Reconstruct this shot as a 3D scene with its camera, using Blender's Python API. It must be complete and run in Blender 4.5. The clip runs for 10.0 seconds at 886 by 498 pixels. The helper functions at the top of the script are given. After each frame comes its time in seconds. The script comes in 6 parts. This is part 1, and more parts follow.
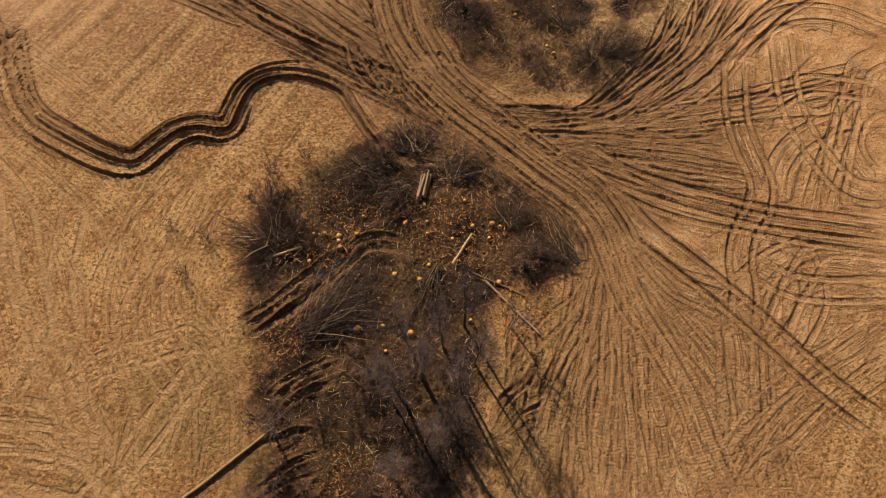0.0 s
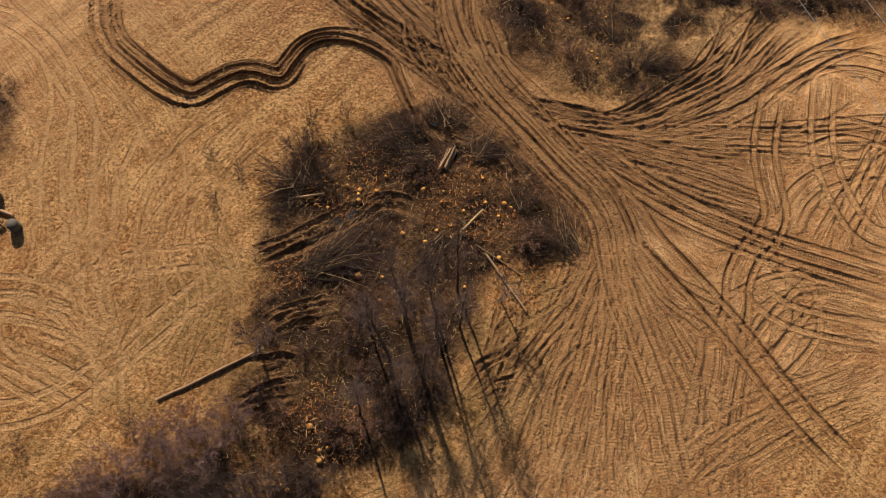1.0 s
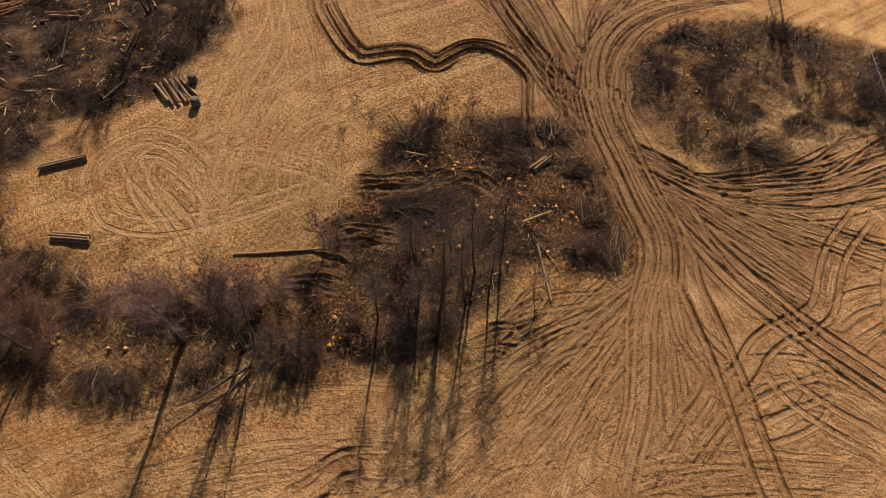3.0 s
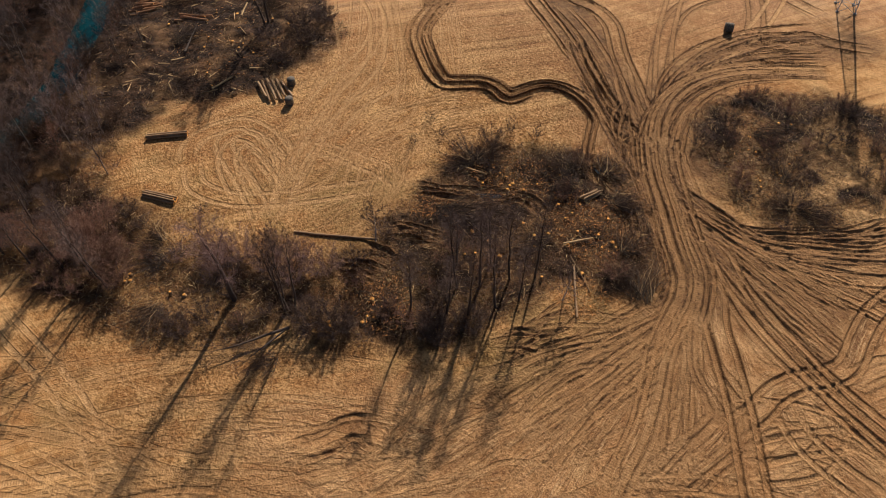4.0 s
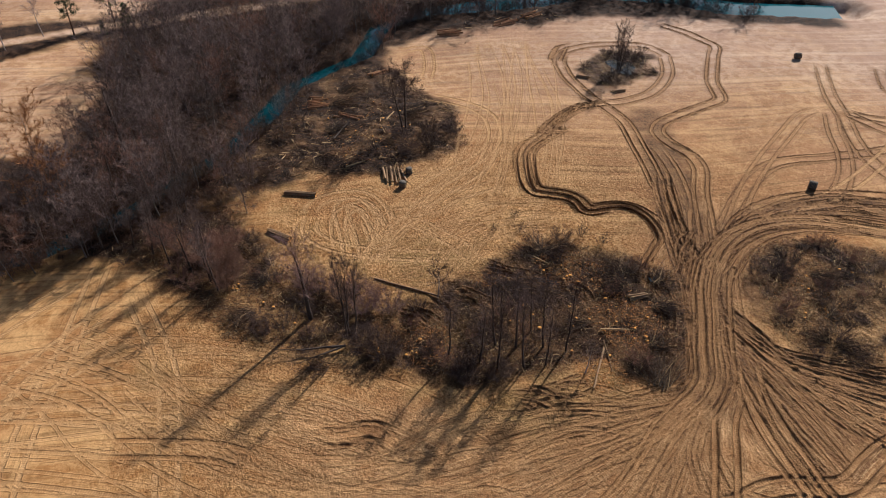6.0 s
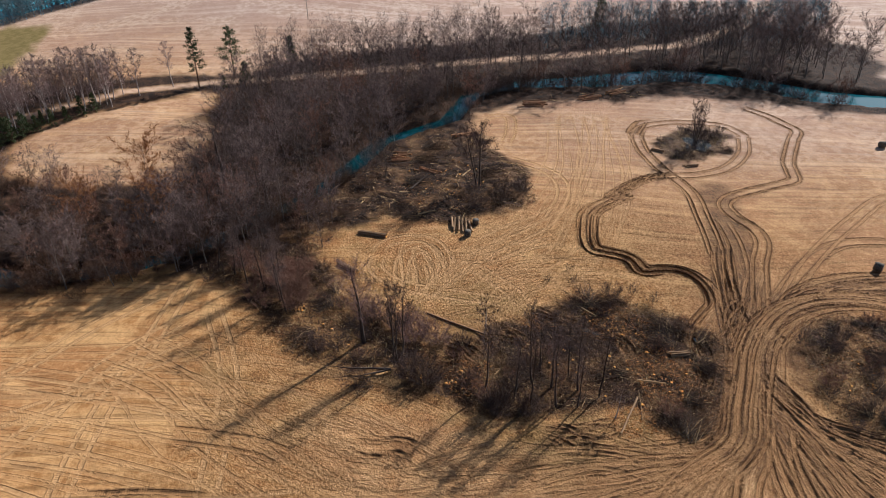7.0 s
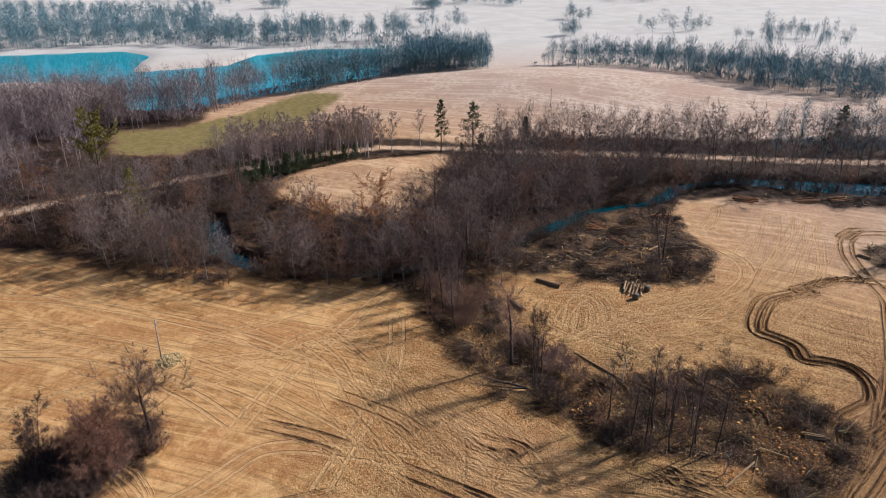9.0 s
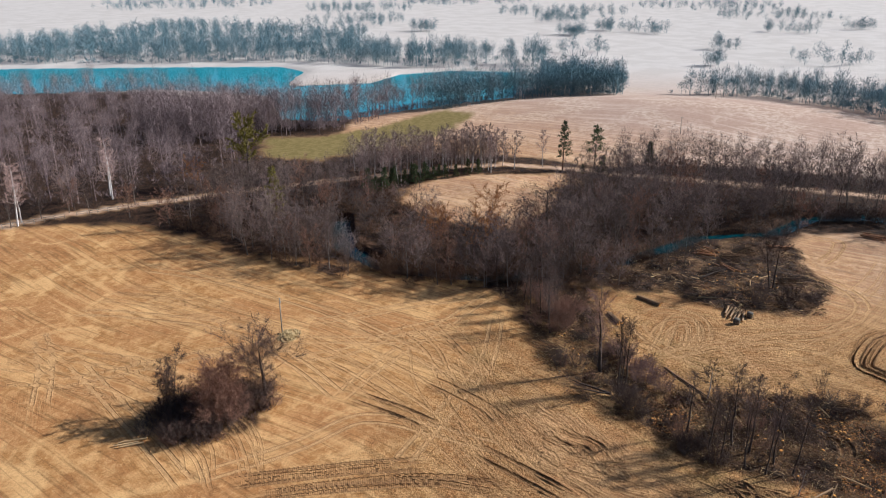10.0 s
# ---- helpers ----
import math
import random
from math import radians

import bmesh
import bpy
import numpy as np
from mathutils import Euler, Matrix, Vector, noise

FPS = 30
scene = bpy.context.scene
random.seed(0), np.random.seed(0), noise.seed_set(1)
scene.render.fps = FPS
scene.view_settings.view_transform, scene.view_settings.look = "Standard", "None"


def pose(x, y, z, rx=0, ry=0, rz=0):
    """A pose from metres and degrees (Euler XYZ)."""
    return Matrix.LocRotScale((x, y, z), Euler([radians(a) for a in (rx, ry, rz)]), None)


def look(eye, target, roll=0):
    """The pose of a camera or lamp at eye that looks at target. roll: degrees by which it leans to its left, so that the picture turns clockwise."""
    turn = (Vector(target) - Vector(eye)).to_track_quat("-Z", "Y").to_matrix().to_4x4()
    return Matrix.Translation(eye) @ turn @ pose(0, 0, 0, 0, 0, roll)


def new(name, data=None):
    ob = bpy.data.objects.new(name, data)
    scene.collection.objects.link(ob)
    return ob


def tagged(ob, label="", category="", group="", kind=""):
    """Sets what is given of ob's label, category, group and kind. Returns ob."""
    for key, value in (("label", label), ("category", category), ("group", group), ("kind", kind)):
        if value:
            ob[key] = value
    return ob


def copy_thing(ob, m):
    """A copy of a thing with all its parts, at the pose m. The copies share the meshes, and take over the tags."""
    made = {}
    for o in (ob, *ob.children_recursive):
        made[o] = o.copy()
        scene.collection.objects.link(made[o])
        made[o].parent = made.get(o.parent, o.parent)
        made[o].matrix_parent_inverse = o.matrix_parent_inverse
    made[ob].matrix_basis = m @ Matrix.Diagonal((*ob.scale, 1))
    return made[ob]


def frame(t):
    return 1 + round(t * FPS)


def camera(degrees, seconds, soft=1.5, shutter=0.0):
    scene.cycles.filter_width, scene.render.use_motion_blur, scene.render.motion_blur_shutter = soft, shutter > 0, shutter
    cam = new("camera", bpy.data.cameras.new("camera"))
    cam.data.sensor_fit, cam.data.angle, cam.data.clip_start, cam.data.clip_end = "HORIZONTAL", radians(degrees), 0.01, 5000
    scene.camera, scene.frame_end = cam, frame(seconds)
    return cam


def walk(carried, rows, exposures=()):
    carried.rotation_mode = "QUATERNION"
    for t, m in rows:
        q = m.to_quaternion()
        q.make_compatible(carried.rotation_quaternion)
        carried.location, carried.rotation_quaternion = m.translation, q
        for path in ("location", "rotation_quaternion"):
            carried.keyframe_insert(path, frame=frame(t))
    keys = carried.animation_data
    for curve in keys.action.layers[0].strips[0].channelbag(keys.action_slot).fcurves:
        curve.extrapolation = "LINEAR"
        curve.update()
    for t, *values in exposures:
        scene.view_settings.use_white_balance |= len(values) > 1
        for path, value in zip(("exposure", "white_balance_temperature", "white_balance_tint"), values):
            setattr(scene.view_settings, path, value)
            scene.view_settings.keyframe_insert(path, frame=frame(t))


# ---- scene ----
cam = camera(62.72, 10.0, soft=1.1)
PATH = [  # seconds, place, tilt from straight down, lean, heading
    (0, (0.000, 0.001, 59.980), 22.694, 1.706, -1.706),
    (0.5, (2.786, -2.849, 60.306), 23.465, 0.866, 4.307),
    (1, (5.889, -5.861, 60.921), 24.836, 0.294, 11.123),
    (1.5, (9.199, -8.668, 61.270), 26.556, -0.342, 17.888),
    (2, (12.946, -11.542, 61.653), 28.530, -0.775, 24.790),
    (2.5, (17.025, -14.080, 61.879), 30.677, -1.404, 31.183),
    (2.7, (18.764, -15.037, 61.990), 31.710, -1.624, 33.606),
    (3.8, (28.724, -19.614, 61.389), 38.341, -1.485, 45.943),
    (4, (30.565, -20.181, 61.388), 39.466, -1.470, 48.021),
    (4.5, (35.355, -21.084, 61.430), 42.381, -1.657, 52.473),
    (5, (40.498, -21.571, 61.463), 45.847, -1.670, 56.196),
    (5.5, (45.336, -21.615, 61.433), 49.175, -1.684, 59.849),
    (5.7, (47.335, -21.586, 61.445), 50.540, -1.620, 61.355),
    (6.8, (57.886, -19.901, 61.039), 57.736, -1.082, 70.636),
    (7, (59.689, -19.449, 60.804), 58.876, -1.182, 72.510),
    (7.5, (64.079, -17.829, 60.169), 61.458, -1.114, 77.400),
    (8, (68.726, -15.917, 59.638), 63.738, -0.948, 82.585),
    (8.5, (72.991, -13.843, 59.392), 65.405, -0.850, 87.616),
    (9, (77.291, -11.467, 59.194), 66.794, -0.658, 93.231),
    (9.5, (81.031, -8.921, 59.023), 67.827, -0.469, 98.571),
    (10, (85.010, -5.959, 58.976), 68.765, -0.186, 104.223),
]
walk(cam, [(t, Matrix.Translation(p) @ pose(0, 0, 0, 0, 0, head) @ pose(0, 0, 0, tilt) @ pose(0, 0, 0, 0, 0, lean))
           for t, p, tilt, lean, head in PATH],
     exposures=[(0.0, 0.44, 6650, 14), (4.0, 0.44, 6250, 13), (5.5, 0.46, 5800, 12), (7.5, 0.57, 5400, 10), (10.0, 0.61, 5300, 8)])

# ---- sky and sun ----
SUN_AZ, SUN_EL = math.atan2(-0.49, 0.87), radians(30)
world = bpy.data.worlds.new("sky")
scene.world = world
world.use_nodes = True
sky = world.node_tree.nodes.new("ShaderNodeTexSky")
sky.sky_type, sky.sun_disc = "NISHITA", False
sky.sun_elevation, sky.sun_rotation = SUN_EL, SUN_AZ
sky.air_density, sky.dust_density, sky.ozone_density = 1.0, 1.5, 1.5
world.node_tree.links.new(sky.outputs[0], world.node_tree.nodes["Background"].inputs[0])
world.node_tree.nodes["Background"].inputs[1].default_value = 0.046
sun = new("sun", bpy.data.lights.new("sun", "SUN"))
sun.data.energy, sun.data.angle, sun.data.color = 5.0, radians(0.53), (1.0, 0.91, 0.77)
sun.matrix_world = look((math.sin(SUN_AZ) * 200, math.cos(SUN_AZ) * 200, 200 * math.tan(SUN_EL)), (0, 0, 0))


# ---- materials ----
def nodes_of(name, rough=0.9, spec=0.2):
    m = bpy.data.materials.new(name)
    m.use_nodes = True
    nt = m.node_tree
    b = nt.nodes["Principled BSDF"]
    b.inputs["Roughness"].default_value = rough
    b.inputs["Specular IOR Level"].default_value = spec
    return m, nt, b


def node(nt, kind, **kw):
    n = nt.nodes.new(kind)
    for k, v in kw.items():
        n.inputs[k.replace("_", " ")].default_value = v
    return n


def noise_tex(nt, scale, detail=4.0, rough=0.6, coords=None, distortion=0.0):
    n = node(nt, "ShaderNodeTexNoise", Scale=scale, Detail=detail, Roughness=rough, Distortion=distortion)
    if coords is not None:
        nt.links.new(coords, n.inputs["Vector"])
    return n.outputs["Fac"]


def ramp(nt, fac, a, b):
    n = nt.nodes.new("ShaderNodeMapRange")
    n.inputs["From Min"].default_value, n.inputs["From Max"].default_value = a, b
    nt.links.new(fac, n.inputs["Value"])
    return n.outputs["Result"]


def mixed(nt, fac, a, b):
    n = nt.nodes.new("ShaderNodeMix")
    n.data_type = "RGBA"
    for sock, v in ((n.inputs["Factor"], fac), (n.inputs["A"], a), (n.inputs["B"], b)):
        if isinstance(v, (int, float)):
            sock.default_value = v
        elif isinstance(v, tuple):
            sock.default_value = (*v, 1)
        else:
            nt.links.new(v, sock)
    return n.outputs["Result"]


def math_node(nt, op, a, b):
    n = nt.nodes.new("ShaderNodeMath")
    n.operation, n.use_clamp = op, op == "NONE"
    for sock, v in zip(n.inputs, (a, b)):
        if isinstance(v, (int, float)):
            sock.default_value = v
        else:
            nt.links.new(v, sock)
    return n.outputs[0]


def rough_mat(name, c1, c2, scale=3.0, rough=0.9, bump=0.02, fine=25.0, per_object=0.0, spec=0.2):
    """A matt material: two colours mixed at a coarse and a fine scale, with relief."""
    m, nt, b = nodes_of(name, rough, spec)
    pos = nt.nodes.new("ShaderNodeTexCoord").outputs["Object"]
    f = ramp(nt, noise_tex(nt, scale, 4, 0.65, pos), 0.3, 0.7)
    col = mixed(nt, f, c1, c2)
    g = noise_tex(nt, fine, 3, 0.6, pos)
    col = mixed(nt, math_node(nt, "MULTIPLY", ramp(nt, g, 0.45, 0.75), 0.5), col, tuple(0.45 * v for v in c1))
    if per_object:
        info = nt.nodes.new("ShaderNodeObjectInfo").outputs["Random"]
        hsv = node(nt, "ShaderNodeHueSaturation")
        nt.links.new(ramp_to(nt, info, 1 - per_object, 1 + per_object), hsv.inputs["Value"])
        nt.links.new(col, hsv.inputs["Color"])
        col = hsv.outputs["Color"]
    nt.links.new(col, b.inputs["Base Color"])
    if bump:
        bn = node(nt, "ShaderNodeBump", Strength=0.6, Distance=bump)
        nt.links.new(g, bn.inputs["Height"])
        nt.links.new(bn.outputs[0], b.inputs["Normal"])
    return m


def ramp_to(nt, fac, lo, hi):
    n = nt.nodes.new("ShaderNodeMapRange")
    n.inputs["To Min"].default_value, n.inputs["To Max"].default_value = lo, hi
    nt.links.new(fac, n.inputs["Value"])
    return n.outputs["Result"]


GRASS_A, GRASS_B, GRASS_C = (0.36, 0.168, 0.054), (0.50, 0.262, 0.098), (0.38, 0.170, 0.062)
GRASS_LIGHT, GRASS_DARK, GRASS_RED = (0.67, 0.39, 0.16), (0.13, 0.062, 0.021), (0.34, 0.145, 0.048)


def ground_material():
    """Dry grass, bare soil, mud, woodland litter, green crop, pale stubble and haze-greyed far fields, mixed by the
    surface's own maps.
    """
    m, nt, b = nodes_of("ground_cover", 0.95, 0.12)
    pos = nt.nodes.new("ShaderNodeTexCoord").outputs["Object"]

    def layer(name):
        n = nt.nodes.new("ShaderNodeAttribute")
        n.attribute_name = name
        return n.outputs["Fac"]

    def part_of(fac, lo, hi, gain):
        return math_node(nt, "MULTIPLY", ramp(nt, fac, lo, hi), gain)

    def lines(across, along, scale=1.0, detail=4.0):
        """Noise drawn out along the way that the wheels went."""
        n = nt.nodes.new("ShaderNodeCombineXYZ")
        for sock, v, k in ((n.inputs[0], across_at, across), (n.inputs[1], along_at, along)):
            q = nt.nodes.new("ShaderNodeMath")
            q.operation = "MULTIPLY"
            nt.links.new(v, q.inputs[0])
            q.inputs[1].default_value = k
            nt.links.new(q.outputs[0], sock)
        return noise_tex(nt, scale, detail, 0.65, n.outputs[0], 0.15)

    across_at, along_at, worked, calm = layer("across"), layer("along"), layer("worked"), layer("calm")
    def about_half(fac):
        """The lines die out where two ways of driving meet."""
        return math_node(nt, "ADD", math_node(nt, "MULTIPLY", math_node(nt, "SUBTRACT", fac, 0.5), calm), 0.5)

    def both(fac, lo, hi, base, gain):
        """A pattern that is faint on untouched land and strong where wheels have been."""
        return math_node(nt, "MULTIPLY", ramp(nt, fac, lo, hi), math_node(nt, "ADD", math_node(nt, "MULTIPLY", worked, gain), base))

    big = noise_tex(nt, 0.05, 4, 0.55, pos, 0.4)
    mid = noise_tex(nt, 0.5, 4, 0.55, pos, 0.6)
    fine = noise_tex(nt, 2.4, 4, 0.6, pos, 0.3)
    tiny = noise_tex(nt, 9.0, 3, 0.6, pos)
    streak = about_half(lines(2.3, 0.09, 1.0, 3.0))
    hair = about_half(lines(5.5, 0.35, 1.0, 3.0))
    tuft = noise_tex(nt, 3.0, 5, 0.68, pos, 0.4)
    grass = mixed(nt, ramp(nt, mid, 0.42, 0.58), GRASS_A, GRASS_B)
    grass = mixed(nt, part_of(big, 0.45, 0.58, 0.7), grass, GRASS_C)
    clump = noise_tex(nt, 1.1, 3, 0.55, pos, 1.2)
    broad = noise_tex(nt, 0.13, 4, 0.6, pos, 1.0)
    grass = mixed(nt, part_of(broad, 0.53, 0.64, 0.65), grass, GRASS_RED)
    grass = mixed(nt, part_of(broad, 0.47, 0.35, 0.75), grass, GRASS_LIGHT)
    grass = mixed(nt, math_node(nt, "MULTIPLY", layer("reddish"), 0.6), grass, (0.31, 0.155, 0.070))
    grass = mixed(nt, part_of(clump, 0.54, 0.64, 0.25), grass, GRASS_DARK)
    grass = mixed(nt, part_of(clump, 0.45, 0.36, 0.35), grass, GRASS_LIGHT)
    turned = nt.nodes.new("ShaderNodeMapping")
    turned.inputs["Rotation"].default_value = (0, 0, radians(-66))
    drawn = nt.nodes.new("ShaderNodeMapping")
    drawn.inputs["Scale"].default_value = (0.045, 1.0, 0.0)
    nt.links.new(turned.outputs[0], drawn.inputs["Vector"])
    bent = nt.nodes.new("ShaderNodeVectorMath")
    bent.operation = "MULTIPLY_ADD"
    wide_noise = node(nt, "ShaderNodeTexNoise", Scale=0.012, Detail=1.0)
    nt.links.new(pos, wide_noise.inputs["Vector"])
    nt.links.new(wide_noise.outputs["Color"], bent.inputs[0])
    bent.inputs[1].default_value = (26, 26, 0)
    nt.links.new(pos, bent.inputs[2])
    nt.links.new(bent.outputs[0], turned.inputs["Vector"])
    furrow = noise_tex(nt, 0.42, 5, 0.6, drawn.outputs[0], 0.25)
    swath = noise_tex(nt, 1.1, 4, 0.65, drawn.outputs[0], 0.2)
    grass = mixed(nt, part_of(furrow, 0.50, 0.64, 0.6), grass, GRASS_LIGHT)
    grass = mixed(nt, part_of(swath, 0.52, 0.64, 0.55), grass, GRASS_DARK)
    grass = mixed(nt, both(streak, 0.52, 0.62, 0.08, 0.7), grass, GRASS_LIGHT)
    grass = mixed(nt, both(hair, 0.52, 0.62, 0.08, 0.8), grass, GRASS_DARK)
    clods = layer("clods")
    crumb = noise_tex(nt, 5.0, 4, 0.7, pos, 0.4)

    def rougher(fac, lo, hi, base, gain):
        return math_node(nt, "MULTIPLY", ramp(nt, fac, lo, hi), math_node(nt, "ADD", math_node(nt, "MULTIPLY", clods, gain), base))

    grass = mixed(nt, rougher(tuft, 0.52, 0.58, 0.16, 0.5), grass, GRASS_DARK)
    grass = mixed(nt, rougher(tuft, 0.46, 0.39, 0.14, 0.5), grass, GRASS_LIGHT)
    grass = mixed(nt, rougher(crumb, 0.56, 0.64, 0.04, 0.55), grass, (0.10, 0.047, 0.018))
    soil = mixed(nt, ramp(nt, mid, 0.42, 0.58), (0.36, 0.172, 0.066), (0.50, 0.262, 0.108))
    soil = mixed(nt, both(streak, 0.49, 0.57, 0.2, 0.45), soil, (0.14, 0.066, 0.030))
    soil = mixed(nt, part_of(broad, 0.48, 0.36, 0.6), soil, (0.60, 0.345, 0.155))
    soil = mixed(nt, part_of(broad, 0.53, 0.64, 0.5), soil, (0.25, 0.112, 0.046))
    soil = mixed(nt, both(hair, 0.53, 0.60, 0.2, 0.6), soil, (0.74, 0.45, 0.21))
    soil = mixed(nt, part_of(tuft, 0.52, 0.60, 0.5), soil, (0.16, 0.075, 0.036))
    soil = mixed(nt, part_of(tiny, 0.54, 0.62, 0.5), soil, (0.70, 0.41, 0.18))
    soil = mixed(nt, part_of(crumb, 0.55, 0.62, 0.4), soil, (0.085, 0.04, 0.018))
    mud = mixed(nt, ramp(nt, fine, 0.45, 0.55), (0.155, 0.078, 0.034), (0.048, 0.026, 0.015))
    mud = mixed(nt, part_of(hair, 0.53, 0.60, 0.6), mud, (0.33, 0.175, 0.075))
    mud = mixed(nt, part_of(tiny, 0.55, 0.62, 0.5), mud, (0.20, 0.10, 0.045))
    dry = mixed(nt, ramp(nt, fine, 0.42, 0.58), (0.62, 0.375, 0.17), (0.44, 0.245, 0.10))
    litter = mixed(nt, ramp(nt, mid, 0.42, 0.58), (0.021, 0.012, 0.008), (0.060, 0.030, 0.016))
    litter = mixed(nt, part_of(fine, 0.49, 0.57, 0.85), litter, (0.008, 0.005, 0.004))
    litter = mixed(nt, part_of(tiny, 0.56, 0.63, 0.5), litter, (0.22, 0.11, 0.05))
    green = mixed(nt, ramp(nt, mid, 0.42, 0.58), (0.17, 0.125, 0.040), (0.23, 0.165, 0.060))
    moss = mixed(nt, ramp(nt, fine, 0.45, 0.56), (0.10, 0.075, 0.025), (0.25, 0.17, 0.06))
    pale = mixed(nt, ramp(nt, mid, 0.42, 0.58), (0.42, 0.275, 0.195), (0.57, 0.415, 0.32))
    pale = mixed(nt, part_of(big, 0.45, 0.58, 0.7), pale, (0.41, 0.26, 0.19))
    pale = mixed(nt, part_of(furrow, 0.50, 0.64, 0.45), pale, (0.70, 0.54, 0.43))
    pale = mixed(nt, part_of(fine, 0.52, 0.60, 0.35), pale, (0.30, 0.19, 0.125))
    # distant fields: haze put into the colour, growing with distance
    far_haze = mixed(nt, ramp(nt, big, 0.42, 0.58), (0.52, 0.452, 0.40), (0.575, 0.505, 0.452))
    ridge = mixed(nt, ramp(nt, fine, 0.42, 0.58), (0.36, 0.17, 0.06), (0.56, 0.31, 0.13))
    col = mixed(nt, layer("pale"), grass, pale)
    col = mixed(nt, layer("far_haze"), col, far_haze)
    col = mixed(nt, layer("moss"), col, moss)
    col = mixed(nt, layer("soil"), col, soil)
    col = mixed(nt, layer("green"), col, green)
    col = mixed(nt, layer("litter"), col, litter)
    col = mixed(nt, layer("dry"), col, dry)
    col = mixed(nt, layer("ridge"), col, ridge)
    col = mixed(nt, layer("mud"), col, mud)
    # wheel marks: a smooth pressed floor between two torn edges
    side_at, force = layer("rut_side"), layer("rut_force")
    ragged = math_node(nt, "ADD", side_at, math_node(nt, "MULTIPLY", math_node(nt, "SUBTRACT", tuft, 0.5), 0.9))
    floor_of = math_node(nt, "MULTIPLY", ramp(nt, ragged, 1.08, 0.88), force)
    edge_of = math_node(nt, "MULTIPLY", math_node(nt, "MULTIPLY", ramp(nt, ragged, 0.85, 1.1), ramp(nt, ragged, 1.6, 1.2)), force)
    col = mixed(nt, math_node(nt, "MULTIPLY", floor_of, 0.35), col, (0.50, 0.262, 0.105))
    # shadow lines along the rut edges, painted in as a dark colour
    col = mixed(nt, math_node(nt, "MULTIPLY", edge_of, 0.65), col, (0.105, 0.050, 0.021))
    # tyre lugs across the wheel marks
    lug = nt.nodes.new("ShaderNodeTexWave")
    lug.wave_type, lug.bands_direction = "BANDS", "X"
    lug.inputs["Scale"].default_value, lug.inputs["Distortion"].default_value = 1.0, 1.2
    vec = nt.nodes.new("ShaderNodeCombineXYZ")
    q = node(nt, "ShaderNodeMath")
    q.operation = "MULTIPLY"
    nt.links.new(along_at, q.inputs[0])
    q.inputs[1].default_value = 1.2
    nt.links.new(q.outputs[0], vec.inputs[0])
    nt.links.new(across_at, vec.inputs[1])
    nt.links.new(vec.outputs[0], lug.inputs["Vector"])
    tread = math_node(nt, "MULTIPLY", math_node(nt, "MULTIPLY", lug.outputs["Fac"], layer("tread")), 0.07)
    h = math_node(nt, "ADD", rougher(tuft, 0.0, 1.0, 0.12, 0.72), rougher(tiny, 0.0, 1.0, 0.04, 0.12))
    col = mixed(nt, math_node(nt, "MULTIPLY", math_node(nt, "MULTIPLY", ramp(nt, lug.outputs["Fac"], 0.45, 0.75), floor_of), 0.4), col, (0.16, 0.078, 0.033))
    nt.links.new(col, b.inputs["Base Color"])
    h = math_node(nt, "ADD", h, tread)
    h = math_node(nt, "ADD", h, math_node(nt, "SUBTRACT", math_node(nt, "MULTIPLY", edge_of, 0.16), math_node(nt, "MULTIPLY", floor_of, 0.16)))
    h = math_node(nt, "ADD", h, math_node(nt, "MULTIPLY", math_node(nt, "MULTIPLY", crumb, clods), 0.35))
    h = math_node(nt, "ADD", h, math_node(nt, "MULTIPLY", math_node(nt, "MULTIPLY", streak, worked), 0.45))
    h = math_node(nt, "ADD", h, math_node(nt, "MULTIPLY", math_node(nt, "MULTIPLY", hair, worked), 0.25))
    bn = node(nt, "ShaderNodeBump", Strength=1.0, Distance=0.45)
    nt.links.new(h, bn.inputs["Height"])
    nt.links.new(bn.outputs[0], b.inputs["Normal"])
    return m


def water_material(name, tint, ripple=0.25):
    m, nt, b = nodes_of(name, 0.04, 0.5)
    b.inputs["Base Color"].default_value = (*tint, 1)
    b.inputs["IOR"].default_value = 1.33
    pos = nt.nodes.new("ShaderNodeTexCoord").outputs["Object"]
    bn = node(nt, "ShaderNodeBump", Strength=ripple, Distance=0.02)
    nt.links.new(noise_tex(nt, 1.5, 3, 0.5, pos), bn.inputs["Height"])
    nt.links.new(bn.outputs[0], b.inputs["Normal"])
    return m


GROUND = ground_material()
WATER = water_material("stream_water", (0.003, 0.040, 0.050))
# lighter than the stream: sky glints put into the base colour
RIVER = water_material("sky_tinted_river_water", (0.015, 0.10, 0.12), 0.15)
# bright sky reflection is partly painted into the lake's cyan base colour
LAKE = water_material("sky_tinted_lake_water", (0.025, 0.30, 0.37), 0.06)
PUDDLE = water_material("puddle_water", (0.03, 0.04, 0.045))
BARK = rough_mat("grey_brown_bark", (0.06, 0.043, 0.034), (0.11, 0.08, 0.062), 2.0, bump=0.01, per_object=0.25)
TWIG = rough_mat("bare_twigs", (0.070, 0.043, 0.034), (0.120, 0.075, 0.058), 0.5, bump=0, per_object=0.3)
TWIG_GREY = rough_mat("grey_brown_twigs", (0.098, 0.064, 0.052), (0.155, 0.103, 0.084), 0.5, bump=0, per_object=0.25)
TWIG_RED = rough_mat("reddish_twigs", (0.19, 0.098, 0.066), (0.27, 0.145, 0.095), 0.5, bump=0, per_object=0.25)
TWIG_RUST = rough_mat("rusty_twigs", (0.30, 0.13, 0.05), (0.38, 0.18, 0.07), 0.5, bump=0, per_object=0.2)
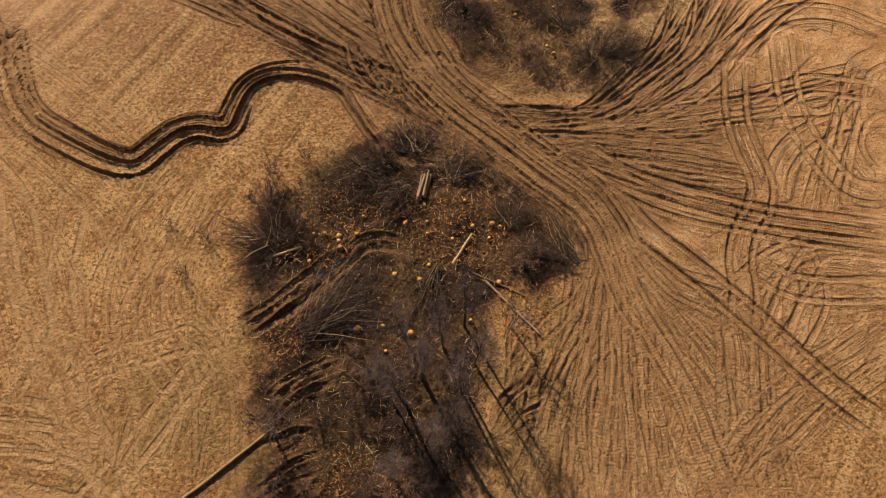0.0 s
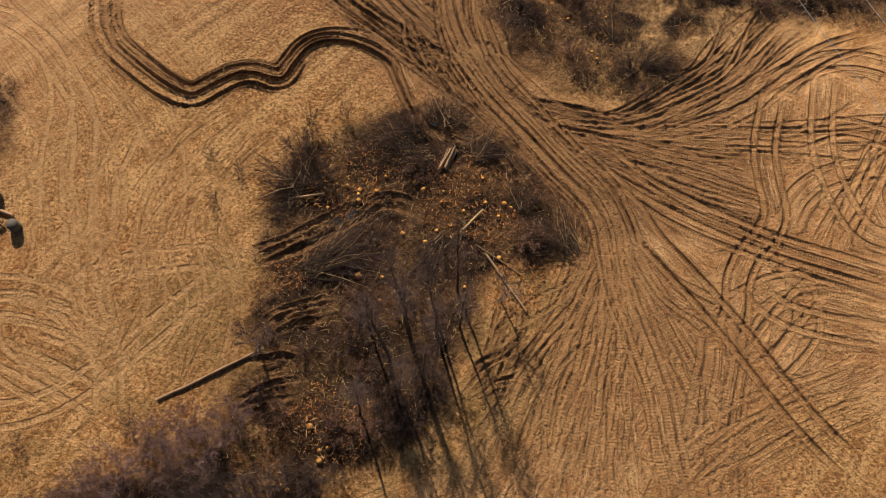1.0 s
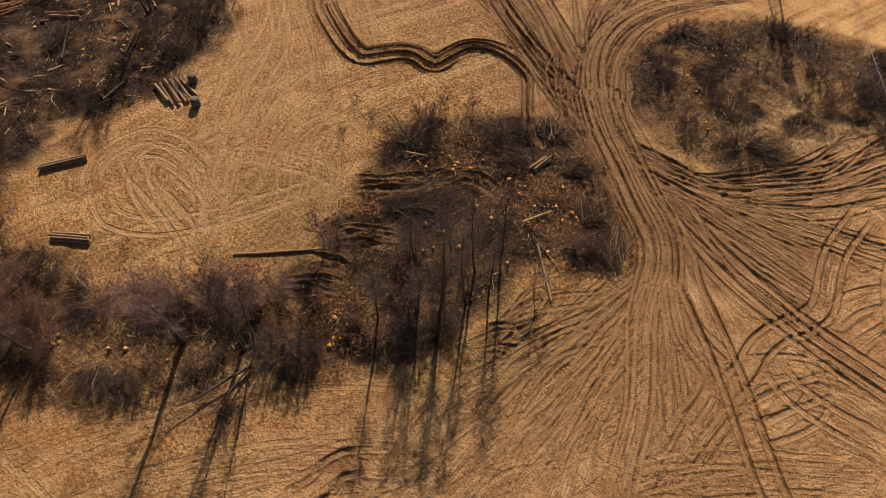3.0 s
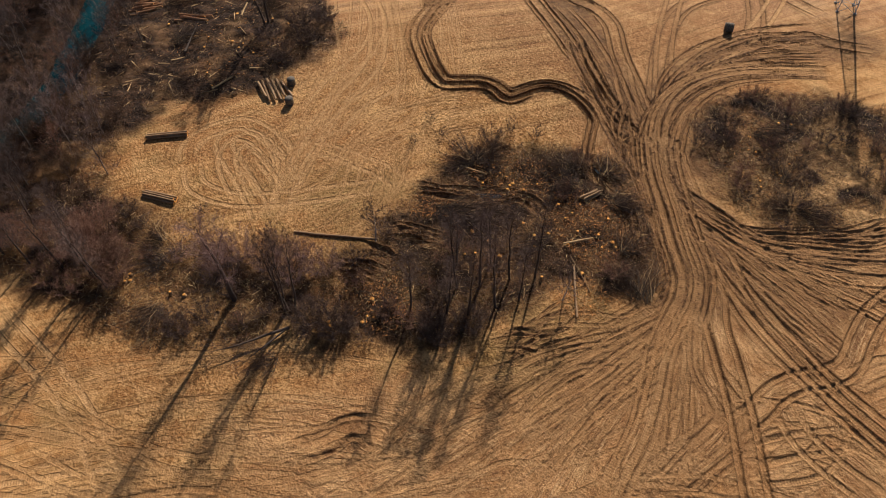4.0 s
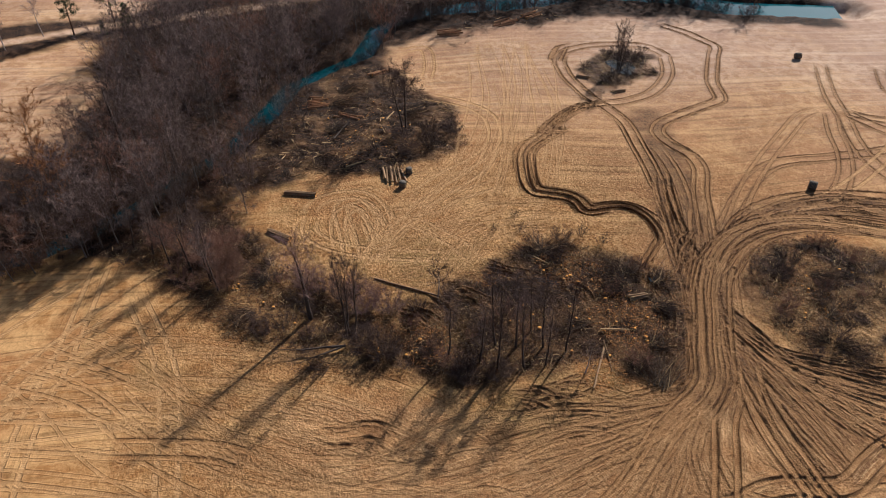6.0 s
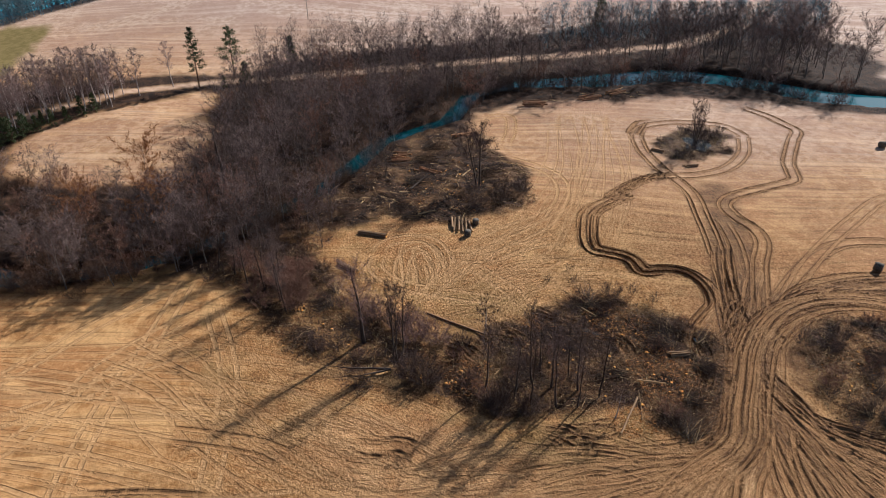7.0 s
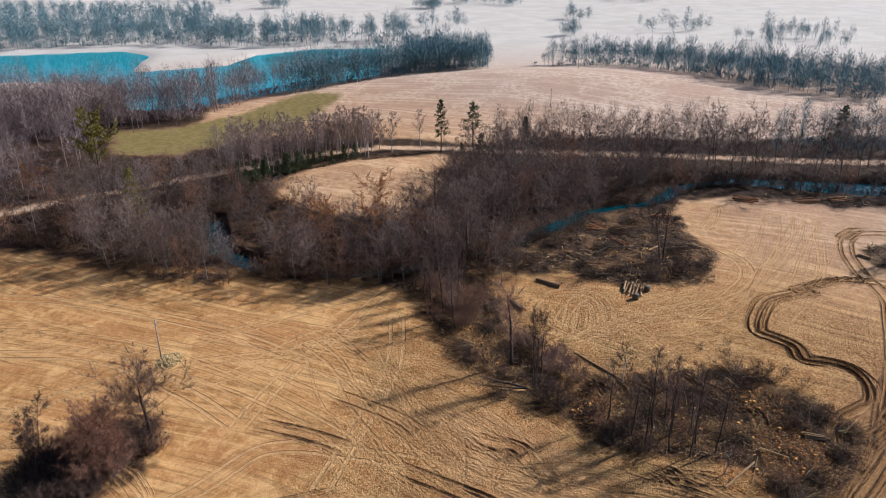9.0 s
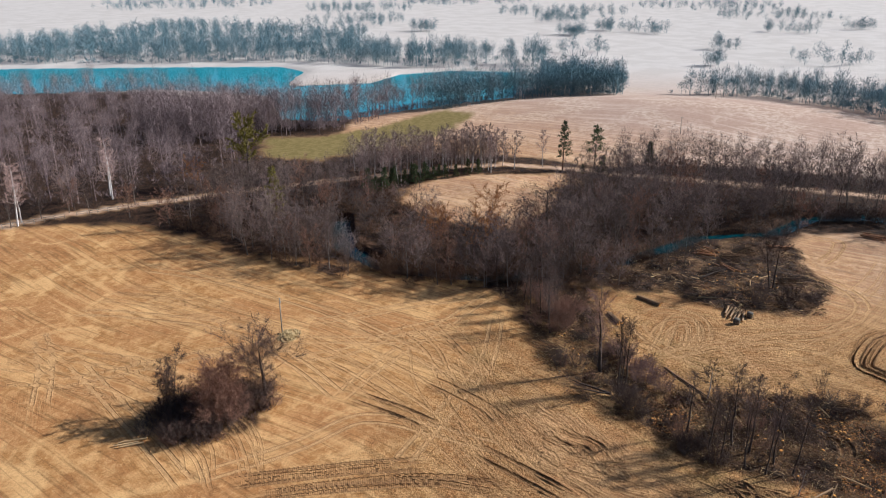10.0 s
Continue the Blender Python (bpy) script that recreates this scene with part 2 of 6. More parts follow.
PURPLE_NEAR = rough_mat("purple_brown_twigs", (0.18, 0.105, 0.09), (0.27, 0.165, 0.14), 0.5, bump=0, per_object=0.2)
WOOD_TWIG = rough_mat("woodland_twigs", (0.138, 0.096, 0.082), (0.23, 0.163, 0.138), 0.3, bump=0, per_object=0.55)
UNDER_TWIG = rough_mat("rusty_undergrowth", (0.085, 0.046, 0.028), (0.16, 0.084, 0.046), 0.2, bump=0)
WOOD_BARK = rough_mat("woodland_bark", (0.13, 0.10, 0.08), (0.2, 0.16, 0.13), 2.0, bump=0.01, per_object=0.25)
# purple-brown twigs, with haze put in as a paler, cooler colour
PURPLE_TWIG = rough_mat("hazed_purple_twigs", (0.20, 0.143, 0.138), (0.28, 0.20, 0.19), 0.03, bump=0, fine=0.3)
# teal of the distance haze is painted into these twigs' base colour
HAZE_TWIG = rough_mat("haze_tinted_twigs", (0.13, 0.22, 0.255), (0.17, 0.235, 0.26), 0.02, bump=0, fine=0.3)
BIRCH = rough_mat("birch_bark", (0.50, 0.43, 0.39), (0.36, 0.30, 0.27), 1.5, bump=0.005, fine=6)
NEEDLE = rough_mat("pine_needles", (0.045, 0.065, 0.024), (0.085, 0.105, 0.04), 1.0, bump=0, per_object=0.2)
NEEDLE_YELLOW = rough_mat("yellowish_needles", (0.15, 0.13, 0.025), (0.25, 0.19, 0.045), 1.0, bump=0)
BIRCH_WHITE = rough_mat("white_birch_bark", (0.75, 0.70, 0.65), (0.55, 0.48, 0.44), 1.5, bump=0.005, fine=6)
BIRCH_FINE = rough_mat("grey_pink_birch_twigs", (0.24, 0.165, 0.14), (0.34, 0.24, 0.21), 0.5, bump=0, per_object=0.3)
BIRCH_TWIG = rough_mat("pinkish_birch_twigs", (0.42, 0.28, 0.24), (0.55, 0.40, 0.35), 0.5, bump=0)
PINE_BARK = rough_mat("pine_bark", (0.17, 0.09, 0.055), (0.11, 0.065, 0.045), 3.0, bump=0.01)
LOG_BARK = rough_mat("log_bark", (0.24, 0.145, 0.08), (0.36, 0.235, 0.135), 2.5, bump=0.02, per_object=0.3, spec=0.05)
LOG_RED = rough_mat("reddish_split_logs", (0.30, 0.145, 0.075), (0.46, 0.25, 0.13), 2.0, bump=0.02, per_object=0.4, spec=0.05)
CUT = rough_mat("fresh_orange_cut_wood", (0.85, 0.42, 0.09), (0.72, 0.29, 0.06), 5.0, bump=0.004, per_object=0.2)
CUT_PALE = rough_mat("pale_cut_wood", (0.72, 0.50, 0.26), (0.60, 0.38, 0.17), 5.0, bump=0.004, per_object=0.2)
STICK = rough_mat("peeled_sticks", (0.62, 0.41, 0.20), (0.40, 0.25, 0.12), 1.0, bump=0)
STICK_DARK = rough_mat("dark_sticks", (0.06, 0.04, 0.028), (0.115, 0.078, 0.05), 1.0, bump=0)
CHIP = rough_mat("orange_wood_chips", (0.62, 0.27, 0.07), (0.45, 0.19, 0.06), 1.0, bump=0)
STRAW = rough_mat("dry_straw", (0.50, 0.36, 0.18), (0.36, 0.24, 0.10), 0.8, bump=0)
BALE = rough_mat("weathered_hay", (0.10, 0.085, 0.07), (0.15, 0.12, 0.09), 4.0, bump=0.05)
POST = rough_mat("weathered_wood", (0.26, 0.22, 0.18), (0.36, 0.31, 0.25), 6.0, bump=0.005)
CERAMIC = rough_mat("grey_insulators", (0.25, 0.24, 0.23), (0.35, 0.33, 0.31), 6.0, bump=0, rough=0.4)
WIRE = rough_mat("aluminium_wire", (0.35, 0.35, 0.36), (0.45, 0.45, 0.45), 6.0, bump=0, rough=0.5)
STEEL = rough_mat("galvanised_steel", (0.42, 0.44, 0.46), (0.33, 0.35, 0.37), 2.0, bump=0, rough=0.5, spec=0.4)


from mathutils.kdtree import KDTree


# ---- terrain ----
def lattice(x, y, seed):
    n = np.sin(x * 127.1 + y * 311.7 + seed * 74.7) * 43758.5453
    return n - np.floor(n)


def soft_noise(x, y, size, seed=0):
    """Smooth value noise, 0 to 1."""
    x, y = np.asarray(x, float) / size, np.asarray(y, float) / size
    i, j = np.floor(x), np.floor(y)
    u, v = x - i, y - j
    u, v = u * u * (3 - 2 * u), v * v * (3 - 2 * v)
    a, b = lattice(i, j, seed), lattice(i + 1, j, seed)
    c, d = lattice(i, j + 1, seed), lattice(i + 1, j + 1, seed)
    return (a * (1 - u) + b * u) * (1 - v) + (c * (1 - u) + d * u) * v


def smooth(a, b, v):
    k = np.clip((v - a) / (b - a), 0, 1)
    return k * k * (3 - 2 * k)


def line_distance(x, y, pts, closed=False):
    best = np.full(np.shape(x), 1e9)
    ring = list(pts) + ([pts[0]] if closed else [])
    for (ax, ay), (bx, by) in zip(ring[:-1], ring[1:]):
        dx, dy = bx - ax, by - ay
        k = np.clip(((x - ax) * dx + (y - ay) * dy) / (dx * dx + dy * dy + 1e-9), 0, 1)
        best = np.minimum(best, np.hypot(x - ax - k * dx, y - ay - k * dy))
    return best


def inside(x, y, pts):
    x, y = np.asarray(x, float), np.asarray(y, float)
    hit = np.zeros(np.shape(x), bool)
    for (ax, ay), (bx, by) in zip(pts, list(pts[1:]) + [pts[0]]):
        if ay == by:
            continue
        cross = ((ay > y) != (by > y)) & (x < (bx - ax) * (y - ay) / (by - ay) + ax)
        hit ^= cross
    return hit


def area(x, y, pts, edge=2.0, rag=3.0, seed=0):
    """1 inside the outline, 0 outside, with a ragged soft edge."""
    x, y = np.asarray(x, float), np.asarray(y, float)
    xs = x + (soft_noise(x, y, rag * 1.6, seed + 5) - 0.5) * rag + (soft_noise(x, y, rag * 0.5, seed + 6) - 0.5) * rag * 0.5
    ys = y + (soft_noise(x, y, rag * 1.6, seed + 7) - 0.5) * rag + (soft_noise(x, y, rag * 0.5, seed + 8) - 0.5) * rag * 0.5
    d = line_distance(xs, ys, pts, True)
    return smooth(-edge, edge, np.where(inside(xs, ys, pts), d, -d))


STREAM = [(-60, 140), (-75, 120.5), (-86, 113.5), (-96, 105), (-103, 95), (-105.5, 73), (-110.5, 54.0),
          (-106, 40.5), (-92, 30.5), (-88, 20), (-84.5, 12), (-76, 5), (-66.5, -3.5), (-62, -9.5), (-59, -16), (-55, -21),
          (-51.5, -28), (-49.6, -36), (-49.5, -44), (-51, -54), (-60, -66), (-78, -74)]
LAKE_SHORE = [(-196, -331), (-224, -318), (-257, -242), (-252, -184), (-196, -152), (-199, -123), (-242, -87), (-268, -55), (-376, -69), (-373, -116), (-348, -145), (-311, -150), (-292, -187), (-315, -194), (-346, -201), (-368, -230), (-348, -302), (-316, -406), (-294, -438)]
COPSE = [(10.9, 27.8), (12.6, 24.4), (9.5, 22.8), (5.2, 21.2), (5.0, 16.5), (3.8, 10.6), (2.2, 6.3), (-4.3, 0.7), (-9.2, -4.9), (-13.5, -11.1), (-18.8, -17.4),
         (-27.1, -18.3), (-36.2, -23.1), (-43.8, -28.7), (-47, -20), (-46, -7), (-38.2, -9.1), (-27.7, -5.7), (-18, -3.0), (-14.5, 2.0), (-11.8, 7.9),
         (-14.6, 12.7), (-16.5, 18), (-15.5, 26.0), (-16, 30), (-9.1, 35.5), (-2.4, 38.5), (1.6, 36.0), (7.7, 31.8)]
FAR_COPSE = [(-1.3, 50.5), (2.3, 47.8), (9.2, 42.8), (16, 41.2), (19.5, 44.0), (23.3, 50.5), (31.7, 56.5), (46, 56), (46, 66), (28.4, 70.9),
             (16, 69.5), (8, 67), (2.3, 62.0), (-1, 56)]
FELLED = [(-49.9, -1.8), (-49.0, 5.1), (-44.0, 14.2), (-44.4, 22.4), (-45.7, 31.6), (-59.3, 36.2), (-66.6, 33.3), (-80.5, 34.3),
          (-86, 26), (-80, 14), (-70, 4), (-60, -6), (-54, -14)]
POND_ISLE = [(-61.9, 64.8), (-54.2, 64.6), (-50.4, 68.4), (-53.2, 77.1), (-59.6, 82.7), (-65.9, 81.8), (-66.7, 73.7)]
FOREST = [(-49.8, -151), (-57.3, -137.9), (-59.5, -120.2), (-57, -104.7), (-48.7, -85.3), (-42.5, -70.3), (-41.4, -59.8), (-43.3, -48.4),
          (-44.1, -36.8), (-42.8, -27.5), (-46, -8), (-54, -14), (-60, -6), (-70, 4), (-80, 14), (-86, 26), (-80.5, 34.3), (-93, 38), (-96, 47), (-94.5, 56), (-89.5, 66),
          (-87, 81), (-83, 91), (-77, 101), (-66, 113), (-50, 130), (-100, 160), (-150, 150), (-156, 110), (-150, 60), (-150, 10), (-142, -10), (-150, -40), (-150, -80), (-165, -108),
          (-205, -120), (-214, -158), (-250, -245), (-230, -325), (-120, -260), (-60, -170)]
CLEARING = [(-101, -66), (-86, -57), (-79, -44), (-77.5, -33), (-91, -22), (-118.2, -20.1), (-130, -24), (-129.1, -39.6), (-115, -57)]
BUSH_ISLE = [(16.5, -58), (17, -64), (12.5, -68), (6, -66), (0, -60), (-2, -55), (3, -51.5), (11, -53)]
GREEN_FIELD = [(-130, -122), (-160, -136), (-168, -114), (-190, -100), (-213, -93), (-226, -84), (-220, -70), (-200, -70), (-186, -73), (-168, -75), (-149, -86), (-131, -102)]
BARE_SOIL = [(-4.7, 53.2), (-0.6, 53.3), (7.2, 40.7), (16.0, 39.5), (24.9, 47), (31.4, 53.5), (70, 55), (75, 20), (45, 19), (30.5, 15), (27, 0),
             (8, -14), (-6, -16), (2, -4), (8, 6), (11, 14), (13.6, 20), (13.8, 25), (10.0, 31.4), (3.8, 36.2), (-1.6, 39.4), (-12, 42), (-16, 52), (-12, 60)]
DAMP = [(-7.7, 54.7), (-1.8, 54.7), (1.7, 45.4), (7.2, 40.1), (15.9, 39.2), (23.3, 45.5), (30.2, 53.5), (31.3, 49.1), (24.4, 40.8), (28.9, 37.6), (28.5, 31.5), (20.0, 31.2), (16.2, 26.8), (12.1, 31.4), (4.4, 37.2), (-3.8, 40.3), (-9.0, 44.6)]
ROAD_MUD = ([(6.4, 80.8), (-3.1, 69.6), (-6.2, 55.8), (-4.5, 46.7), (1.2, 38.7), (7.9, 33.6), (14.3, 28.6)],
            [(-39.1, 64.2), (-26.7, 57.7), (-14.4, 50.2), (-3.8, 44.1)])
BANK = [(-49.9, -1.8), (-48.5, 3.5), (-52.5, 1.0), (-58, -3), (-66, 1), (-60, -12), (-54, -24), (-48, -34), (-43.5, -30), (-44, -22), (-42.5, -15), (-41, -10.5), (-44, -7)]
HAUL_ROAD = [(-47, -162), (-51.6, -152.7), (-61.5, -144.8), (-70.6, -135), (-83, -121), (-96, -104), (-109, -87), (-128, -60), (-137, -40), (-136, -14.5),
             (-134, 5.6), (-131, 40.8), (-129, 57), (-126, 78), (-124, 114), (-134, 140), (-144, 156), (-183, 198), (-222, 235), (-400, 380)]


def terrain(x, y):
    """The height of the land without wheel marks."""
    x, y = np.asarray(x, float), np.asarray(y, float)
    z = 6.8 * np.exp(-((x + 236) / 46) ** 2 - ((y - 22) / 78) ** 2)
    z = z + 1.6 * np.exp(-((x + 112) / 26) ** 2 - ((y + 40) / 26) ** 2)
    z = z - 1.2 * smooth(140, 230, np.hypot(x + 20, y)) * (1 - smooth(30, 110, y) * 0.6) + 3.0 * smooth(430, 900, -x)
    near = (x > -140) & (x < -30) & (y > -100) & (y < 160)
    if np.any(near):
        d = line_distance(x[near], y[near], STREAM) if x.ndim else line_distance(x, y, STREAM)
        w = 2.1 + 2.7 * smooth(38, 80, y[near] if x.ndim else y)
        cut = 2.3 * (1 - smooth(w * 0.7, w * 1.6, d))
        if x.ndim:
            z[near] -= cut
        else:
            z = z - cut
    far = (x < -190) & (y < -30)
    if np.any(far):
        if x.ndim:
            d = line_distance(x[far], y[far], LAKE_SHORE, True)
            z[far] -= 2.5 * smooth(0, 8, np.where(inside(x[far], y[far], LAKE_SHORE), d, 0))
    fade = 1 - smooth(170, 330, np.hypot(x, y))
    z = z + ((soft_noise(x, y, 14, 3) - 0.5) * 0.35 + (soft_noise(x, y, 4.0, 4) - 0.5) * 0.12) * fade
    return z


def ground_z(x, y):
    return float(terrain(np.array([x]), np.array([y]))[0])


# ---- wheel marks: maps of height and cover over the near land ----
RES, RX, RY, RW, RH = 0.1, -110.0, -100.0, 1720, 2250
rut_height = np.zeros((RH, RW))
rut_side, rut_force = np.full((RH, RW), 3.0), np.zeros((RH, RW))
rut_mud, rut_dry, rut_ridge, rut_tread = np.zeros((RH, RW)), np.zeros((RH, RW)), np.zeros((RH, RW)), np.zeros((RH, RW))
ways = []
rut_rng = np.random.default_rng(7)


def spline(pts, step=0.08):
    """Even points along a smooth line through pts."""
    p = np.array([2 * np.array(pts[0]) - np.array(pts[1]), *map(np.array, pts), 2 * np.array(pts[-1]) - np.array(pts[-2])], float)
    out = []
    for a, b, c, d in zip(p[:-3], p[1:-2], p[2:-1], p[3:]):
        t = np.linspace(0, 1, max(4, int(np.linalg.norm(c - b) / step)), endpoint=False)[:, None]
        out.append(0.5 * (2 * b + (c - a) * t + (2 * a - 5 * b + 4 * c - d) * t ** 2 + (3 * b - a - 3 * c + d) * t ** 3))
    return np.concatenate(out + [p[-2:-1]])


def normals(line):
    t = np.gradient(line, axis=0)
    n = np.stack([-t[:, 1], t[:, 0]], 1)
    return n / (np.linalg.norm(n, axis=1, keepdims=True) + 1e-9)


def press(line, half, depth, mud, dry):
    """One wheel mark along the line: a trough with raised rims."""
    n = normals(line)
    s = np.linspace(0, 1, len(line))
    fade = np.clip(np.minimum(s, 1 - s) * len(line) * 0.08 / 3.0, 0, 1)
    along = np.arange(len(line)) * 0.08
    gain = fade * (0.7 + 0.6 * soft_noise(along, along * 0 + rut_rng.uniform(0, 99), 4.0, 2)) * (0.9 + 0.2 * soft_noise(along, along * 0, 1.3, rut_rng.uniform(0, 9)))
    us = np.arange(-2.1 * half, 2.1 * half + 0.05, 0.06)
    px = line[:, None, 0] + n[:, None, 0] * us
    py = line[:, None, 1] + n[:, None, 1] * us
    i, j = ((px - RX) / RES).astype(int), ((py - RY) / RES).astype(int)
    ok = (i >= 0) & (i < RW) & (j >= 0) & (j < RH)
    if not ok.any():
        return
    flat = (j * RW + i)[ok]
    cells, back = np.unique(flat, return_inverse=True)
    d = np.full(len(cells), 9.0)
    np.minimum.at(d, back, np.broadcast_to(np.abs(us), px.shape)[ok])
    g = np.zeros(len(cells))
    np.maximum.at(g, back, np.broadcast_to(gain[:, None], px.shape)[ok])
    trough = np.clip(1.2 - (d / half) ** 5, 0, 1)
    rim = np.exp(-((d - 1.38 * half) / (0.33 * half)) ** 2)
    k = np.clip(g, 0, 1)
    h = rut_height.ravel()
    h[cells] = h[cells] * (1 - 0.8 * trough * k) - 0.8 * depth * trough * g + 0.6 * depth * rim * g
    wet = mud * (0.6 if mud < 0.45 else 1.1)
    for layer, a, b in ((rut_mud, 0.75 * wet, wet), (rut_dry, dry, 0.3 * dry)):
        v = layer.ravel()
        v[cells] = np.clip(v[cells] * (1 - 0.6 * trough * k) + k * np.maximum(a * trough, b * rim) * (1 - v[cells] * 0.6), 0, 1)
    u = d / half
    side, force = rut_side.ravel(), rut_force.ravel()
    over = (u < 1.5) | (u < side[cells])
    side[cells[over]] = u[over]
    force[cells[over]] = np.maximum(k * min(1.0, 0.3 + depth * 5), 0.35 * force[cells])[over]
    v = rut_tread.ravel()
    v[cells] = np.maximum(v[cells] * (1 - 0.5 * k), trough * k * (depth > 0.045))
    v = rut_ridge.ravel()
    v[cells] = np.clip(v[cells] * (1 - 0.7 * trough * k) + 0.45 * k * rim * min(1, depth * 5), 0, 1)


def rut_pair(pts, depth=0.15, mud=0.4, dry=0.0, gauge=2.1, half=0.27):
    line = spline(pts)
    ways.append(line)
    n = normals(line)
    for side in (-0.5, 0.5):
        press(line + n * side * gauge, half, depth, mud, dry)


def bundle(pts, count, wide_start, wide_end, depth=0.12, mud=0.3, dry=0.0, half=0.19):
    """A sheaf of single wheel marks that spreads or narrows along the line."""
    line = spline(pts)
    ways.append(line)
    n = normals(line)
    s = np.linspace(0, 1, len(line))[:, None]
    count = int(count * 2.1)
    for k in range(count):
        f = (k + 0.5) / count - 0.5
        a, b = f + rut_rng.normal(0, 0.06), f + rut_rng.normal(0, 0.12)
        bend = rut_rng.normal(0, 0.09) * np.sin(np.pi * s) + 0.05 * np.sin(9 * s + rut_rng.uniform(0, 6))
        off = (a * wide_start * (1 - s) + b * wide_end * s) + bend * (wide_start * (1 - s) + wide_end * s)
        lo = 0 if rut_rng.random() < 0.6 else int(len(line) * rut_rng.uniform(0, 0.4))
        hi = len(line) if rut_rng.random() < 0.5 else int(len(line) * rut_rng.uniform(0.6, 1))
        press((line + n * off)[lo:hi], half * rut_rng.uniform(0.7, 1.2), depth * rut_rng.uniform(0.6, 1.5), min(1, mud * rut_rng.uniform(0.5, 1.7)), dry * rut_rng.uniform(0.5, 1.3))


rut_pair([(-23.6, 1.5), (-28.6, 3.1), (-34.5, 4.4), (-38.0, 5.3), (-39.1, 7.2), (-37.0, 8.8), (-33.1, 8.9), (-29.8, 8.3), (-27.1, 6.2)], depth=0.06, mud=0.0, dry=0.85)
rut_pair([(-38.6, 0.5), (-41.0, 2.3), (-41.7, 5.3), (-40.5, 9.0), (-36.7, 10.3), (-32.3, 9.8), (-28.4, 7.9)], depth=0.06, mud=0.0, dry=0.85)
rut_pair([(-38.0, 0.8), (-34.1, -0.8), (-29.2, 1.2), (-25.1, 5.8), (-21.8, 10.8), (-18.7, 15.4)], depth=0.06, mud=0.0, dry=0.85)
rut_pair([(-43.6, 35.3), (-38.1, 29.4), (-34.7, 21.1), (-30.9, 14.0), (-26.2, 6.7), (-23.8, 1.3)], depth=0.06, mud=0.0, dry=0.85)
rut_pair([(-35.3, 10.8), (-32.0, 10.2), (-28.9, 8.4), (-25.7, 5.8), (-24.3, 4.0)], depth=0.06, mud=0.0, dry=0.85)
rut_pair([(-34.1, 5.6), (-30.5, 5.3), (-27.3, 4.5)], depth=0.06, mud=0.0, dry=0.85)
rut_pair([(-34.3, 18.8), (-31.2, 12.9), (-27.4, 7.5), (-23.7, 4.0)], depth=0.06, mud=0.0, dry=0.85)
rut_pair([(-23.7, 4.0), (-30.1, 12.0), (-22.4, 16.3), (-16.7, 16.8)], depth=0.06, mud=0.0, dry=0.85)
rut_pair([(-66.6, 33.3), (-59.1, 38.5), (-52.1, 39.5), (-45.0, 36.1), (-41.0, 30.8), (-38.9, 23.4), (-35.9, 16.8)], depth=0.06, mud=0.0, dry=0.85)
rut_pair([(-88.5, 37.0), (-87.8, 43.2), (-79.4, 40.7), (-72.9, 36.6)], depth=0.06, mud=0.0, dry=0.85)
rut_pair([(-33.1, 10.8), (-31.4, 17.2), (-32.7, 21.8), (-32.8, 29.9)], depth=0.06, mud=0.0, dry=0.85)
rut_pair([(-28.4, 1.7), (-35.7, 4.2), (-37.4, 7.9), (-33.0, 8.5), (-26.2, 7.3)], depth=0.06, mud=0.0, dry=0.85)
rut_pair([(-41.5, -28.3), (-25.6, -34.3), (-16.5, -38.6), (-8.6, -41.3), (0.8, -43.6)], depth=0.06, mud=0.0, dry=0.85)
rut_pair([(-9.1, -54.7), (-13.3, -47.5), (-23.0, -40.0), (-31.3, -28.2)], depth=0.06, mud=0.0, dry=0.85)
rut_pair([(-21.5, -58.0), (-25.8, -50.7), (-33.2, -41.2), (-38.8, -31.7)], depth=0.06, mud=0.0, dry=0.85)
rut_pair([(6.8, -86.5), (-3.4, -73.7), (-13.8, -59.0), (-19.3, -40.8), (-24.8, -27.2)], depth=0.06, mud=0.0, dry=0.85)
rut_pair([(0.3, -88.7), (7.6, -76.9), (16.8, -62.9), (22.7, -54.2)], depth=0.06, mud=0.0, dry=0.85)
rut_pair([(-27.9, -130.0), (-36.2, -109.0), (-33.9, -81.1), (-25.0, -53.3), (-10.8, -28.9), (-0.9, -18.3)], depth=0.06, mud=0.0, dry=0.85)
rut_pair([(-38.8, -140.4), (-48.0, -125.5), (-47.9, -103.2), (-38.1, -75.8)], depth=0.06, mud=0.0, dry=0.85)
rut_pair([(-10.3, -113.2), (-16.2, -93.9), (-16.2, -71.0), (-8.2, -54.3), (-0.6, -43.6)], depth=0.06, mud=0.0, dry=0.85)
rut_pair([(-11.8, -107.2), (1.4, -93.2), (12.5, -84.4)], depth=0.06, mud=0.0, dry=0.85)
rut_pair([(21.6, -54.1), (12.3, -44.8), (4.0, -38.3), (4.3, -28.4), (6.6, -17.1)], depth=0.06, mud=0.0, dry=0.85)
rut_pair([(13.5, -30.4), (1.4, -27.6), (-15.5, -24.4), (-31.9, -25.5)], depth=0.06, mud=0.0, dry=0.85)
bundle([(-18.5, -121.0), (-23.7, -99.6), (-20.6, -71.2), (-10.3, -45.5), (3.6, -25.4), (13.2, -16.0)], 7, 10, 8, depth=0.03, mud=0.0, dry=0.35)
bundle([(3.2, -100.2), (1.8, -80.3), (11.4, -57.0), (21.2, -48.1)], 7, 14, 9, depth=0.03, mud=0.0, dry=0.35)
bundle([(-28.5, -59.2), (-21.3, -41.4), (-13.8, -24.1), (-2.8, -10.7), (8.8, -2.7)], 8, 12, 16, depth=0.03, mud=0.0, dry=0.3)
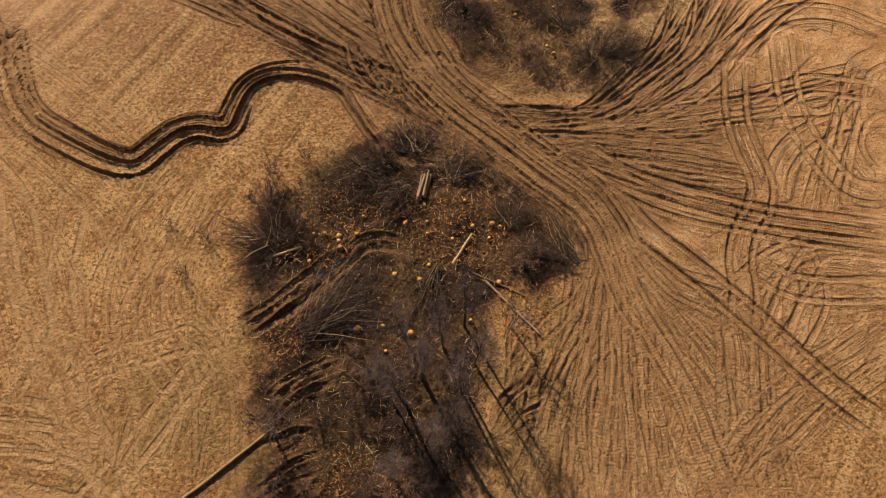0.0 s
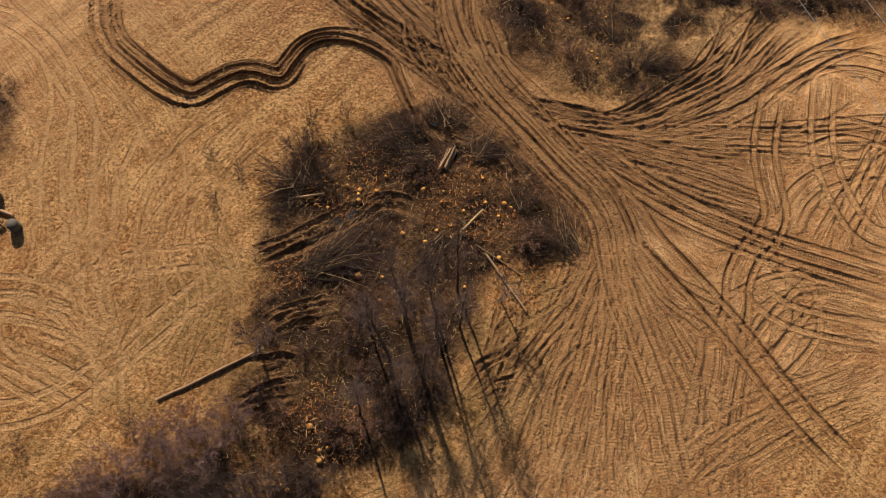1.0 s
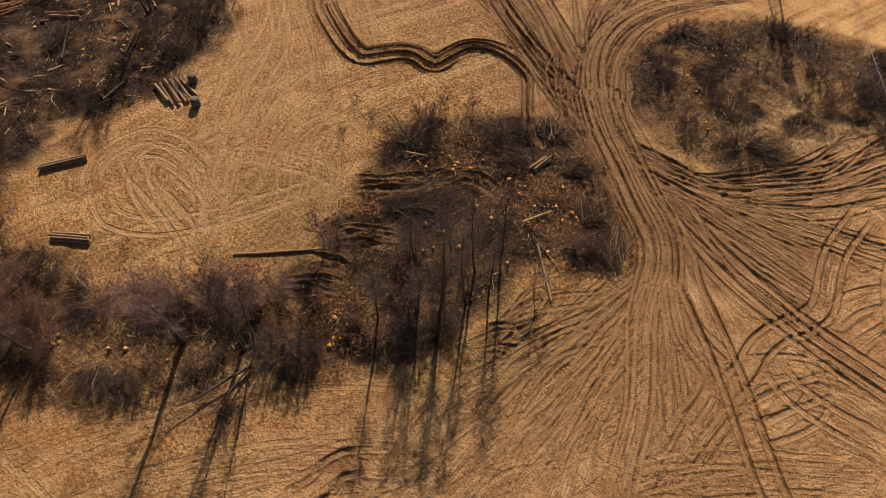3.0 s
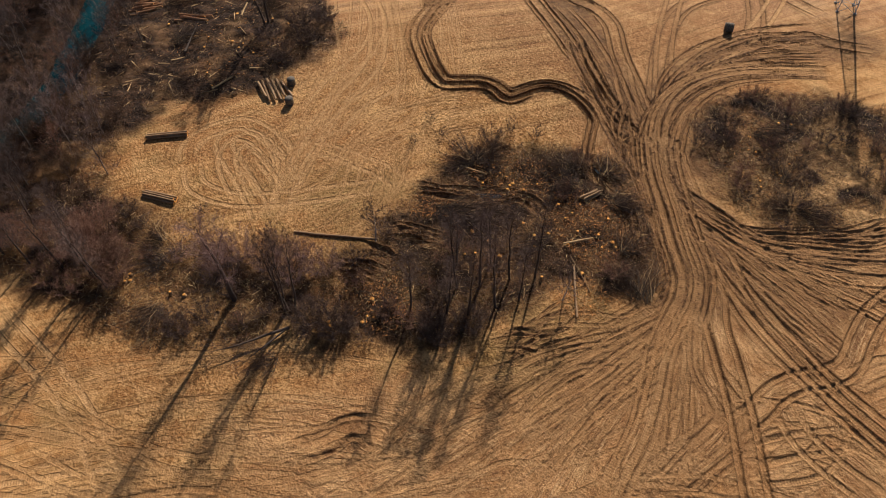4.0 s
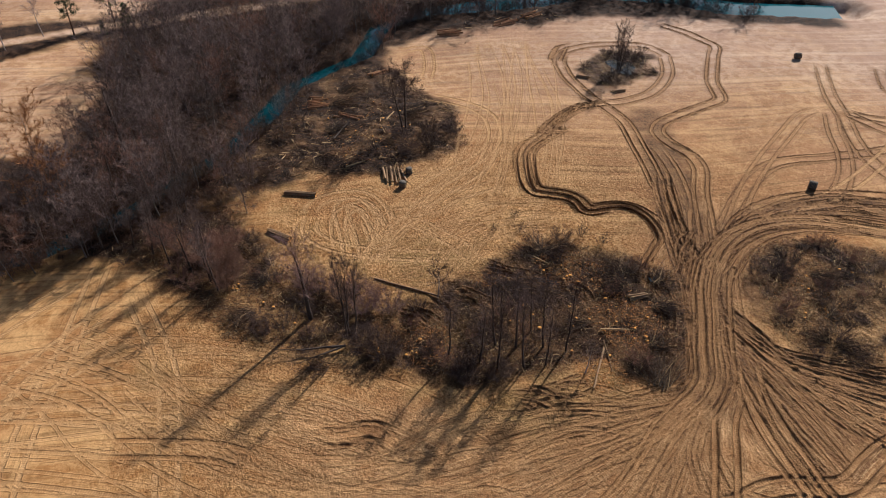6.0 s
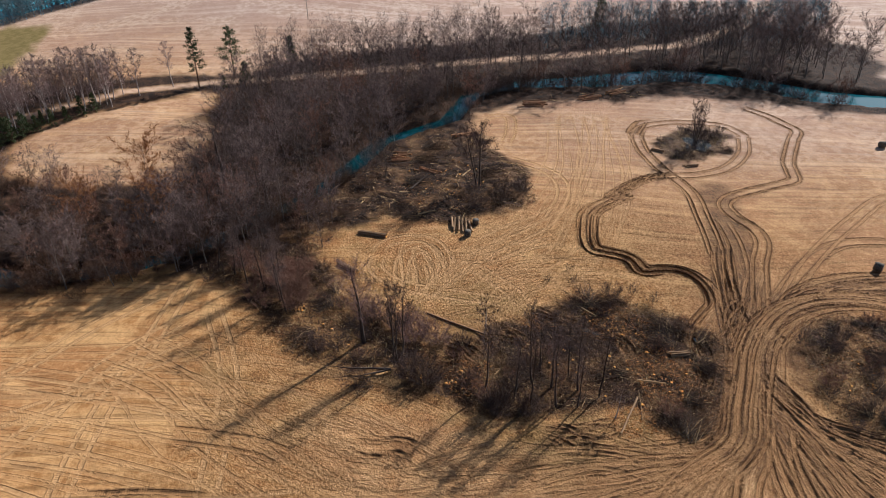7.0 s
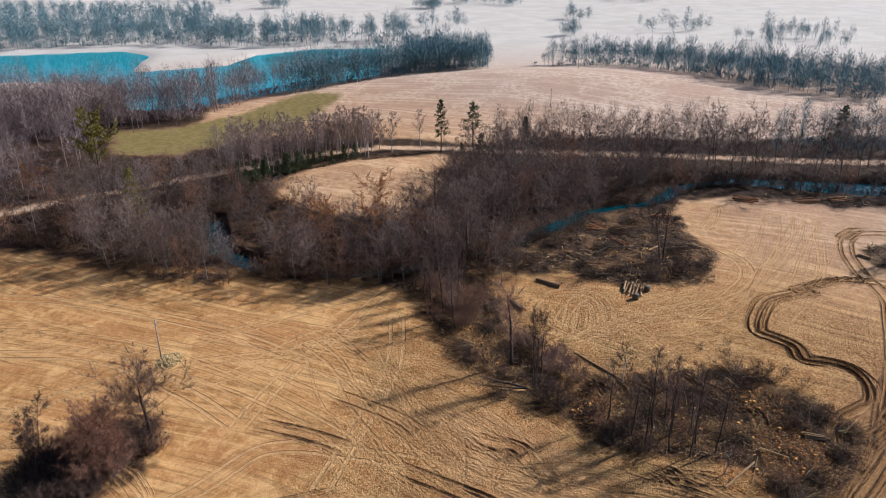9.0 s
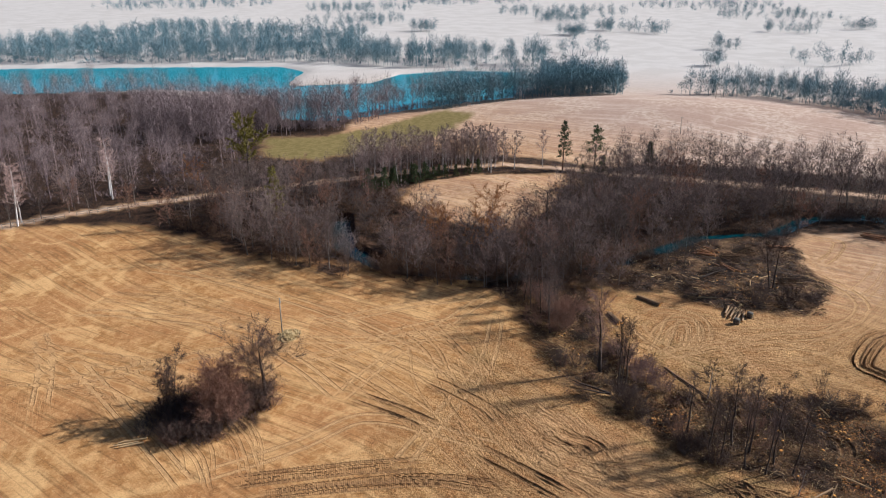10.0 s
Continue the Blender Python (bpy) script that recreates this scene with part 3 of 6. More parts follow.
bundle([(-26.5, -37.5), (-18.0, -30.0), (-7.3, -23.8), (4.3, -15.0), (13.4, -2.8)], 9, 14, 14, depth=0.04, mud=0.1, dry=0.3)
bundle([(15.4, 20.1), (14.0, 10.1), (10.6, 2.2), (9.5, -6.7), (6.6, -16.0)], 8, 16, 14, depth=0.04, mud=0.1, dry=0.3)
bundle([(-82.8, 61.0), (-54.9, 46.7), (-35.0, 32.3), (-27.2, 22.3), (-24.8, 11.8)], 9, 14, 14, depth=0.02, mud=0.0, dry=0.35)
bundle([(-38.8, 26.1), (-34.3, 18.8), (-30.5, 12.0), (-27.2, 4.0)], 6, 9, 12, depth=0.02, mud=0.0, dry=0.3)
bundle([(-20.5, 33.1), (-23.8, 26.2), (-24.6, 18.8), (-20.4, 12.0), (-20.6, 4.0)], 8, 9, 14, depth=0.03, mud=0.0, dry=0.3)
rut_pair([(-1.2, -41.1), (0.9, -34.4), (3.8, -27.8)], depth=0.18, mud=0.55, dry=0.0)
rut_pair([(7.1, -21.5), (10.6, -14.3), (13.6, -8.5)], depth=0.18, mud=0.55, dry=0.0)
bundle([(21.3, -49.6), (17.4, -42.4), (13.9, -34.0), (11.1, -26.6)], 4, 2.5, 3, depth=0.12, mud=0.35, dry=0.0)
bundle([(22.5, -45.1), (18.0, -36.2), (14.3, -25.7), (14.0, -15.9)], 3, 2, 3, depth=0.12, mud=0.35, dry=0.0)
rut_pair([(0.9, -12.4), (2.2, -9.3), (2.6, -6.6), (5.7, -5.4)], depth=0.18, mud=0.55, dry=0.0)
rut_pair([(-8.7, -32.8), (-3.2, -23.2), (-0.4, -20.1), (1.7, -19.2)], depth=0.12, mud=0.3, dry=0.0)
rut_pair([(1.2, -10.3), (2.8, -6.5), (5.3, -4.5)], depth=0.1, mud=0.2, dry=0.1)
bundle([(7.0, 8.2), (7.5, 12.2), (8.4, 15.3), (9.1, 18.7)], 4, 3, 5, depth=0.12, mud=0.4, dry=0.0)
bundle([(5.1, 8.8), (6.3, 11.1), (8.0, 12.5), (9.1, 14.8)], 4, 3, 4, depth=0.15, mud=0.5, dry=0.0)
bundle([(-16.0, 49.2), (-6.7, 43.9), (1.5, 38.9), (9.2, 33.0), (15.3, 27.3)], 7, 6, 6, depth=0.05, mud=0.5, dry=0.0)
bundle([(-3.8, 51.7), (-0.1, 44.5), (6.3, 37.8), (13.9, 30.7)], 5, 4, 5, depth=0.05, mud=0.5, dry=0.0)
bundle([(15.0, 26.6), (16.5, 19.1), (17.3, 11.6), (18.9, 3.6)], 9, 4, 13, depth=0.075, mud=0.25, dry=0.15)
bundle([(14.1, 26.7), (13.6, 18.7), (12.3, 10.0), (11.2, 1.8)], 8, 3, 11, depth=0.075, mud=0.25, dry=0.15)
bundle([(15.4, 23.5), (14.2, 18.8), (10.9, 12.9), (8.5, 3.9)], 7, 3, 9, depth=0.075, mud=0.25, dry=0.15)
bundle([(15.7, 24.1), (14.9, 18.8), (14.2, 12.9), (12.9, 3.9)], 6, 2.5, 6, depth=0.075, mud=0.25, dry=0.15)
bundle([(16.2, 24.6), (16.6, 18.8), (16.5, 12.9), (15.8, 3.9)], 6, 2.5, 5, depth=0.075, mud=0.25, dry=0.15)
bundle([(16.8, 25.2), (20.2, 19.8), (23.8, 13.9), (25.8, 9.2), (25.8, 3.9)], 6, 2.5, 7, depth=0.075, mud=0.25, dry=0.15)
bundle([(17.4, 26.3), (21.0, 21.9), (26.0, 18.8), (25.8, 12.0), (24.7, 3.9)], 5, 2.5, 6, depth=0.075, mud=0.25, dry=0.15)
bundle([(38.6, 16.8), (32.6, 12.9), (26.0, 7.4), (23.6, 3.9)], 5, 6, 6, depth=0.06, mud=0.15, dry=0.2)
bundle([(40.1, 23.0), (34.3, 23.6), (30.5, 22.0), (27.6, 16.8)], 6, 5, 7, depth=0.06, mud=0.15, dry=0.2)
bundle([(10.3, 37.5), (15.9, 39.2), (20.7, 42.8), (25.6, 47.6), (30.2, 55.0)], 9, 2.5, 7, depth=0.1, mud=0.5, dry=0.0)
bundle([(10.3, 36.9), (18.0, 38.1), (23.6, 39.1), (29.3, 40.1), (36.2, 41.4), (44.9, 43.1)], 5, 2, 5, depth=0.1, mud=0.35, dry=0.1)
bundle([(10.3, 36.3), (16.7, 35.8), (22.1, 35.2), (27.8, 34.2)], 8, 2.5, 8, depth=0.09, mud=0.45, dry=0.0)
bundle([(12.4, 35.3), (17.6, 33.8), (23.3, 32.4), (30.6, 31.2)], 8, 2.5, 6, depth=0.09, mud=0.4, dry=0.0)
bundle([(3.9, 40.1), (7.1, 39.4), (11.0, 39.1), (16.5, 39.2)], 5, 2, 3, depth=0.12, mud=0.6, dry=0.0)
bundle([(16.7, 39.1), (20.7, 41.8), (25.5, 46.2), (29.3, 52.4), (32.0, 55.3)], 6, 4, 9, depth=0.1, mud=0.4, dry=0.0)
rut_pair([(29.4, 46.3), (32.5, 49.1), (37.1, 51.7), (41.8, 51.7), (46.4, 49.2)], depth=0.1, mud=0.25, dry=0.2)
rut_pair([(30.3, 46.6), (33.5, 50.2), (36.4, 52.8), (40.1, 55.1)], depth=0.12, mud=0.45, dry=0.1)
rut_pair([(31.6, 30.6), (32.9, 33.9), (35.3, 36.5), (38.9, 38.2), (43.9, 38.8)], depth=0.1, mud=0.1, dry=0.3)
rut_pair([(44.4, 40.9), (41.7, 39.6), (39.9, 36.4), (40.6, 33.3), (42.2, 31.8)], depth=0.1, mud=0.1, dry=0.3)
rut_pair([(40.9, 42.2), (39.4, 37.7), (37.1, 33.3), (35.2, 29.2)], depth=0.1, mud=0.1, dry=0.3)
rut_pair([(44.4, 46.4), (40.8, 40.3), (37.9, 33.3), (36.6, 29.7)], depth=0.1, mud=0.1, dry=0.3)
rut_pair([(45.8, 46.7), (42.9, 45.0), (41.3, 41.6), (40.7, 37.7)], depth=0.1, mud=0.1, dry=0.3)
rut_pair([(31.4, 39.6), (35.3, 42.2), (38.2, 42.9), (44.6, 41.9)], depth=0.1, mud=0.1, dry=0.3)
rut_pair([(35.4, 49.1), (35.0, 40.9), (36.2, 35.8), (38.6, 31.5), (41.9, 30.6)], depth=0.1, mud=0.1, dry=0.3)
rut_pair([(32.3, 26.3), (33.5, 22.0), (32.4, 18.8), (29.2, 14.9)], depth=0.1, mud=0.1, dry=0.3)
rut_pair([(34.6, 25.2), (31.3, 20.9), (29.0, 16.8)], depth=0.1, mud=0.1, dry=0.3)
rut_pair([(28.2, 23.6), (31.4, 21.7), (35.3, 21.2), (39.7, 21.3)], depth=0.1, mud=0.1, dry=0.3)
rut_pair([(30.2, 45.9), (29.4, 39.5), (29.8, 35.6), (30.5, 31.8), (29.6, 28.9), (28.2, 26.9), (27.3, 24.1), (27.2, 20.9), (26.4, 17.8)], depth=0.16, mud=0.3, dry=0.1)
rut_pair([(-5.7, 44.7), (-11.4, 49.2), (-16.8, 52.8), (-22.5, 55.9), (-29.1, 58.4)], depth=0.12, mud=0.45, dry=0.0)
rut_pair([(-2.0, 43.3), (-6.3, 46.7), (-9.8, 49.5), (-13.5, 53.2)], depth=0.12, mud=0.45, dry=0.0)
rut_pair([(-5.4, 47.5), (-10.1, 51.2), (-15.9, 55.7), (-20.7, 60.1), (-24.8, 61.7), (-28.3, 61.4), (-32.1, 61.8), (-34.5, 63.1), (-36.3, 66.2), (-37.0, 71.6), (-37.5, 77.6), (-38.1, 81.1), (-41.4, 83.4), (-45.5, 86.1), (-53.3, 93.8), (-57.5, 98.2), (-61.5, 98.6), (-66.8, 98.5), (-74.2, 96.6)], depth=0.18, mud=0.6, dry=0.0)
rut_pair([(-6.2, 51.1), (-10.7, 58.1), (-14.1, 64.2), (-16.1, 70.2), (-15.8, 75.1), (-13.7, 80.7), (-11.7, 86.4), (-9.1, 95.4)], depth=0.12, mud=0.45, dry=0.0)
rut_pair([(-6.9, 53.5), (-13.2, 62.7), (-17.7, 70.8), (-21.9, 79.6), (-25.8, 88.4), (-26.0, 93.1)], depth=0.1, mud=0.3, dry=0.1)
rut_pair([(-40.4, 110.2), (-29.9, 100.4), (-22.6, 95.0), (-14.6, 88.8), (-7.4, 84.9), (-1.2, 83.8)], depth=0.12, mud=0.45, dry=0.0)
rut_pair([(-24.4, 94.2), (-19.1, 89.0), (-13.2, 84.2), (-8.5, 78.7), (-5.5, 72.9), (-5.9, 68.3), (-6.6, 63.1), (-6.3, 55.7)], depth=0.12, mud=0.45, dry=0.0)
rut_pair([(-5.9, 56.4), (-4.8, 64.5), (-3.6, 70.4), (-1.9, 73.0), (-0.0, 77.2), (4.3, 78.7), (8.7, 81.0)], depth=0.18, mud=0.6, dry=0.0)
rut_pair([(-7.2, 57.4), (-5.4, 71.7), (-9.1, 88.2), (-13.4, 101.0)], depth=0.06, mud=0.0, dry=0.85)
rut_pair([(-24.0, 96.0), (-19.3, 98.1), (-14.5, 103.4)], depth=0.12, mud=0.45, dry=0.0)
rut_pair([(-23.3, 95.9), (-16.8, 96.2), (-10.2, 97.1)], depth=0.12, mud=0.45, dry=0.0)
rut_pair([(-33.0, 118.6), (-25.4, 111.4), (-18.4, 109.2)], depth=0.18, mud=0.6, dry=0.0)
rut_pair([(-1.9, 41.7), (-5.0, 43.2), (-8.5, 44.8), (-12.0, 46.8), (-15.5, 48.9), (-18.6, 50.9), (-21.7, 53.1), (-19.8, 51.1), (-25.0, 53.5), (-31.6, 56.4), (-38.8, 59.5), (-44.5, 60.4), (-49.1, 60.2), (-55.1, 60.9), (-61.5, 62.4), (-68.9, 65.8), (-73.7, 70.0), (-68.5, 64.6), (-72.7, 68.6), (-73.3, 72.8)], depth=0.18, mud=0.6, dry=0.0)
bundle([(-1.9, 41.7), (-5.0, 43.2), (-8.5, 44.8), (-12.0, 46.8), (-15.5, 48.9), (-18.6, 50.9), (-21.7, 53.1)], 4, 3.4, 3.0, depth=0.22, mud=0.5, dry=0.0)
rut_pair([(-48.1, 56.2), (-47.3, 60.1), (-46.0, 65.6), (-46.6, 72.3), (-51.3, 79.8), (-57.7, 84.8), (-59.3, 85.8), (-64.5, 85.4), (-67.8, 82.1), (-71.0, 75.7), (-70.9, 68.6), (-65.5, 63.6)], depth=0.12, mud=0.45, dry=0.0)
bundle([(-3.7, 35.5), (-5.9, 37.1), (-7.8, 40.0), (-9.4, 42.3), (-12.9, 43.7), (-16.2, 43.6), (-18.3, 42.2), (-19.2, 39.9), (-20.0, 37.7), (-22.7, 37.9), (-24.8, 37.2), (-26.7, 35.4), (-28.3, 34.0), (-30.8, 34.5), (-33.6, 35.8), (-36.3, 37.3), (-38.6, 38.9), (-40.5, 41.4), (-42.0, 45.1), (-43.3, 48.6), (-43.1, 45.1), (-46.7, 51.4), (-48.1, 56.2), (-47.7, 59.1), (-47.0, 62.5)], 4, 3.2, 3.4, depth=0.22, mud=0.34, dry=0.05)
bundle([(-0.4, 38.9), (-5.1, 44.5), (-8.1, 49.2)], 6, 4, 6, depth=0.2, mud=0.9, dry=0.0)
bundle([(-3.5, 49.3), (-5.9, 55.2), (-6.4, 62.1), (-5.1, 67.3), (-2.8, 71.9), (2.7, 78.1)], 7, 3, 6, depth=0.16, mud=0.75, dry=0.0)
rut_pair([(13.5, 35.5), (17.5, 32.5), (22.5, 30.5), (27.6, 29.0), (32.6, 28.0), (41.0, 26.8)], depth=0.12, mud=0.12, dry=0.0)
rut_pair([(15.4, 33.2), (19.4, 30.6), (23.4, 29.0), (27.4, 28.1), (32.4, 27.0), (40.7, 25.7)], depth=0.12, mud=0.12, dry=0.0)
rut_pair([(16.5, 30.3), (19.0, 26.8), (22.2, 23.8), (25.7, 20.4), (29.0, 16.8), (31.8, 13.6), (34.2, 11.3), (36.8, 9.2)], depth=0.24, mud=0.3, dry=0.0)
bundle([(6.6, 72.4), (-1.2, 64.9), (-4.2, 59.0), (-4.7, 53.3), (-3.4, 48.2), (-1.2, 43.9), (-2.3, 44.7), (1.1, 40.7), (5.4, 36.9), (9.6, 33.2), (13.1, 30.3), (14.9, 27.4), (16.0, 24.6)], 9, 4.5, 5, depth=0.17, mud=0.7, dry=0.0)
bundle([(6.3, 72.8), (-1.6, 65.3), (-4.6, 59.5), (-5.1, 53.7), (-3.7, 48.7), (-1.0, 44.2), (-2.0, 45.0), (1.7, 40.7), (6.0, 36.9), (10.1, 33.2), (13.6, 30.3), (15.4, 27.4), (16.2, 24.6), (17.3, 20.9), (19.3, 16.8), (21.2, 12.5), (22.4, 7.9), (23.6, 3.9)], 5, 2.4, 2.8, depth=0.12, mud=0.1, dry=0.35)
# torn-up earth in the copse
for trench, wide in (([(-16.3, 17.4), (-12.5, 20.2), (-8.5, 23.8), (-6.1, 26.0), (-2.5, 25.6)], 2.2), ([(-13.4, 11.2), (-11, 13.2), (-7.6, 14.6)], 1.6), ([(-14.4, 3.6), (-11, 5.2), (-8.6, 5.6)], 3.4),
                     ([(-13.5, 7.6), (-11, 8.6), (-9, 8.4)], 1.6), ([(-5.4, 37.4), (-3.4, 35.6), (-1, 34.8), (1.5, 34)], 2.4), ([(1.4, 34), (4.5, 31.8), (7.4, 28.6)], 1.4)):
    bundle(trench, 3, wide, wide, depth=0.24, mud=1.0, half=0.28)


def sample(layer, x, y):
    fx, fy = np.clip((x - RX) / RES - 0.5, 0, RW - 1.001), np.clip((y - RY) / RES - 0.5, 0, RH - 1.001)
    i, j = fx.astype(int), fy.astype(int)
    u, v = fx - i, fy - j
    i2, j2 = np.minimum(i + 1, RW - 1), np.minimum(j + 1, RH - 1)
    w = (layer[j, i] * (1 - u) + layer[j, i2] * u) * (1 - v) + (layer[j2, i] * (1 - u) + layer[j2, i2] * u) * v
    return np.where((x > RX) & (x < RX + RW * RES) & (y > RY) & (y < RY + RH * RES), w, 0)


def outward(start, step, grow, limit):
    """Wider and wider steps away from start."""
    out = [start]
    while abs(out[-1]) < limit:
        step *= grow
        out.append(out[-1] + step)
    return out[1:]


def mesh_from(name, co, faces, smooth_shade=False):
    """A mesh from arrays of corners and of triangles or quads."""
    me = bpy.data.meshes.new(name)
    co, faces = np.asarray(co, np.float32), np.asarray(faces, np.int32)
    k = faces.shape[1]
    me.vertices.add(len(co))
    me.vertices.foreach_set("co", co.ravel())
    me.loops.add(faces.size)
    me.loops.foreach_set("vertex_index", faces.ravel())
    me.polygons.add(len(faces))
    me.polygons.foreach_set("loop_start", np.arange(0, faces.size, k, dtype=np.int32))
    if smooth_shade:
        me.polygons.foreach_set("use_smooth", np.ones(len(faces), bool))
    me.update(calc_edges=True)
    return me


def flow(x, y):
    """Distance across and along the nearest wheel track, and how worked the soil beside it is."""
    pts = np.concatenate([w for w in ways])
    nrm = np.concatenate([normals(w) for w in ways])
    run = np.concatenate([np.arange(len(w)) * 0.08 + 37.0 * k for k, w in enumerate(ways)])
    tree = KDTree(len(pts))
    for k, (px, py) in enumerate(pts):
        tree.insert((px, py, 0), k)
    tree.balance()
    across, along, worked = np.array(y), np.array(x), np.zeros_like(x)
    near = np.where((x > -95) & (x < 60) & (y > -95) & (y < 120))[0]
    idx = np.array([tree.find((px, py, 0))[1] for px, py in zip(x[near].tolist(), y[near].tolist())])
    dx, dy = x[near] - pts[idx, 0], y[near] - pts[idx, 1]
    across[near] = dx * nrm[idx, 0] + dy * nrm[idx, 1]
    along[near] = run[idx] + dx * nrm[idx, 1] - dy * nrm[idx, 0]
    worked[near] = 1 - smooth(1.0, 6.0, np.hypot(dx, dy))
    return across, along, worked


FINE, MIDDLE, MEDIUM = 0.12375, 0.2475, 0.495
NEAR_RECT = (-38.0, 41.6, -13.0, 58.0)   # x from, x to, y from, y to
MID_RECT = (-76.0, 45.5, -66.0, 101.0)
WIDE_RECT = (-100.0, 59.75, -81.0, 115.5)


def seam_map(across, along, xs, ys):
    """Where the nearest wheel track changes from one point to the next."""
    shape = (len(ys), len(xs))
    seam = np.zeros(shape)
    for v in (across.reshape(shape), along.reshape(shape)):
        for ax, grid in ((1, np.diff(xs)[None, :]), (0, np.diff(ys)[:, None])):
            jump = np.abs(np.diff(v, axis=ax)) > 1.35 * grid + 0.02
            lo, hi = (slice(None), slice(0, -1)), (slice(None), slice(1, None))
            if ax == 0:
                lo, hi = lo[::-1], hi[::-1]
            seam[lo] = np.maximum(seam[lo], jump)
            seam[hi] = np.maximum(seam[hi], jump)
    for k in range(2):
        seam = np.maximum.reduce([seam] + [np.roll(seam, s, ax) for s in (-1, 1) for ax in (0, 1)])
    for k in range(4):
        seam = (seam * 2 + sum(np.roll(seam, s, ax) for s in (-1, 1) for ax in (0, 1))) / 6
    return np.clip(seam.ravel() * 1.6, 0, 1)


def surface(xs, ys):
    """Corners and cover maps of one grid of the land."""
    x, y = (v.ravel() for v in np.meshgrid(xs, ys))
    near = np.hypot(x + 20, y - 10) < 140
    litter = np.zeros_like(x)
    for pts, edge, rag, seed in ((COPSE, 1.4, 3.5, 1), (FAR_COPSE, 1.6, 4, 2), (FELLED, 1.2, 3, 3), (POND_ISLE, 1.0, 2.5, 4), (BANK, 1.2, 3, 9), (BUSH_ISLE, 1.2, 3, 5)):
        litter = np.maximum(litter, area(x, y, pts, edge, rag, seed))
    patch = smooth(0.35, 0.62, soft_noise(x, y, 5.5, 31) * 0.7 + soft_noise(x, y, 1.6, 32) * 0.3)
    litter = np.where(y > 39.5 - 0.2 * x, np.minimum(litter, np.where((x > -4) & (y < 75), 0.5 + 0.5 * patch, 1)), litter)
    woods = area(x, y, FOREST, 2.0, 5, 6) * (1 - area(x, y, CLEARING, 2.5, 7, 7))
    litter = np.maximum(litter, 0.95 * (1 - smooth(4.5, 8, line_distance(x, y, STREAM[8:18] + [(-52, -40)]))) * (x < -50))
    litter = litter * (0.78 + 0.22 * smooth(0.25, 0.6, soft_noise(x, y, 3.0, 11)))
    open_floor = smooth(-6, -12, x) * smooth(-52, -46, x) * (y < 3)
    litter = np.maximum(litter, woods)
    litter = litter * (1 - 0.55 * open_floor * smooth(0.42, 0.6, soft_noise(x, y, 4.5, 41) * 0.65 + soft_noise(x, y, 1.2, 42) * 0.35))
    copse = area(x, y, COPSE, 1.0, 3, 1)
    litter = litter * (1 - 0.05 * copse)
    mud = np.clip(1.35 * sample(rut_mud, x, y), 0, 1)
    damp = 0.58 * area(x, y, DAMP, 2.5, 4, 24) * (0.6 + 0.4 * soft_noise(x, y, 1.8, 25))
    for way in ROAD_MUD:
        damp = np.maximum(damp, 0.88 * (1 - smooth(2.2, 5.0, line_distance(x, y, way))) * (0.55 + 0.45 * soft_noise(x, y, 1.5, 26)))
    z = terrain(x, y) + sample(rut_height, x, y)
    z = z + litter * near * ((soft_noise(x, y, 1.6, 12) - 0.4) * 0.45 + (soft_noise(x, y, 0.7, 13) - 0.5) * 0.25)
    z = z - copse * 0.15
    z = z + mud * near * ((soft_noise(x, y, 0.45, 22) - 0.5) * 0.14 + (soft_noise(x, y, 1.4, 23) - 0.5) * 0.16)
    soil = area(x, y, BARE_SOIL, 3.0, 5, 8) * (0.75 + 0.25 * soft_noise(x, y, 2.5, 14))
    road = 1 - smooth(1.5, 2.9, line_distance(x, y, HAUL_ROAD))
    dry = np.maximum(sample(rut_dry, x, y), road * 0.3)
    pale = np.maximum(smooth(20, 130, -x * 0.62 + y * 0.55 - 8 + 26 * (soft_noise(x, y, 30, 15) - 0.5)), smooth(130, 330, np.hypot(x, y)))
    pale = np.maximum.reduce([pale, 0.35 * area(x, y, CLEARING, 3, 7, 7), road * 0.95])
    green = area(x, y, GREEN_FIELD, 2.0, 4, 9)
    litter = litter * (1 - green) * (1 - road)
    moss = 0.4 * smooth(0.5, 0.75, soft_noise(x, y, 9, 16) * 0.6 + soft_noise(x, y, 2.2, 17) * 0.4) * (1 - smooth(6, 18, line_distance(x, y, COPSE, True)))
    straw = smooth(0.25, 0.55, soft_noise(x, y, 2.5, 18)) * np.exp(-((x - 23) / 8) ** 2 - ((y - 51) / 6) ** 2)
    litter, dry = litter * (1 - straw), np.maximum(dry, straw * 0.8)
    across, along, worked = flow(x, y)
    calm = 1 - seam_map(across, along, xs, ys)
    chips = 0.8 * smooth(0.35, 0.6, soft_noise(x, y, 1.3, 19)) * np.exp(-((x - 8) / 3.0) ** 2 - ((y - 19.5) / 2.6) ** 2)
    maps = dict(pale=pale, moss=moss, soil=soil, green=green, litter=litter, dry=dry, mud=np.maximum(mud, damp * (1 - 0.5 * dry)), far_haze=smooth(230, 420, np.hypot(x, y)),
                ridge=np.maximum(sample(rut_ridge, x, y), chips), calm=calm, worked=np.maximum(worked, soil * 0.7) * (0.35 + 0.65 * np.maximum(soil, mud)) * (1 - litter) * calm,
                reddish=smooth(31, 42, y + 0.1 * x) * (1 - smooth(75, 100, y)) * smooth(4, -8, x) * (0.6 + 0.4 * soft_noise(x, y, 9, 43)),
                tread=sample(rut_tread, x, y) * calm, rut_force=sample(rut_force, x, y),
                clods=smooth(-46, -12, y + 0.2 * x) * (1 - 0.85 * smooth(34, 62, np.hypot(x + 2, y - 12))))
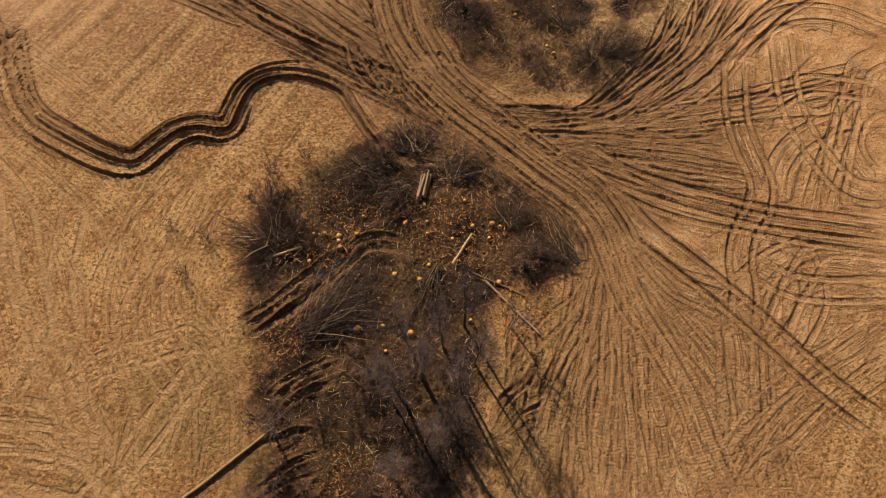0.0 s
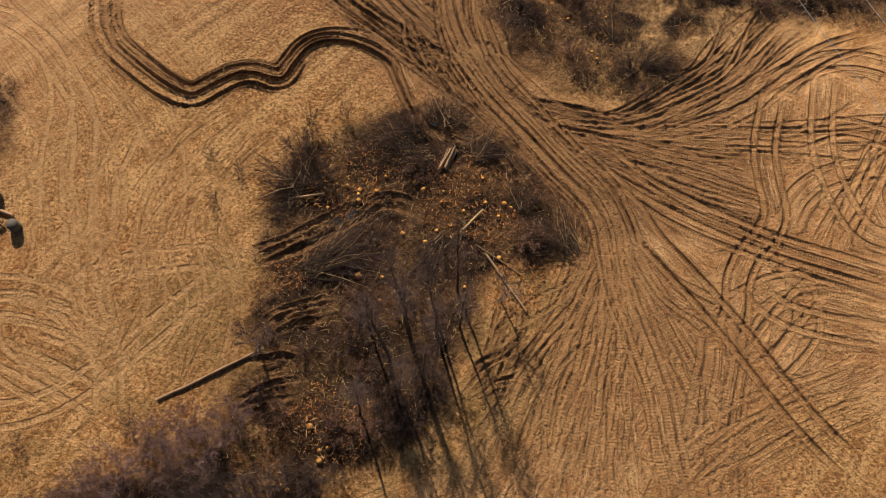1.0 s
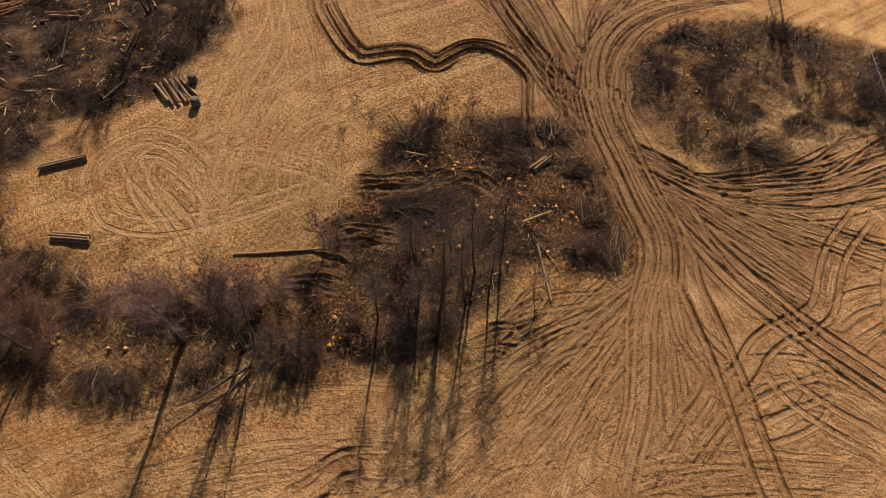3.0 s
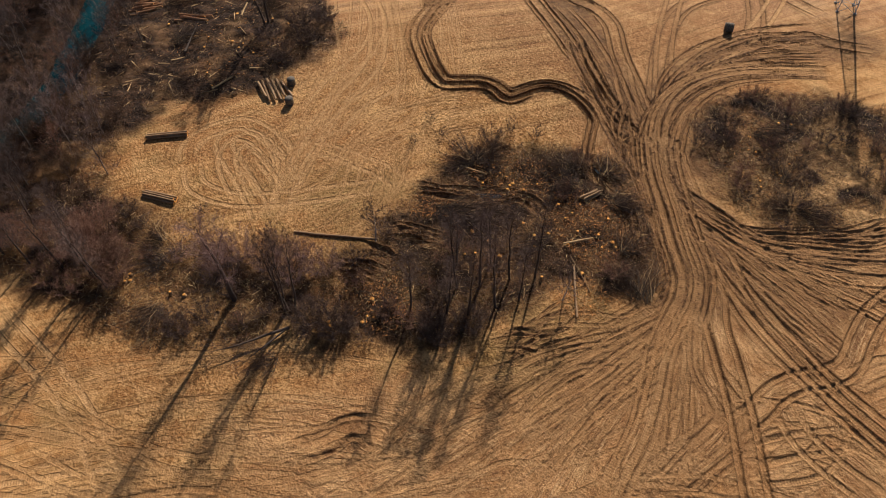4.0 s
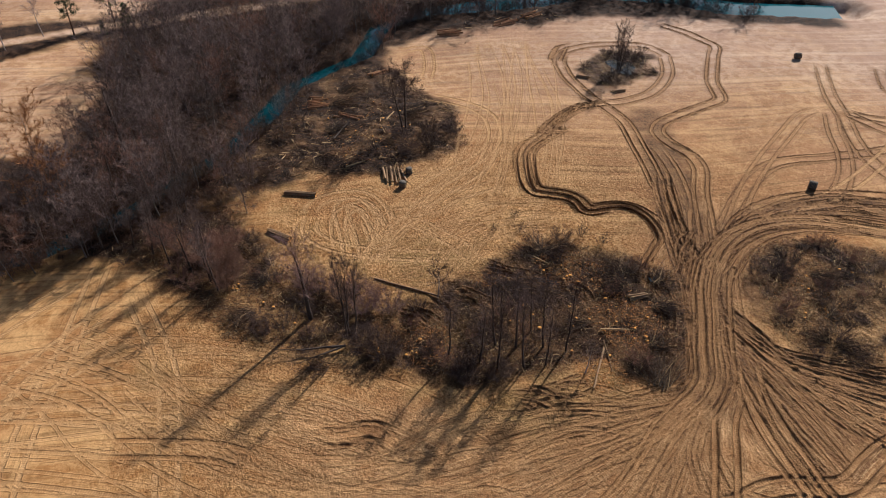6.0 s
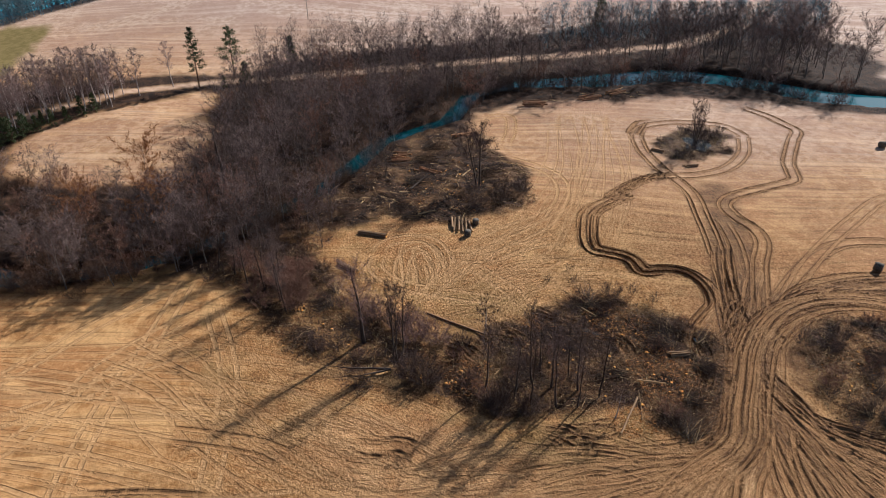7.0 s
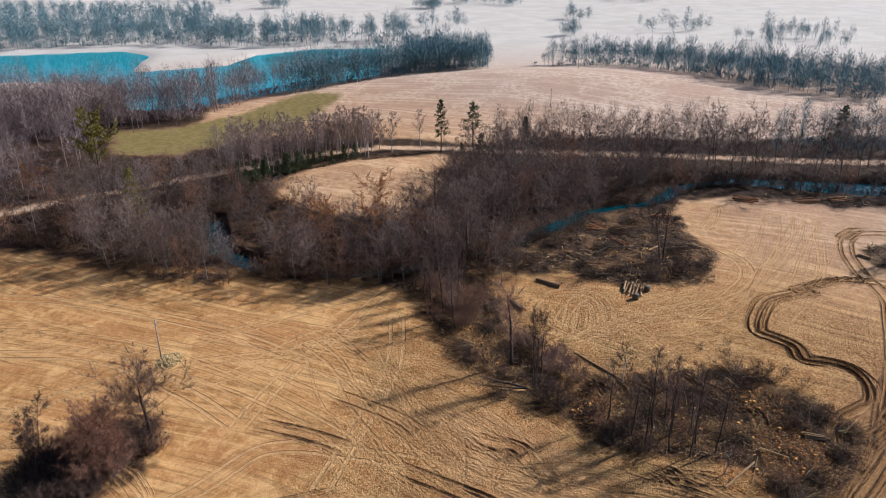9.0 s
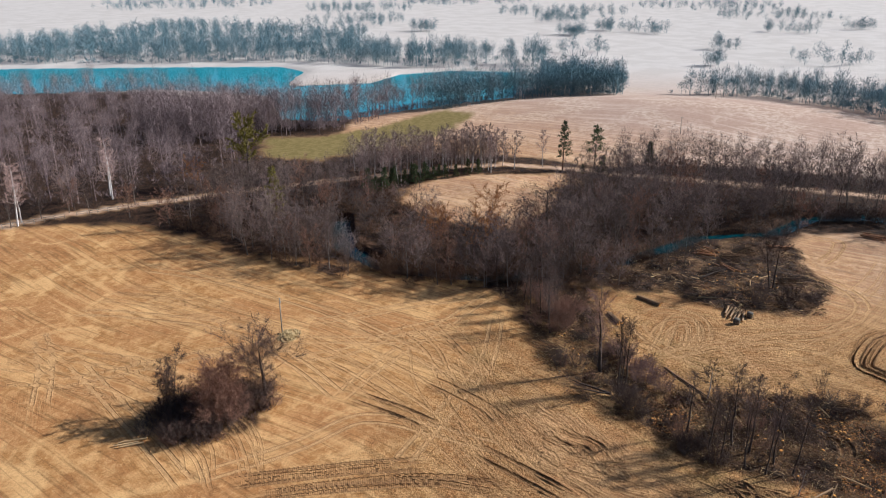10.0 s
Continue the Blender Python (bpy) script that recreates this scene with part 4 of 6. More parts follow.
    return np.stack([x, y, z], 1), {k: np.clip(v, 0, 1) for k, v in maps.items()} | dict(across=across, along=along, rut_side=np.where(sample(rut_force, x, y) > 0, sample(rut_side, x, y), 3.0))


def seat(co, shape, step):
    """Lays the rim of a fine grid on the straight edges of the wider grid round it."""
    z = co[:, 2].reshape(shape)
    for rim in (z[0], z[-1], z[:, 0], z[:, -1]):
        k = np.arange(len(rim))
        rim[:] = np.interp(k, k[::step], rim[::step])


def snapped(rect, origin, step):
    """The rectangle moved onto the lines of a grid."""
    return tuple(origin[k // 2] + step * round((v - origin[k // 2]) / step) for k, v in enumerate(rect))


def build_ground():
    """One sheet: a fine grid where the camera starts, two wider ones round it, and growing cells out to the horizon."""
    mx, my = np.arange(WIDE_RECT[0], WIDE_RECT[1] + 0.01, MEDIUM), np.arange(WIDE_RECT[2], WIDE_RECT[3] + 0.01, MEDIUM)
    mid = snapped(MID_RECT, (mx[0], my[0]), MEDIUM)
    near = snapped(NEAR_RECT, (mx[0], my[0]), MEDIUM)
    (fx, fy), (dx, dy) = ([r[k] + step * np.arange(round((r[k + 1] - r[k]) / step) + 1) for k in (0, 2)] for r, step in ((near, FINE), (mid, MIDDLE)))
    west = [v for v in outward(mx[0], -MEDIUM, 1.045, 400) if v > -188]
    west += list(np.arange(-190, -400, -6.0)) + outward(-406.0, -7.0, 1.2, 4600)
    south = [v for v in outward(my[0], -MEDIUM, 1.05, 400) if v > -175]
    south += list(np.arange(-180, -430, -6.0)) + outward(-436.0, -8.0, 1.2, 4600)
    north = [v for v in outward(my[-1], MEDIUM, 1.05, 400) if v < 190] + outward(195.0, 4.5, 1.15, 4600)
    ox = np.array(west[::-1] + list(mx) + outward(mx[-1], MEDIUM, 1.17, 4600))
    oy = np.array(south[::-1] + list(my) + north)
    cos, quads, maps, n = [], [], [], 0
    for xs, ys, hole in ((fx, fy, None), (dx, dy, near), (ox, oy, mid)):
        co, m = surface(xs, ys)
        if hole is not mid:
            seat(co, (len(ys), len(xs)), 2)
        i, j = np.meshgrid(np.arange(len(xs) - 1), np.arange(len(ys) - 1))
        if hole:
            cx, cy = (xs[:-1] + xs[1:]) / 2, (ys[:-1] + ys[1:]) / 2
            keep = ~((cx[i] > hole[0]) & (cx[i] < hole[1]) & (cy[j] > hole[2]) & (cy[j] < hole[3]))
            i, j = i[keep], j[keep]
        a = (j * len(xs) + i).ravel()
        q = np.stack([a, a + 1, a + 1 + len(xs), a + len(xs)], 1)
        used, q = np.unique(q, return_inverse=True)
        cos.append(co[used])
        maps.append({k: v[used] for k, v in m.items()})
        quads.append(q.reshape(-1, 4) + n)
        n += len(used)
    me = mesh_from("ground", np.concatenate(cos), np.concatenate(quads), True)
    for name in maps[0]:
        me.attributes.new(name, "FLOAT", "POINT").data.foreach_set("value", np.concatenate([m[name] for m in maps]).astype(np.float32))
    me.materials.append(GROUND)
    return tagged(new("ground", me), "dry tan grass field rutted by muddy wheel tracks", "ground", kind="structure")


ground = build_ground()


def ribbon(name, pts, widths, z, material):
    line = spline(pts, 2.0)
    w = np.interp(np.linspace(0, 1, len(line)), np.linspace(0, 1, len(widths)), widths)[:, None]
    n = normals(line)
    co = np.concatenate([np.c_[line + n * w, np.full(len(line), z)], np.c_[line - n * w, np.full(len(line), z)]])
    k = np.arange(len(line) - 1)
    me = mesh_from(name, co, np.stack([k + len(line), k + 1 + len(line), k + 1, k], 1))
    me.materials.append(material)
    return new(name, me)


tagged(ribbon("water", STREAM[:7], (8, 8, 8, 7), -1.2, RIVER), "bright river among bare alders", "river", kind="structure")
tagged(ribbon("water", STREAM[6:], (7, 5, 5, 4.5, 4.5, 4), -1.2, WATER), "dark teal stream winding between wooded banks", "stream", kind="structure")
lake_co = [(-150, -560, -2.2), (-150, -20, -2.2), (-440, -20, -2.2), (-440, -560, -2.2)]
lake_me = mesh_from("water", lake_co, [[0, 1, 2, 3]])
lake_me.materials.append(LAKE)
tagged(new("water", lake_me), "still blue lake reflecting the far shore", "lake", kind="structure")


def puddle(x, y, rx, ry, turn, z):
    a = np.linspace(0, 2 * np.pi, 28, endpoint=False)
    r = 0.75 + 0.5 * soft_noise(np.cos(a) * 2 + x, np.sin(a) * 2 + y, 1.0, 21)
    px, py = np.cos(a) * rx * r, np.sin(a) * ry * r
    c, s = math.cos(turn), math.sin(turn)
    co = np.stack([x + px * c - py * s, y + px * s + py * c, np.full(28, z)], 1)
    me = bpy.data.meshes.new("puddle")
    me.from_pydata(co.tolist(), [], [list(range(28))])
    me.materials.append(PUDDLE)
    return tagged(new("puddle", me), "shallow grey puddle in a muddy trench", "puddle", kind="structure")


for args in ((-3.2, 25.6, 1.5, 0.5, -0.5, -0.42), (0.9, 34.1, 1.1, 0.5, -0.4, -0.40), (-3.4, 35.8, 0.9, 0.4, -0.6, -0.42), (-9.5, 23.2, 1.6, 0.4, 0.75, -0.45)):
    puddle(*args)
tagged(ribbon("water", [(-62, 75), (-58, 74), (-56, 72)], (2.2, 2.6, 2.0), 0.12, PUDDLE), "small pond among reeds in a field copse", "pond", kind="structure")


# ---- building blocks for plants and timber ----
class Shape:
    """Gathers corners and triangles."""

    def __init__(self):
        self.co, self.tri, self.n = [], [], 0

    def add(self, co, tri):
        self.co.append(np.asarray(co, float))
        self.tri.append(np.asarray(tri, int) + self.n)
        self.n += len(co)

    def tube(self, pts, radii, sides=5, caps=False):
        pts = np.asarray(pts, float)
        t = np.gradient(pts, axis=0)
        t /= np.linalg.norm(t, axis=1, keepdims=True) + 1e-9
        ref = np.array([0, 0, 1.0]) if abs(t[0, 2]) < 0.8 else np.array([1.0, 0, 0])
        u = np.cross(t, ref)
        u /= np.linalg.norm(u, axis=1, keepdims=True) + 1e-9
        v = np.cross(t, u)
        a = np.arange(sides) * 2 * np.pi / sides
        ring = np.cos(a)[None, :, None] * u[:, None] + np.sin(a)[None, :, None] * v[:, None]
        co = (pts[:, None] + ring * np.asarray(radii, float)[:, None, None]).reshape(-1, 3)
        i, j = np.meshgrid(np.arange(len(pts) - 1), np.arange(sides), indexing="ij")
        p, q = (i * sides + j).ravel(), (i * sides + (j + 1) % sides).ravel()
        tri = np.concatenate([np.stack([p, q, q + sides], 1), np.stack([p, q + sides, p + sides], 1)])
        if caps:
            k = len(co)
            co = np.concatenate([co, pts[[0, -1]]])
            r = np.arange(sides)
            tri = np.concatenate([tri, np.stack([np.full(sides, k), (r + 1) % sides, r], 1),
                                  np.stack([np.full(sides, k + 1), k - sides + r, k - sides + (r + 1) % sides], 1)])
        self.add(co, tri)

    def spikes(self, base, tip, width):
        """Slender three-sided twigs from base to tip."""
        base, tip = np.atleast_2d(base), np.atleast_2d(tip)
        d = tip - base
        u = np.cross(d, [0.3, 0.5, 0.81])
        u /= np.linalg.norm(u, axis=1, keepdims=True) + 1e-9
        v = np.cross(d, u)
        v /= np.linalg.norm(v, axis=1, keepdims=True) + 1e-9
        w = np.broadcast_to(np.asarray(width, float).reshape(-1, 1), (len(d), 1)) / 2
        co = np.stack([base + u * w, base - u * w * 0.5 + v * w * 0.87, base - u * w * 0.5 - v * w * 0.87, tip], 1).reshape(-1, 3)
        k = np.arange(len(d))[:, None] * 4
        self.add(co, np.concatenate([k + [0, 1, 3], k + [1, 2, 3], k + [2, 0, 3]]))

    def slivers(self, base, tip, width, rng):
        """Hair-thin twigs, one triangle each."""
        d = tip - base
        u = np.cross(d, rng.normal(size=d.shape))
        u /= np.linalg.norm(u, axis=1, keepdims=True) + 1e-9
        w = np.broadcast_to(np.asarray(width, float).reshape(-1, 1), (len(d), 1)) / 2
        co = np.stack([base + u * w, base - u * w, tip], 1).reshape(-1, 3)
        self.add(co, np.arange(len(d) * 3).reshape(-1, 3))

    def arrays(self):
        return np.concatenate(self.co), np.concatenate(self.tri)

    def mesh(self, name, material, smooth_shade=False):
        me = mesh_from(name, *self.arrays(), smooth_shade)
        me.materials.append(material)
        return me


def part(name, me, parent, label=""):
    ob = new(name, me)
    ob.parent = parent
    return tagged(ob, label) if label else ob


def unit(v):
    return v / (np.linalg.norm(v, axis=-1, keepdims=True) + 1e-9)


def grow_tree(seed, h=12.0, limbs=14, subs=6, twigs=12, spread=0.32, low=0.3, stems=1, lean=0.05, twig_w=0.045, up=0.75, trunk_r=0.014, light=False, short=1.0):
    """Wood (trunk and limbs) and crown (branches and twigs) of a bare tree as two shapes."""
    rng = np.random.default_rng(seed)
    wood, crown = Shape(), Shape()
    for s in range(stems):
        off = np.array([0.0, 0, 0]) if stems == 1 else np.array([*rng.normal(0, 0.35, 2), 0])
        hh = h * (1 if s == 0 else rng.uniform(0.75, 0.98))
        tilt = rng.normal(0, lean, 2) + (off[:2] * 0.22 if stems > 1 else 0)
        k = np.linspace(0, 1, 4 if light else 8)
        wob = np.cumsum(rng.normal(0, 0.006 * hh, (len(k), 2)), 0)
        wob -= wob[0]
        trunk = np.c_[off[0] + tilt[0] * hh * k + wob[:, 0], off[1] + tilt[1] * hh * k + wob[:, 1], k * hh * 0.93 - 0.35]
        r0 = hh * trunk_r / (stems ** 0.4)
        wood.tube(trunk, r0 * (1.2 * (1 - k) ** 0.9 + 0.06), 3 if light else 6)
        for i in range(limbs):
            f = low + (0.97 - low) * (i + rng.random()) / limbs
            p = np.array([np.interp(f, k, trunk[:, c]) for c in range(3)])
            az = i * 2.4 + rng.uniform(-0.7, 0.7)
            shape = math.sin(math.pi * min(1, (f - low) / (1 - low) * 0.75 + 0.25)) ** 0.7
            ln = hh * spread * (0.35 + 0.75 * shape) * rng.uniform(0.65, 1.25)
            d = np.array([math.cos(az), math.sin(az), up * rng.uniform(0.5, 1.5)])
            d /= np.linalg.norm(d)
            r = r0 * 0.22 * (1 - f * 0.6)
            if light:
                limb = np.array([p, p + d * ln * 0.5, p + d * ln + np.array([0, 0, ln * 0.2])])
                crown.spikes(p, limb[-1], r * 1.6)
            else:
                m = np.linspace(0, 1, 5)[:, None]
                limb = p + d * ln * m + np.array([0, 0, ln * 0.22]) * m ** 2 + np.cumsum(rng.normal(0, ln * 0.035, (5, 3)), 0)
                limb[0] = p
                (wood if f < 0.75 else crown).tube(limb, r * (1.05 - np.linspace(0, 1, 5) * 0.85), 4)
            lk = np.linspace(0, 1, len(limb))
            for j in range(subs):
                g = (j + 0.6 + 0.4 * rng.random()) / subs
                q = np.array([np.interp(g, lk, limb[:, c]) for c in range(3)])
                sd = unit(d + rng.normal(0, 0.75, 3) + np.array([0, 0, 0.3]))
                sl = ln * rng.uniform(0.25, 0.6) * (1.15 - 0.5 * g) + 0.25
                crown.spikes(q, q + sd * sl, max(0.03, r * 0.45))
                at = rng.uniform(0.1, 1.0, twigs)[:, None]
                b = q + sd * sl * at
                td = unit(sd * 0.7 + rng.normal(0, 0.65, (twigs, 3)) + np.array([0, 0, 0.4]))
                crown.slivers(b, b + td * (sl * rng.uniform(0.35, 0.85, (twigs, 1)) + 0.25) * short, twig_w * rng.uniform(0.6, 1.4, twigs), rng)
    return wood, crown


def grow_shrub(seed, h=2.4, wide=1.6, stems=36, twigs=14, twig_w=0.035):
    rng = np.random.default_rng(seed)
    stalk, spray = Shape(), Shape()
    for i in range(stems):
        az, rad = rng.uniform(0, 6.283), wide * math.sqrt(rng.random())
        base = np.array([math.cos(az) * rad * 0.45, math.sin(az) * rad * 0.45, -0.2])
        top = np.array([math.cos(az) * rad * 1.15, math.sin(az) * rad * 1.15, h * rng.uniform(0.55, 1.05) * (1.05 - 0.35 * rad / wide)]) + rng.normal(0, 0.15, 3)
        m = (base + top) / 2 + np.array([0, 0, h * 0.1]) + rng.normal(0, 0.08, 3)
        stalk.spikes(base, m, 0.045)
        stalk.spikes(m, top, 0.03)
        at = rng.uniform(0.25, 1, (twigs, 1))
        b = np.where(at < 0.5, base + (m - base) * at * 2, m + (top - m) * (at * 2 - 1))
        td = unit((top - base) / h * 0.7 + rng.normal(0, 0.8, (twigs, 3)))
        spray.slivers(b, b + td * rng.uniform(0.3, 0.8, (twigs, 1)) * h * 0.35, twig_w * rng.uniform(0.7, 1.3, twigs), rng)
    return stalk, spray


def thing(name, label, category, group=""):
    return tagged(new(name), label, category, group)


def make_tree(seed, label, category="tree", group="bare trees", twig=TWIG, bark=BARK, name="tree", **kw):
    wood, crown = grow_tree(seed, **kw)
    t = thing(name, label, category, group)
    part("trunk", wood.mesh("trunk", bark, True), t)
    part("crown", crown.mesh("crown", twig), t)
    return t


def make_shrub(seed, label, group="thicket shrubs", twig=TWIG, name="shrub", **kw):
    stalk, spray = grow_shrub(seed, **kw)
    t = thing(name, label, "shrub", group)
    part("stool", stalk.mesh("stool", BARK), t)
    part("crown", spray.mesh("crown", twig), t)
    return t


def make_conifer(seed, h, label, needle=NEEDLE, low=0.3, wide=0.2, group="conifers", count=46, ragged=0.35, name="pine_tree"):
    rng = np.random.default_rng(seed)
    wood, crown = Shape(), Shape()
    k = np.linspace(0, 1, 6)
    line = np.c_[np.cumsum(rng.normal(0, 0.05, (6, 2)), 0), k * h - 0.3]
    wood.tube(line, h * 0.014 * (1.1 - k), 6)
    for i in range(count):
        f = low + (0.98 - low) * (i + rng.random()) / count
        p = np.array([np.interp(f, k, line[:, c]) for c in range(3)])
        ln = h * wide * (1.08 - (f - low) / (1 - low)) ** 0.8 * rng.uniform(1 - ragged, 1 + ragged)
        az = i * 2.4 + rng.uniform(-0.4, 0.4)
        d = unit(np.array([math.cos(az), math.sin(az), rng.uniform(-0.1, 0.45)]))
        wood.spikes(p, p + d * ln, 0.09)
        n = 70
        at = rng.uniform(0.2, 1.05, (n, 1)) ** 0.7
        b = p + d * ln * at + rng.normal(0, 0.12 + 0.05 * ln, (n, 3))
        td = unit(d * 0.6 + rng.normal(0, 0.7, (n, 3)))
        crown.slivers(b, b + td * rng.uniform(0.25, 0.55, (n, 1)), 0.13, rng)
    t = thing(name, label, "pine tree", group)
    part("trunk", wood.mesh("trunk", PINE_BARK, True), t)
    part("crown", crown.mesh("crown", needle), t)
    return t


def plant(src, spots, rng, lo=0.85, hi=1.15, sink=0.0):
    """Stands the thing on the first spot and copies of it on the others."""
    out = []
    for k, (x, y) in enumerate(spots):
        s = rng.uniform(lo, hi)
        m = pose(x, y, ground_z(x, y) - sink, rng.normal(0, 2), rng.normal(0, 2), rng.uniform(0, 360))
        if k == 0:
            ob = src
            ob.matrix_basis = m
        else:
            ob = copy_thing(src, m)
        ob.scale = (s, s, s * rng.uniform(0.92, 1.1))
        out.append(ob)
    return out


def scatter(pts, count, rng, apart=2.0, avoid=(), keep=lambda x, y: True):
    """Random places inside an outline, a given distance apart."""
    p = np.array(pts)
    lo, hi = p.min(0), p.max(0)
    got, tries = [], 0
    while len(got) < count and tries < count * 60:
        tries += 1
        x, y = rng.uniform(lo[0], hi[0]), rng.uniform(lo[1], hi[1])
        if not inside(x, y, pts) or any(inside(x, y, a) for a in avoid) or not keep(x, y):
            continue
        if any((x - a) ** 2 + (y - b) ** 2 < apart ** 2 for a, b in got[-120:]):
            continue
        got.append((x, y))
    return got


def off_stream(x, y, gap=2.6):
    return float(line_distance(np.array([x]), np.array([y]), STREAM)[0]) > gap


def joined(name, templates, spots, rng, material, lo=0.85, hi=1.15):
    """Many alike plants as one mesh."""
    cos, tris, n = [], [], 0
    zs = terrain(np.array([s[0] for s in spots]), np.array([s[1] for s in spots]))
    for (x, y), z in zip(spots, zs):
        co, tri = templates[rng.integers(len(templates))]
        a, s = rng.uniform(0, 6.283), rng.uniform(lo, hi)
        c, d = math.cos(a), math.sin(a)
        cos.append(np.c_[(co[:, 0] * c - co[:, 1] * d) * s + x, (co[:, 0] * d + co[:, 1] * c) * s + y, co[:, 2] * s * rng.uniform(0.9, 1.1) + z])
        tris.append(tri + n)
        n += len(co)
    me = mesh_from(name, np.concatenate(cos), np.concatenate(tris))
    me.materials.append(material)
    return new(name, me)


def merged(shapes):
    """Wood and crown of a plant as one array pair."""
    s = Shape()
    for a in shapes:
        s.add(*a.arrays())
    return s.arrays()


rng = np.random.default_rng(11)

# ---- single trees of the copse ----
NEAR = dict(limbs=16, subs=9, twigs=28, twig_w=0.014)
SPARSE = dict(twig=TWIG_GREY, trunk_r=0.010, limbs=13, subs=7, twigs=22, twig_w=0.014)
plant(make_tree(101, "tall bare alder with purple-brown twigs by the felling strip", twig=PURPLE_NEAR, h=14.6, low=0.3, spread=0.2, lean=0.02, trunk_r=0.017, up=1.5, **NEAR), [(-17.3, -6.6)], rng, 1, 1)
plant(make_tree(102, "bare alder of three leaning stems at the copse edge", h=13.2, stems=4, low=0.35, spread=0.13, lean=0.09, up=1.6, limbs=10, subs=7, twigs=18, twig_w=0.014), [(-12.0, -3.6)], rng, 1, 1)
slim = make_tree(103, "slim bare alder still standing in the felled copse", h=12.0, low=0.4, spread=0.13, lean=0.03, up=1.4, **SPARSE)
plant(slim, [(-3.4, 5.5), (-2.3, 11.3), (-0.9, 13.2), (0.8, 16.0), (2.2, 12.4)], rng, 0.85, 1.05)
slim2 = make_tree(104, "slender bare alder with a thin dark trunk", h=11.5, low=0.35, spread=0.15, lean=0.04, up=1.4, **SPARSE)
plant(slim2, [(-4.6, 13.4), (-2.2, 16.2), (2.6, 17.9), (1.0, 9.6), (-0.6, 8.2), (3.4, 14.6)], rng, 0.8, 1.0)
broken = make_tree(105, "low bare birch with a pale split trunk", h=5.5, low=0.35, spread=0.28, bark=BIRCH, limbs=9, subs=5, twigs=8)
plant(broken, [(6.5, 17.8), (-13.1, 9.1)], rng, 0.9, 1.1)
# the field copse round a wet hollow
plant(make_tree(106, "wide bare oak leaning over a field thicket", h=9.4, low=0.22, spread=0.56, lean=0.05, up=0.7, trunk_r=0.026, limbs=20, subs=10, twigs=46, twig_w=0.018), [(0.8, -54.8)], rng, 1.0, 1.0)
plant(make_shrub(107, "dense reddish dome of bare twigs in a field thicket", twig=TWIG_RED, h=5.2, wide=4.2, stems=150, twigs=80, twig_w=0.022), [(8.8, -57.4)], rng, 1, 1)
plant(make_tree(112, "dense round-headed clump of reddish bare trees in a field thicket", twig=TWIG_RED, h=9.6, stems=7, low=0.22, spread=0.3, lean=0.10, limbs=14, subs=8, twigs=36, twig_w=0.02, up=0.5, short=0.75), [(8.6, -57.6)], rng, 1, 1)
plant(make_tree(108, "clump of slim bare saplings beside a field thicket", h=9.9, stems=4, low=0.35, spread=0.14, lean=0.05, limbs=10, subs=7, twigs=30, twig_w=0.018), [(10.8, -64.0)], rng, 1, 1)
# trees of the felled bank and of the pond copse
plant(make_tree(109, "forked bare alder above the stump-covered bank", h=13.5, stems=2, low=0.4, spread=0.2, lean=0.1, limbs=11, subs=7, twigs=32, twig_w=0.024), [(-56.5, 24.2)], rng, 1, 1)
plant(make_tree(110, "bare willow growing out of a small pond", h=11.0, stems=4, low=0.4, spread=0.13, lean=0.03, up=1.5, limbs=9, subs=6, twigs=16, twig_w=0.022), [(-58.2, 73.0)], rng, 1, 1)
plant(make_tree(111, "broad old bare oak on the stream bank", h=14.5, low=0.22, spread=0.45, up=0.55, trunk_r=0.026, **NEAR), [(-61.5, -14.5), (-71, -21)], rng, 0.92, 1.0)

# ---- thickets ----
WEST_EDGE = [(-19.5, 0.6), (-17.3, 2.1), (-18.4, -1.6), (-15.5, 0.0), (-21.5, -3.0), (-24, -4.6), (-13.8, 2.6)]
COPSE_SOUTH = [(2.5, 7), (5.5, 14), (0, 20), (-6, 14), (-9, 6), (-14, 0), (-20, -4), (-30, -7), (-40, -12), (-44, -26), (-36, -22), (-27, -17.5), (-18, -15), (-9, -5)]
plant(make_shrub(208, "purple-brown bare bush at the copse edge", twig=PURPLE_NEAR, h=3.4, wide=2.0, stems=40, twigs=80, twig_w=0.015), WEST_EDGE, rng, 0.7, 1.1)
for seed, tw, lab, hh in ((201, TWIG, "grey-brown bare thicket bush among stumps", 2.3), (202, TWIG, "tangled bare bush on the copse floor", 1.8),
                          (203, TWIG_RED, "reddish-brown leafless bush among cut branches", 2.1)):
    spots = scatter(COPSE_SOUTH, 10, rng, 1.6) + scatter(COPSE, 8, rng, 2.2) + scatter(FAR_COPSE, 15, rng, 2.2, keep=lambda x, y: math.hypot((x - 23) / 7, (y - 51) / 5) > 1) + scatter(BUSH_ISLE, 11, rng, 1.2)
    plant(make_shrub(seed, lab, twig=tw, h=hh, stems=28, twigs=66, twig_w=0.016), spots, rng, 0.5, 1.15)
plant(make_shrub(204, "large rust-brown willow thicket by the fields", twig=TWIG_RED, h=4.6, wide=2.6, stems=60, twigs=80, twig_w=0.017), [(-34.5, -15.5), (-31.0, -13.0), (-38, -17.5), (-41, -20), (-28.5, -14.5), (-36, -12.5)], rng, 0.8, 1.1)
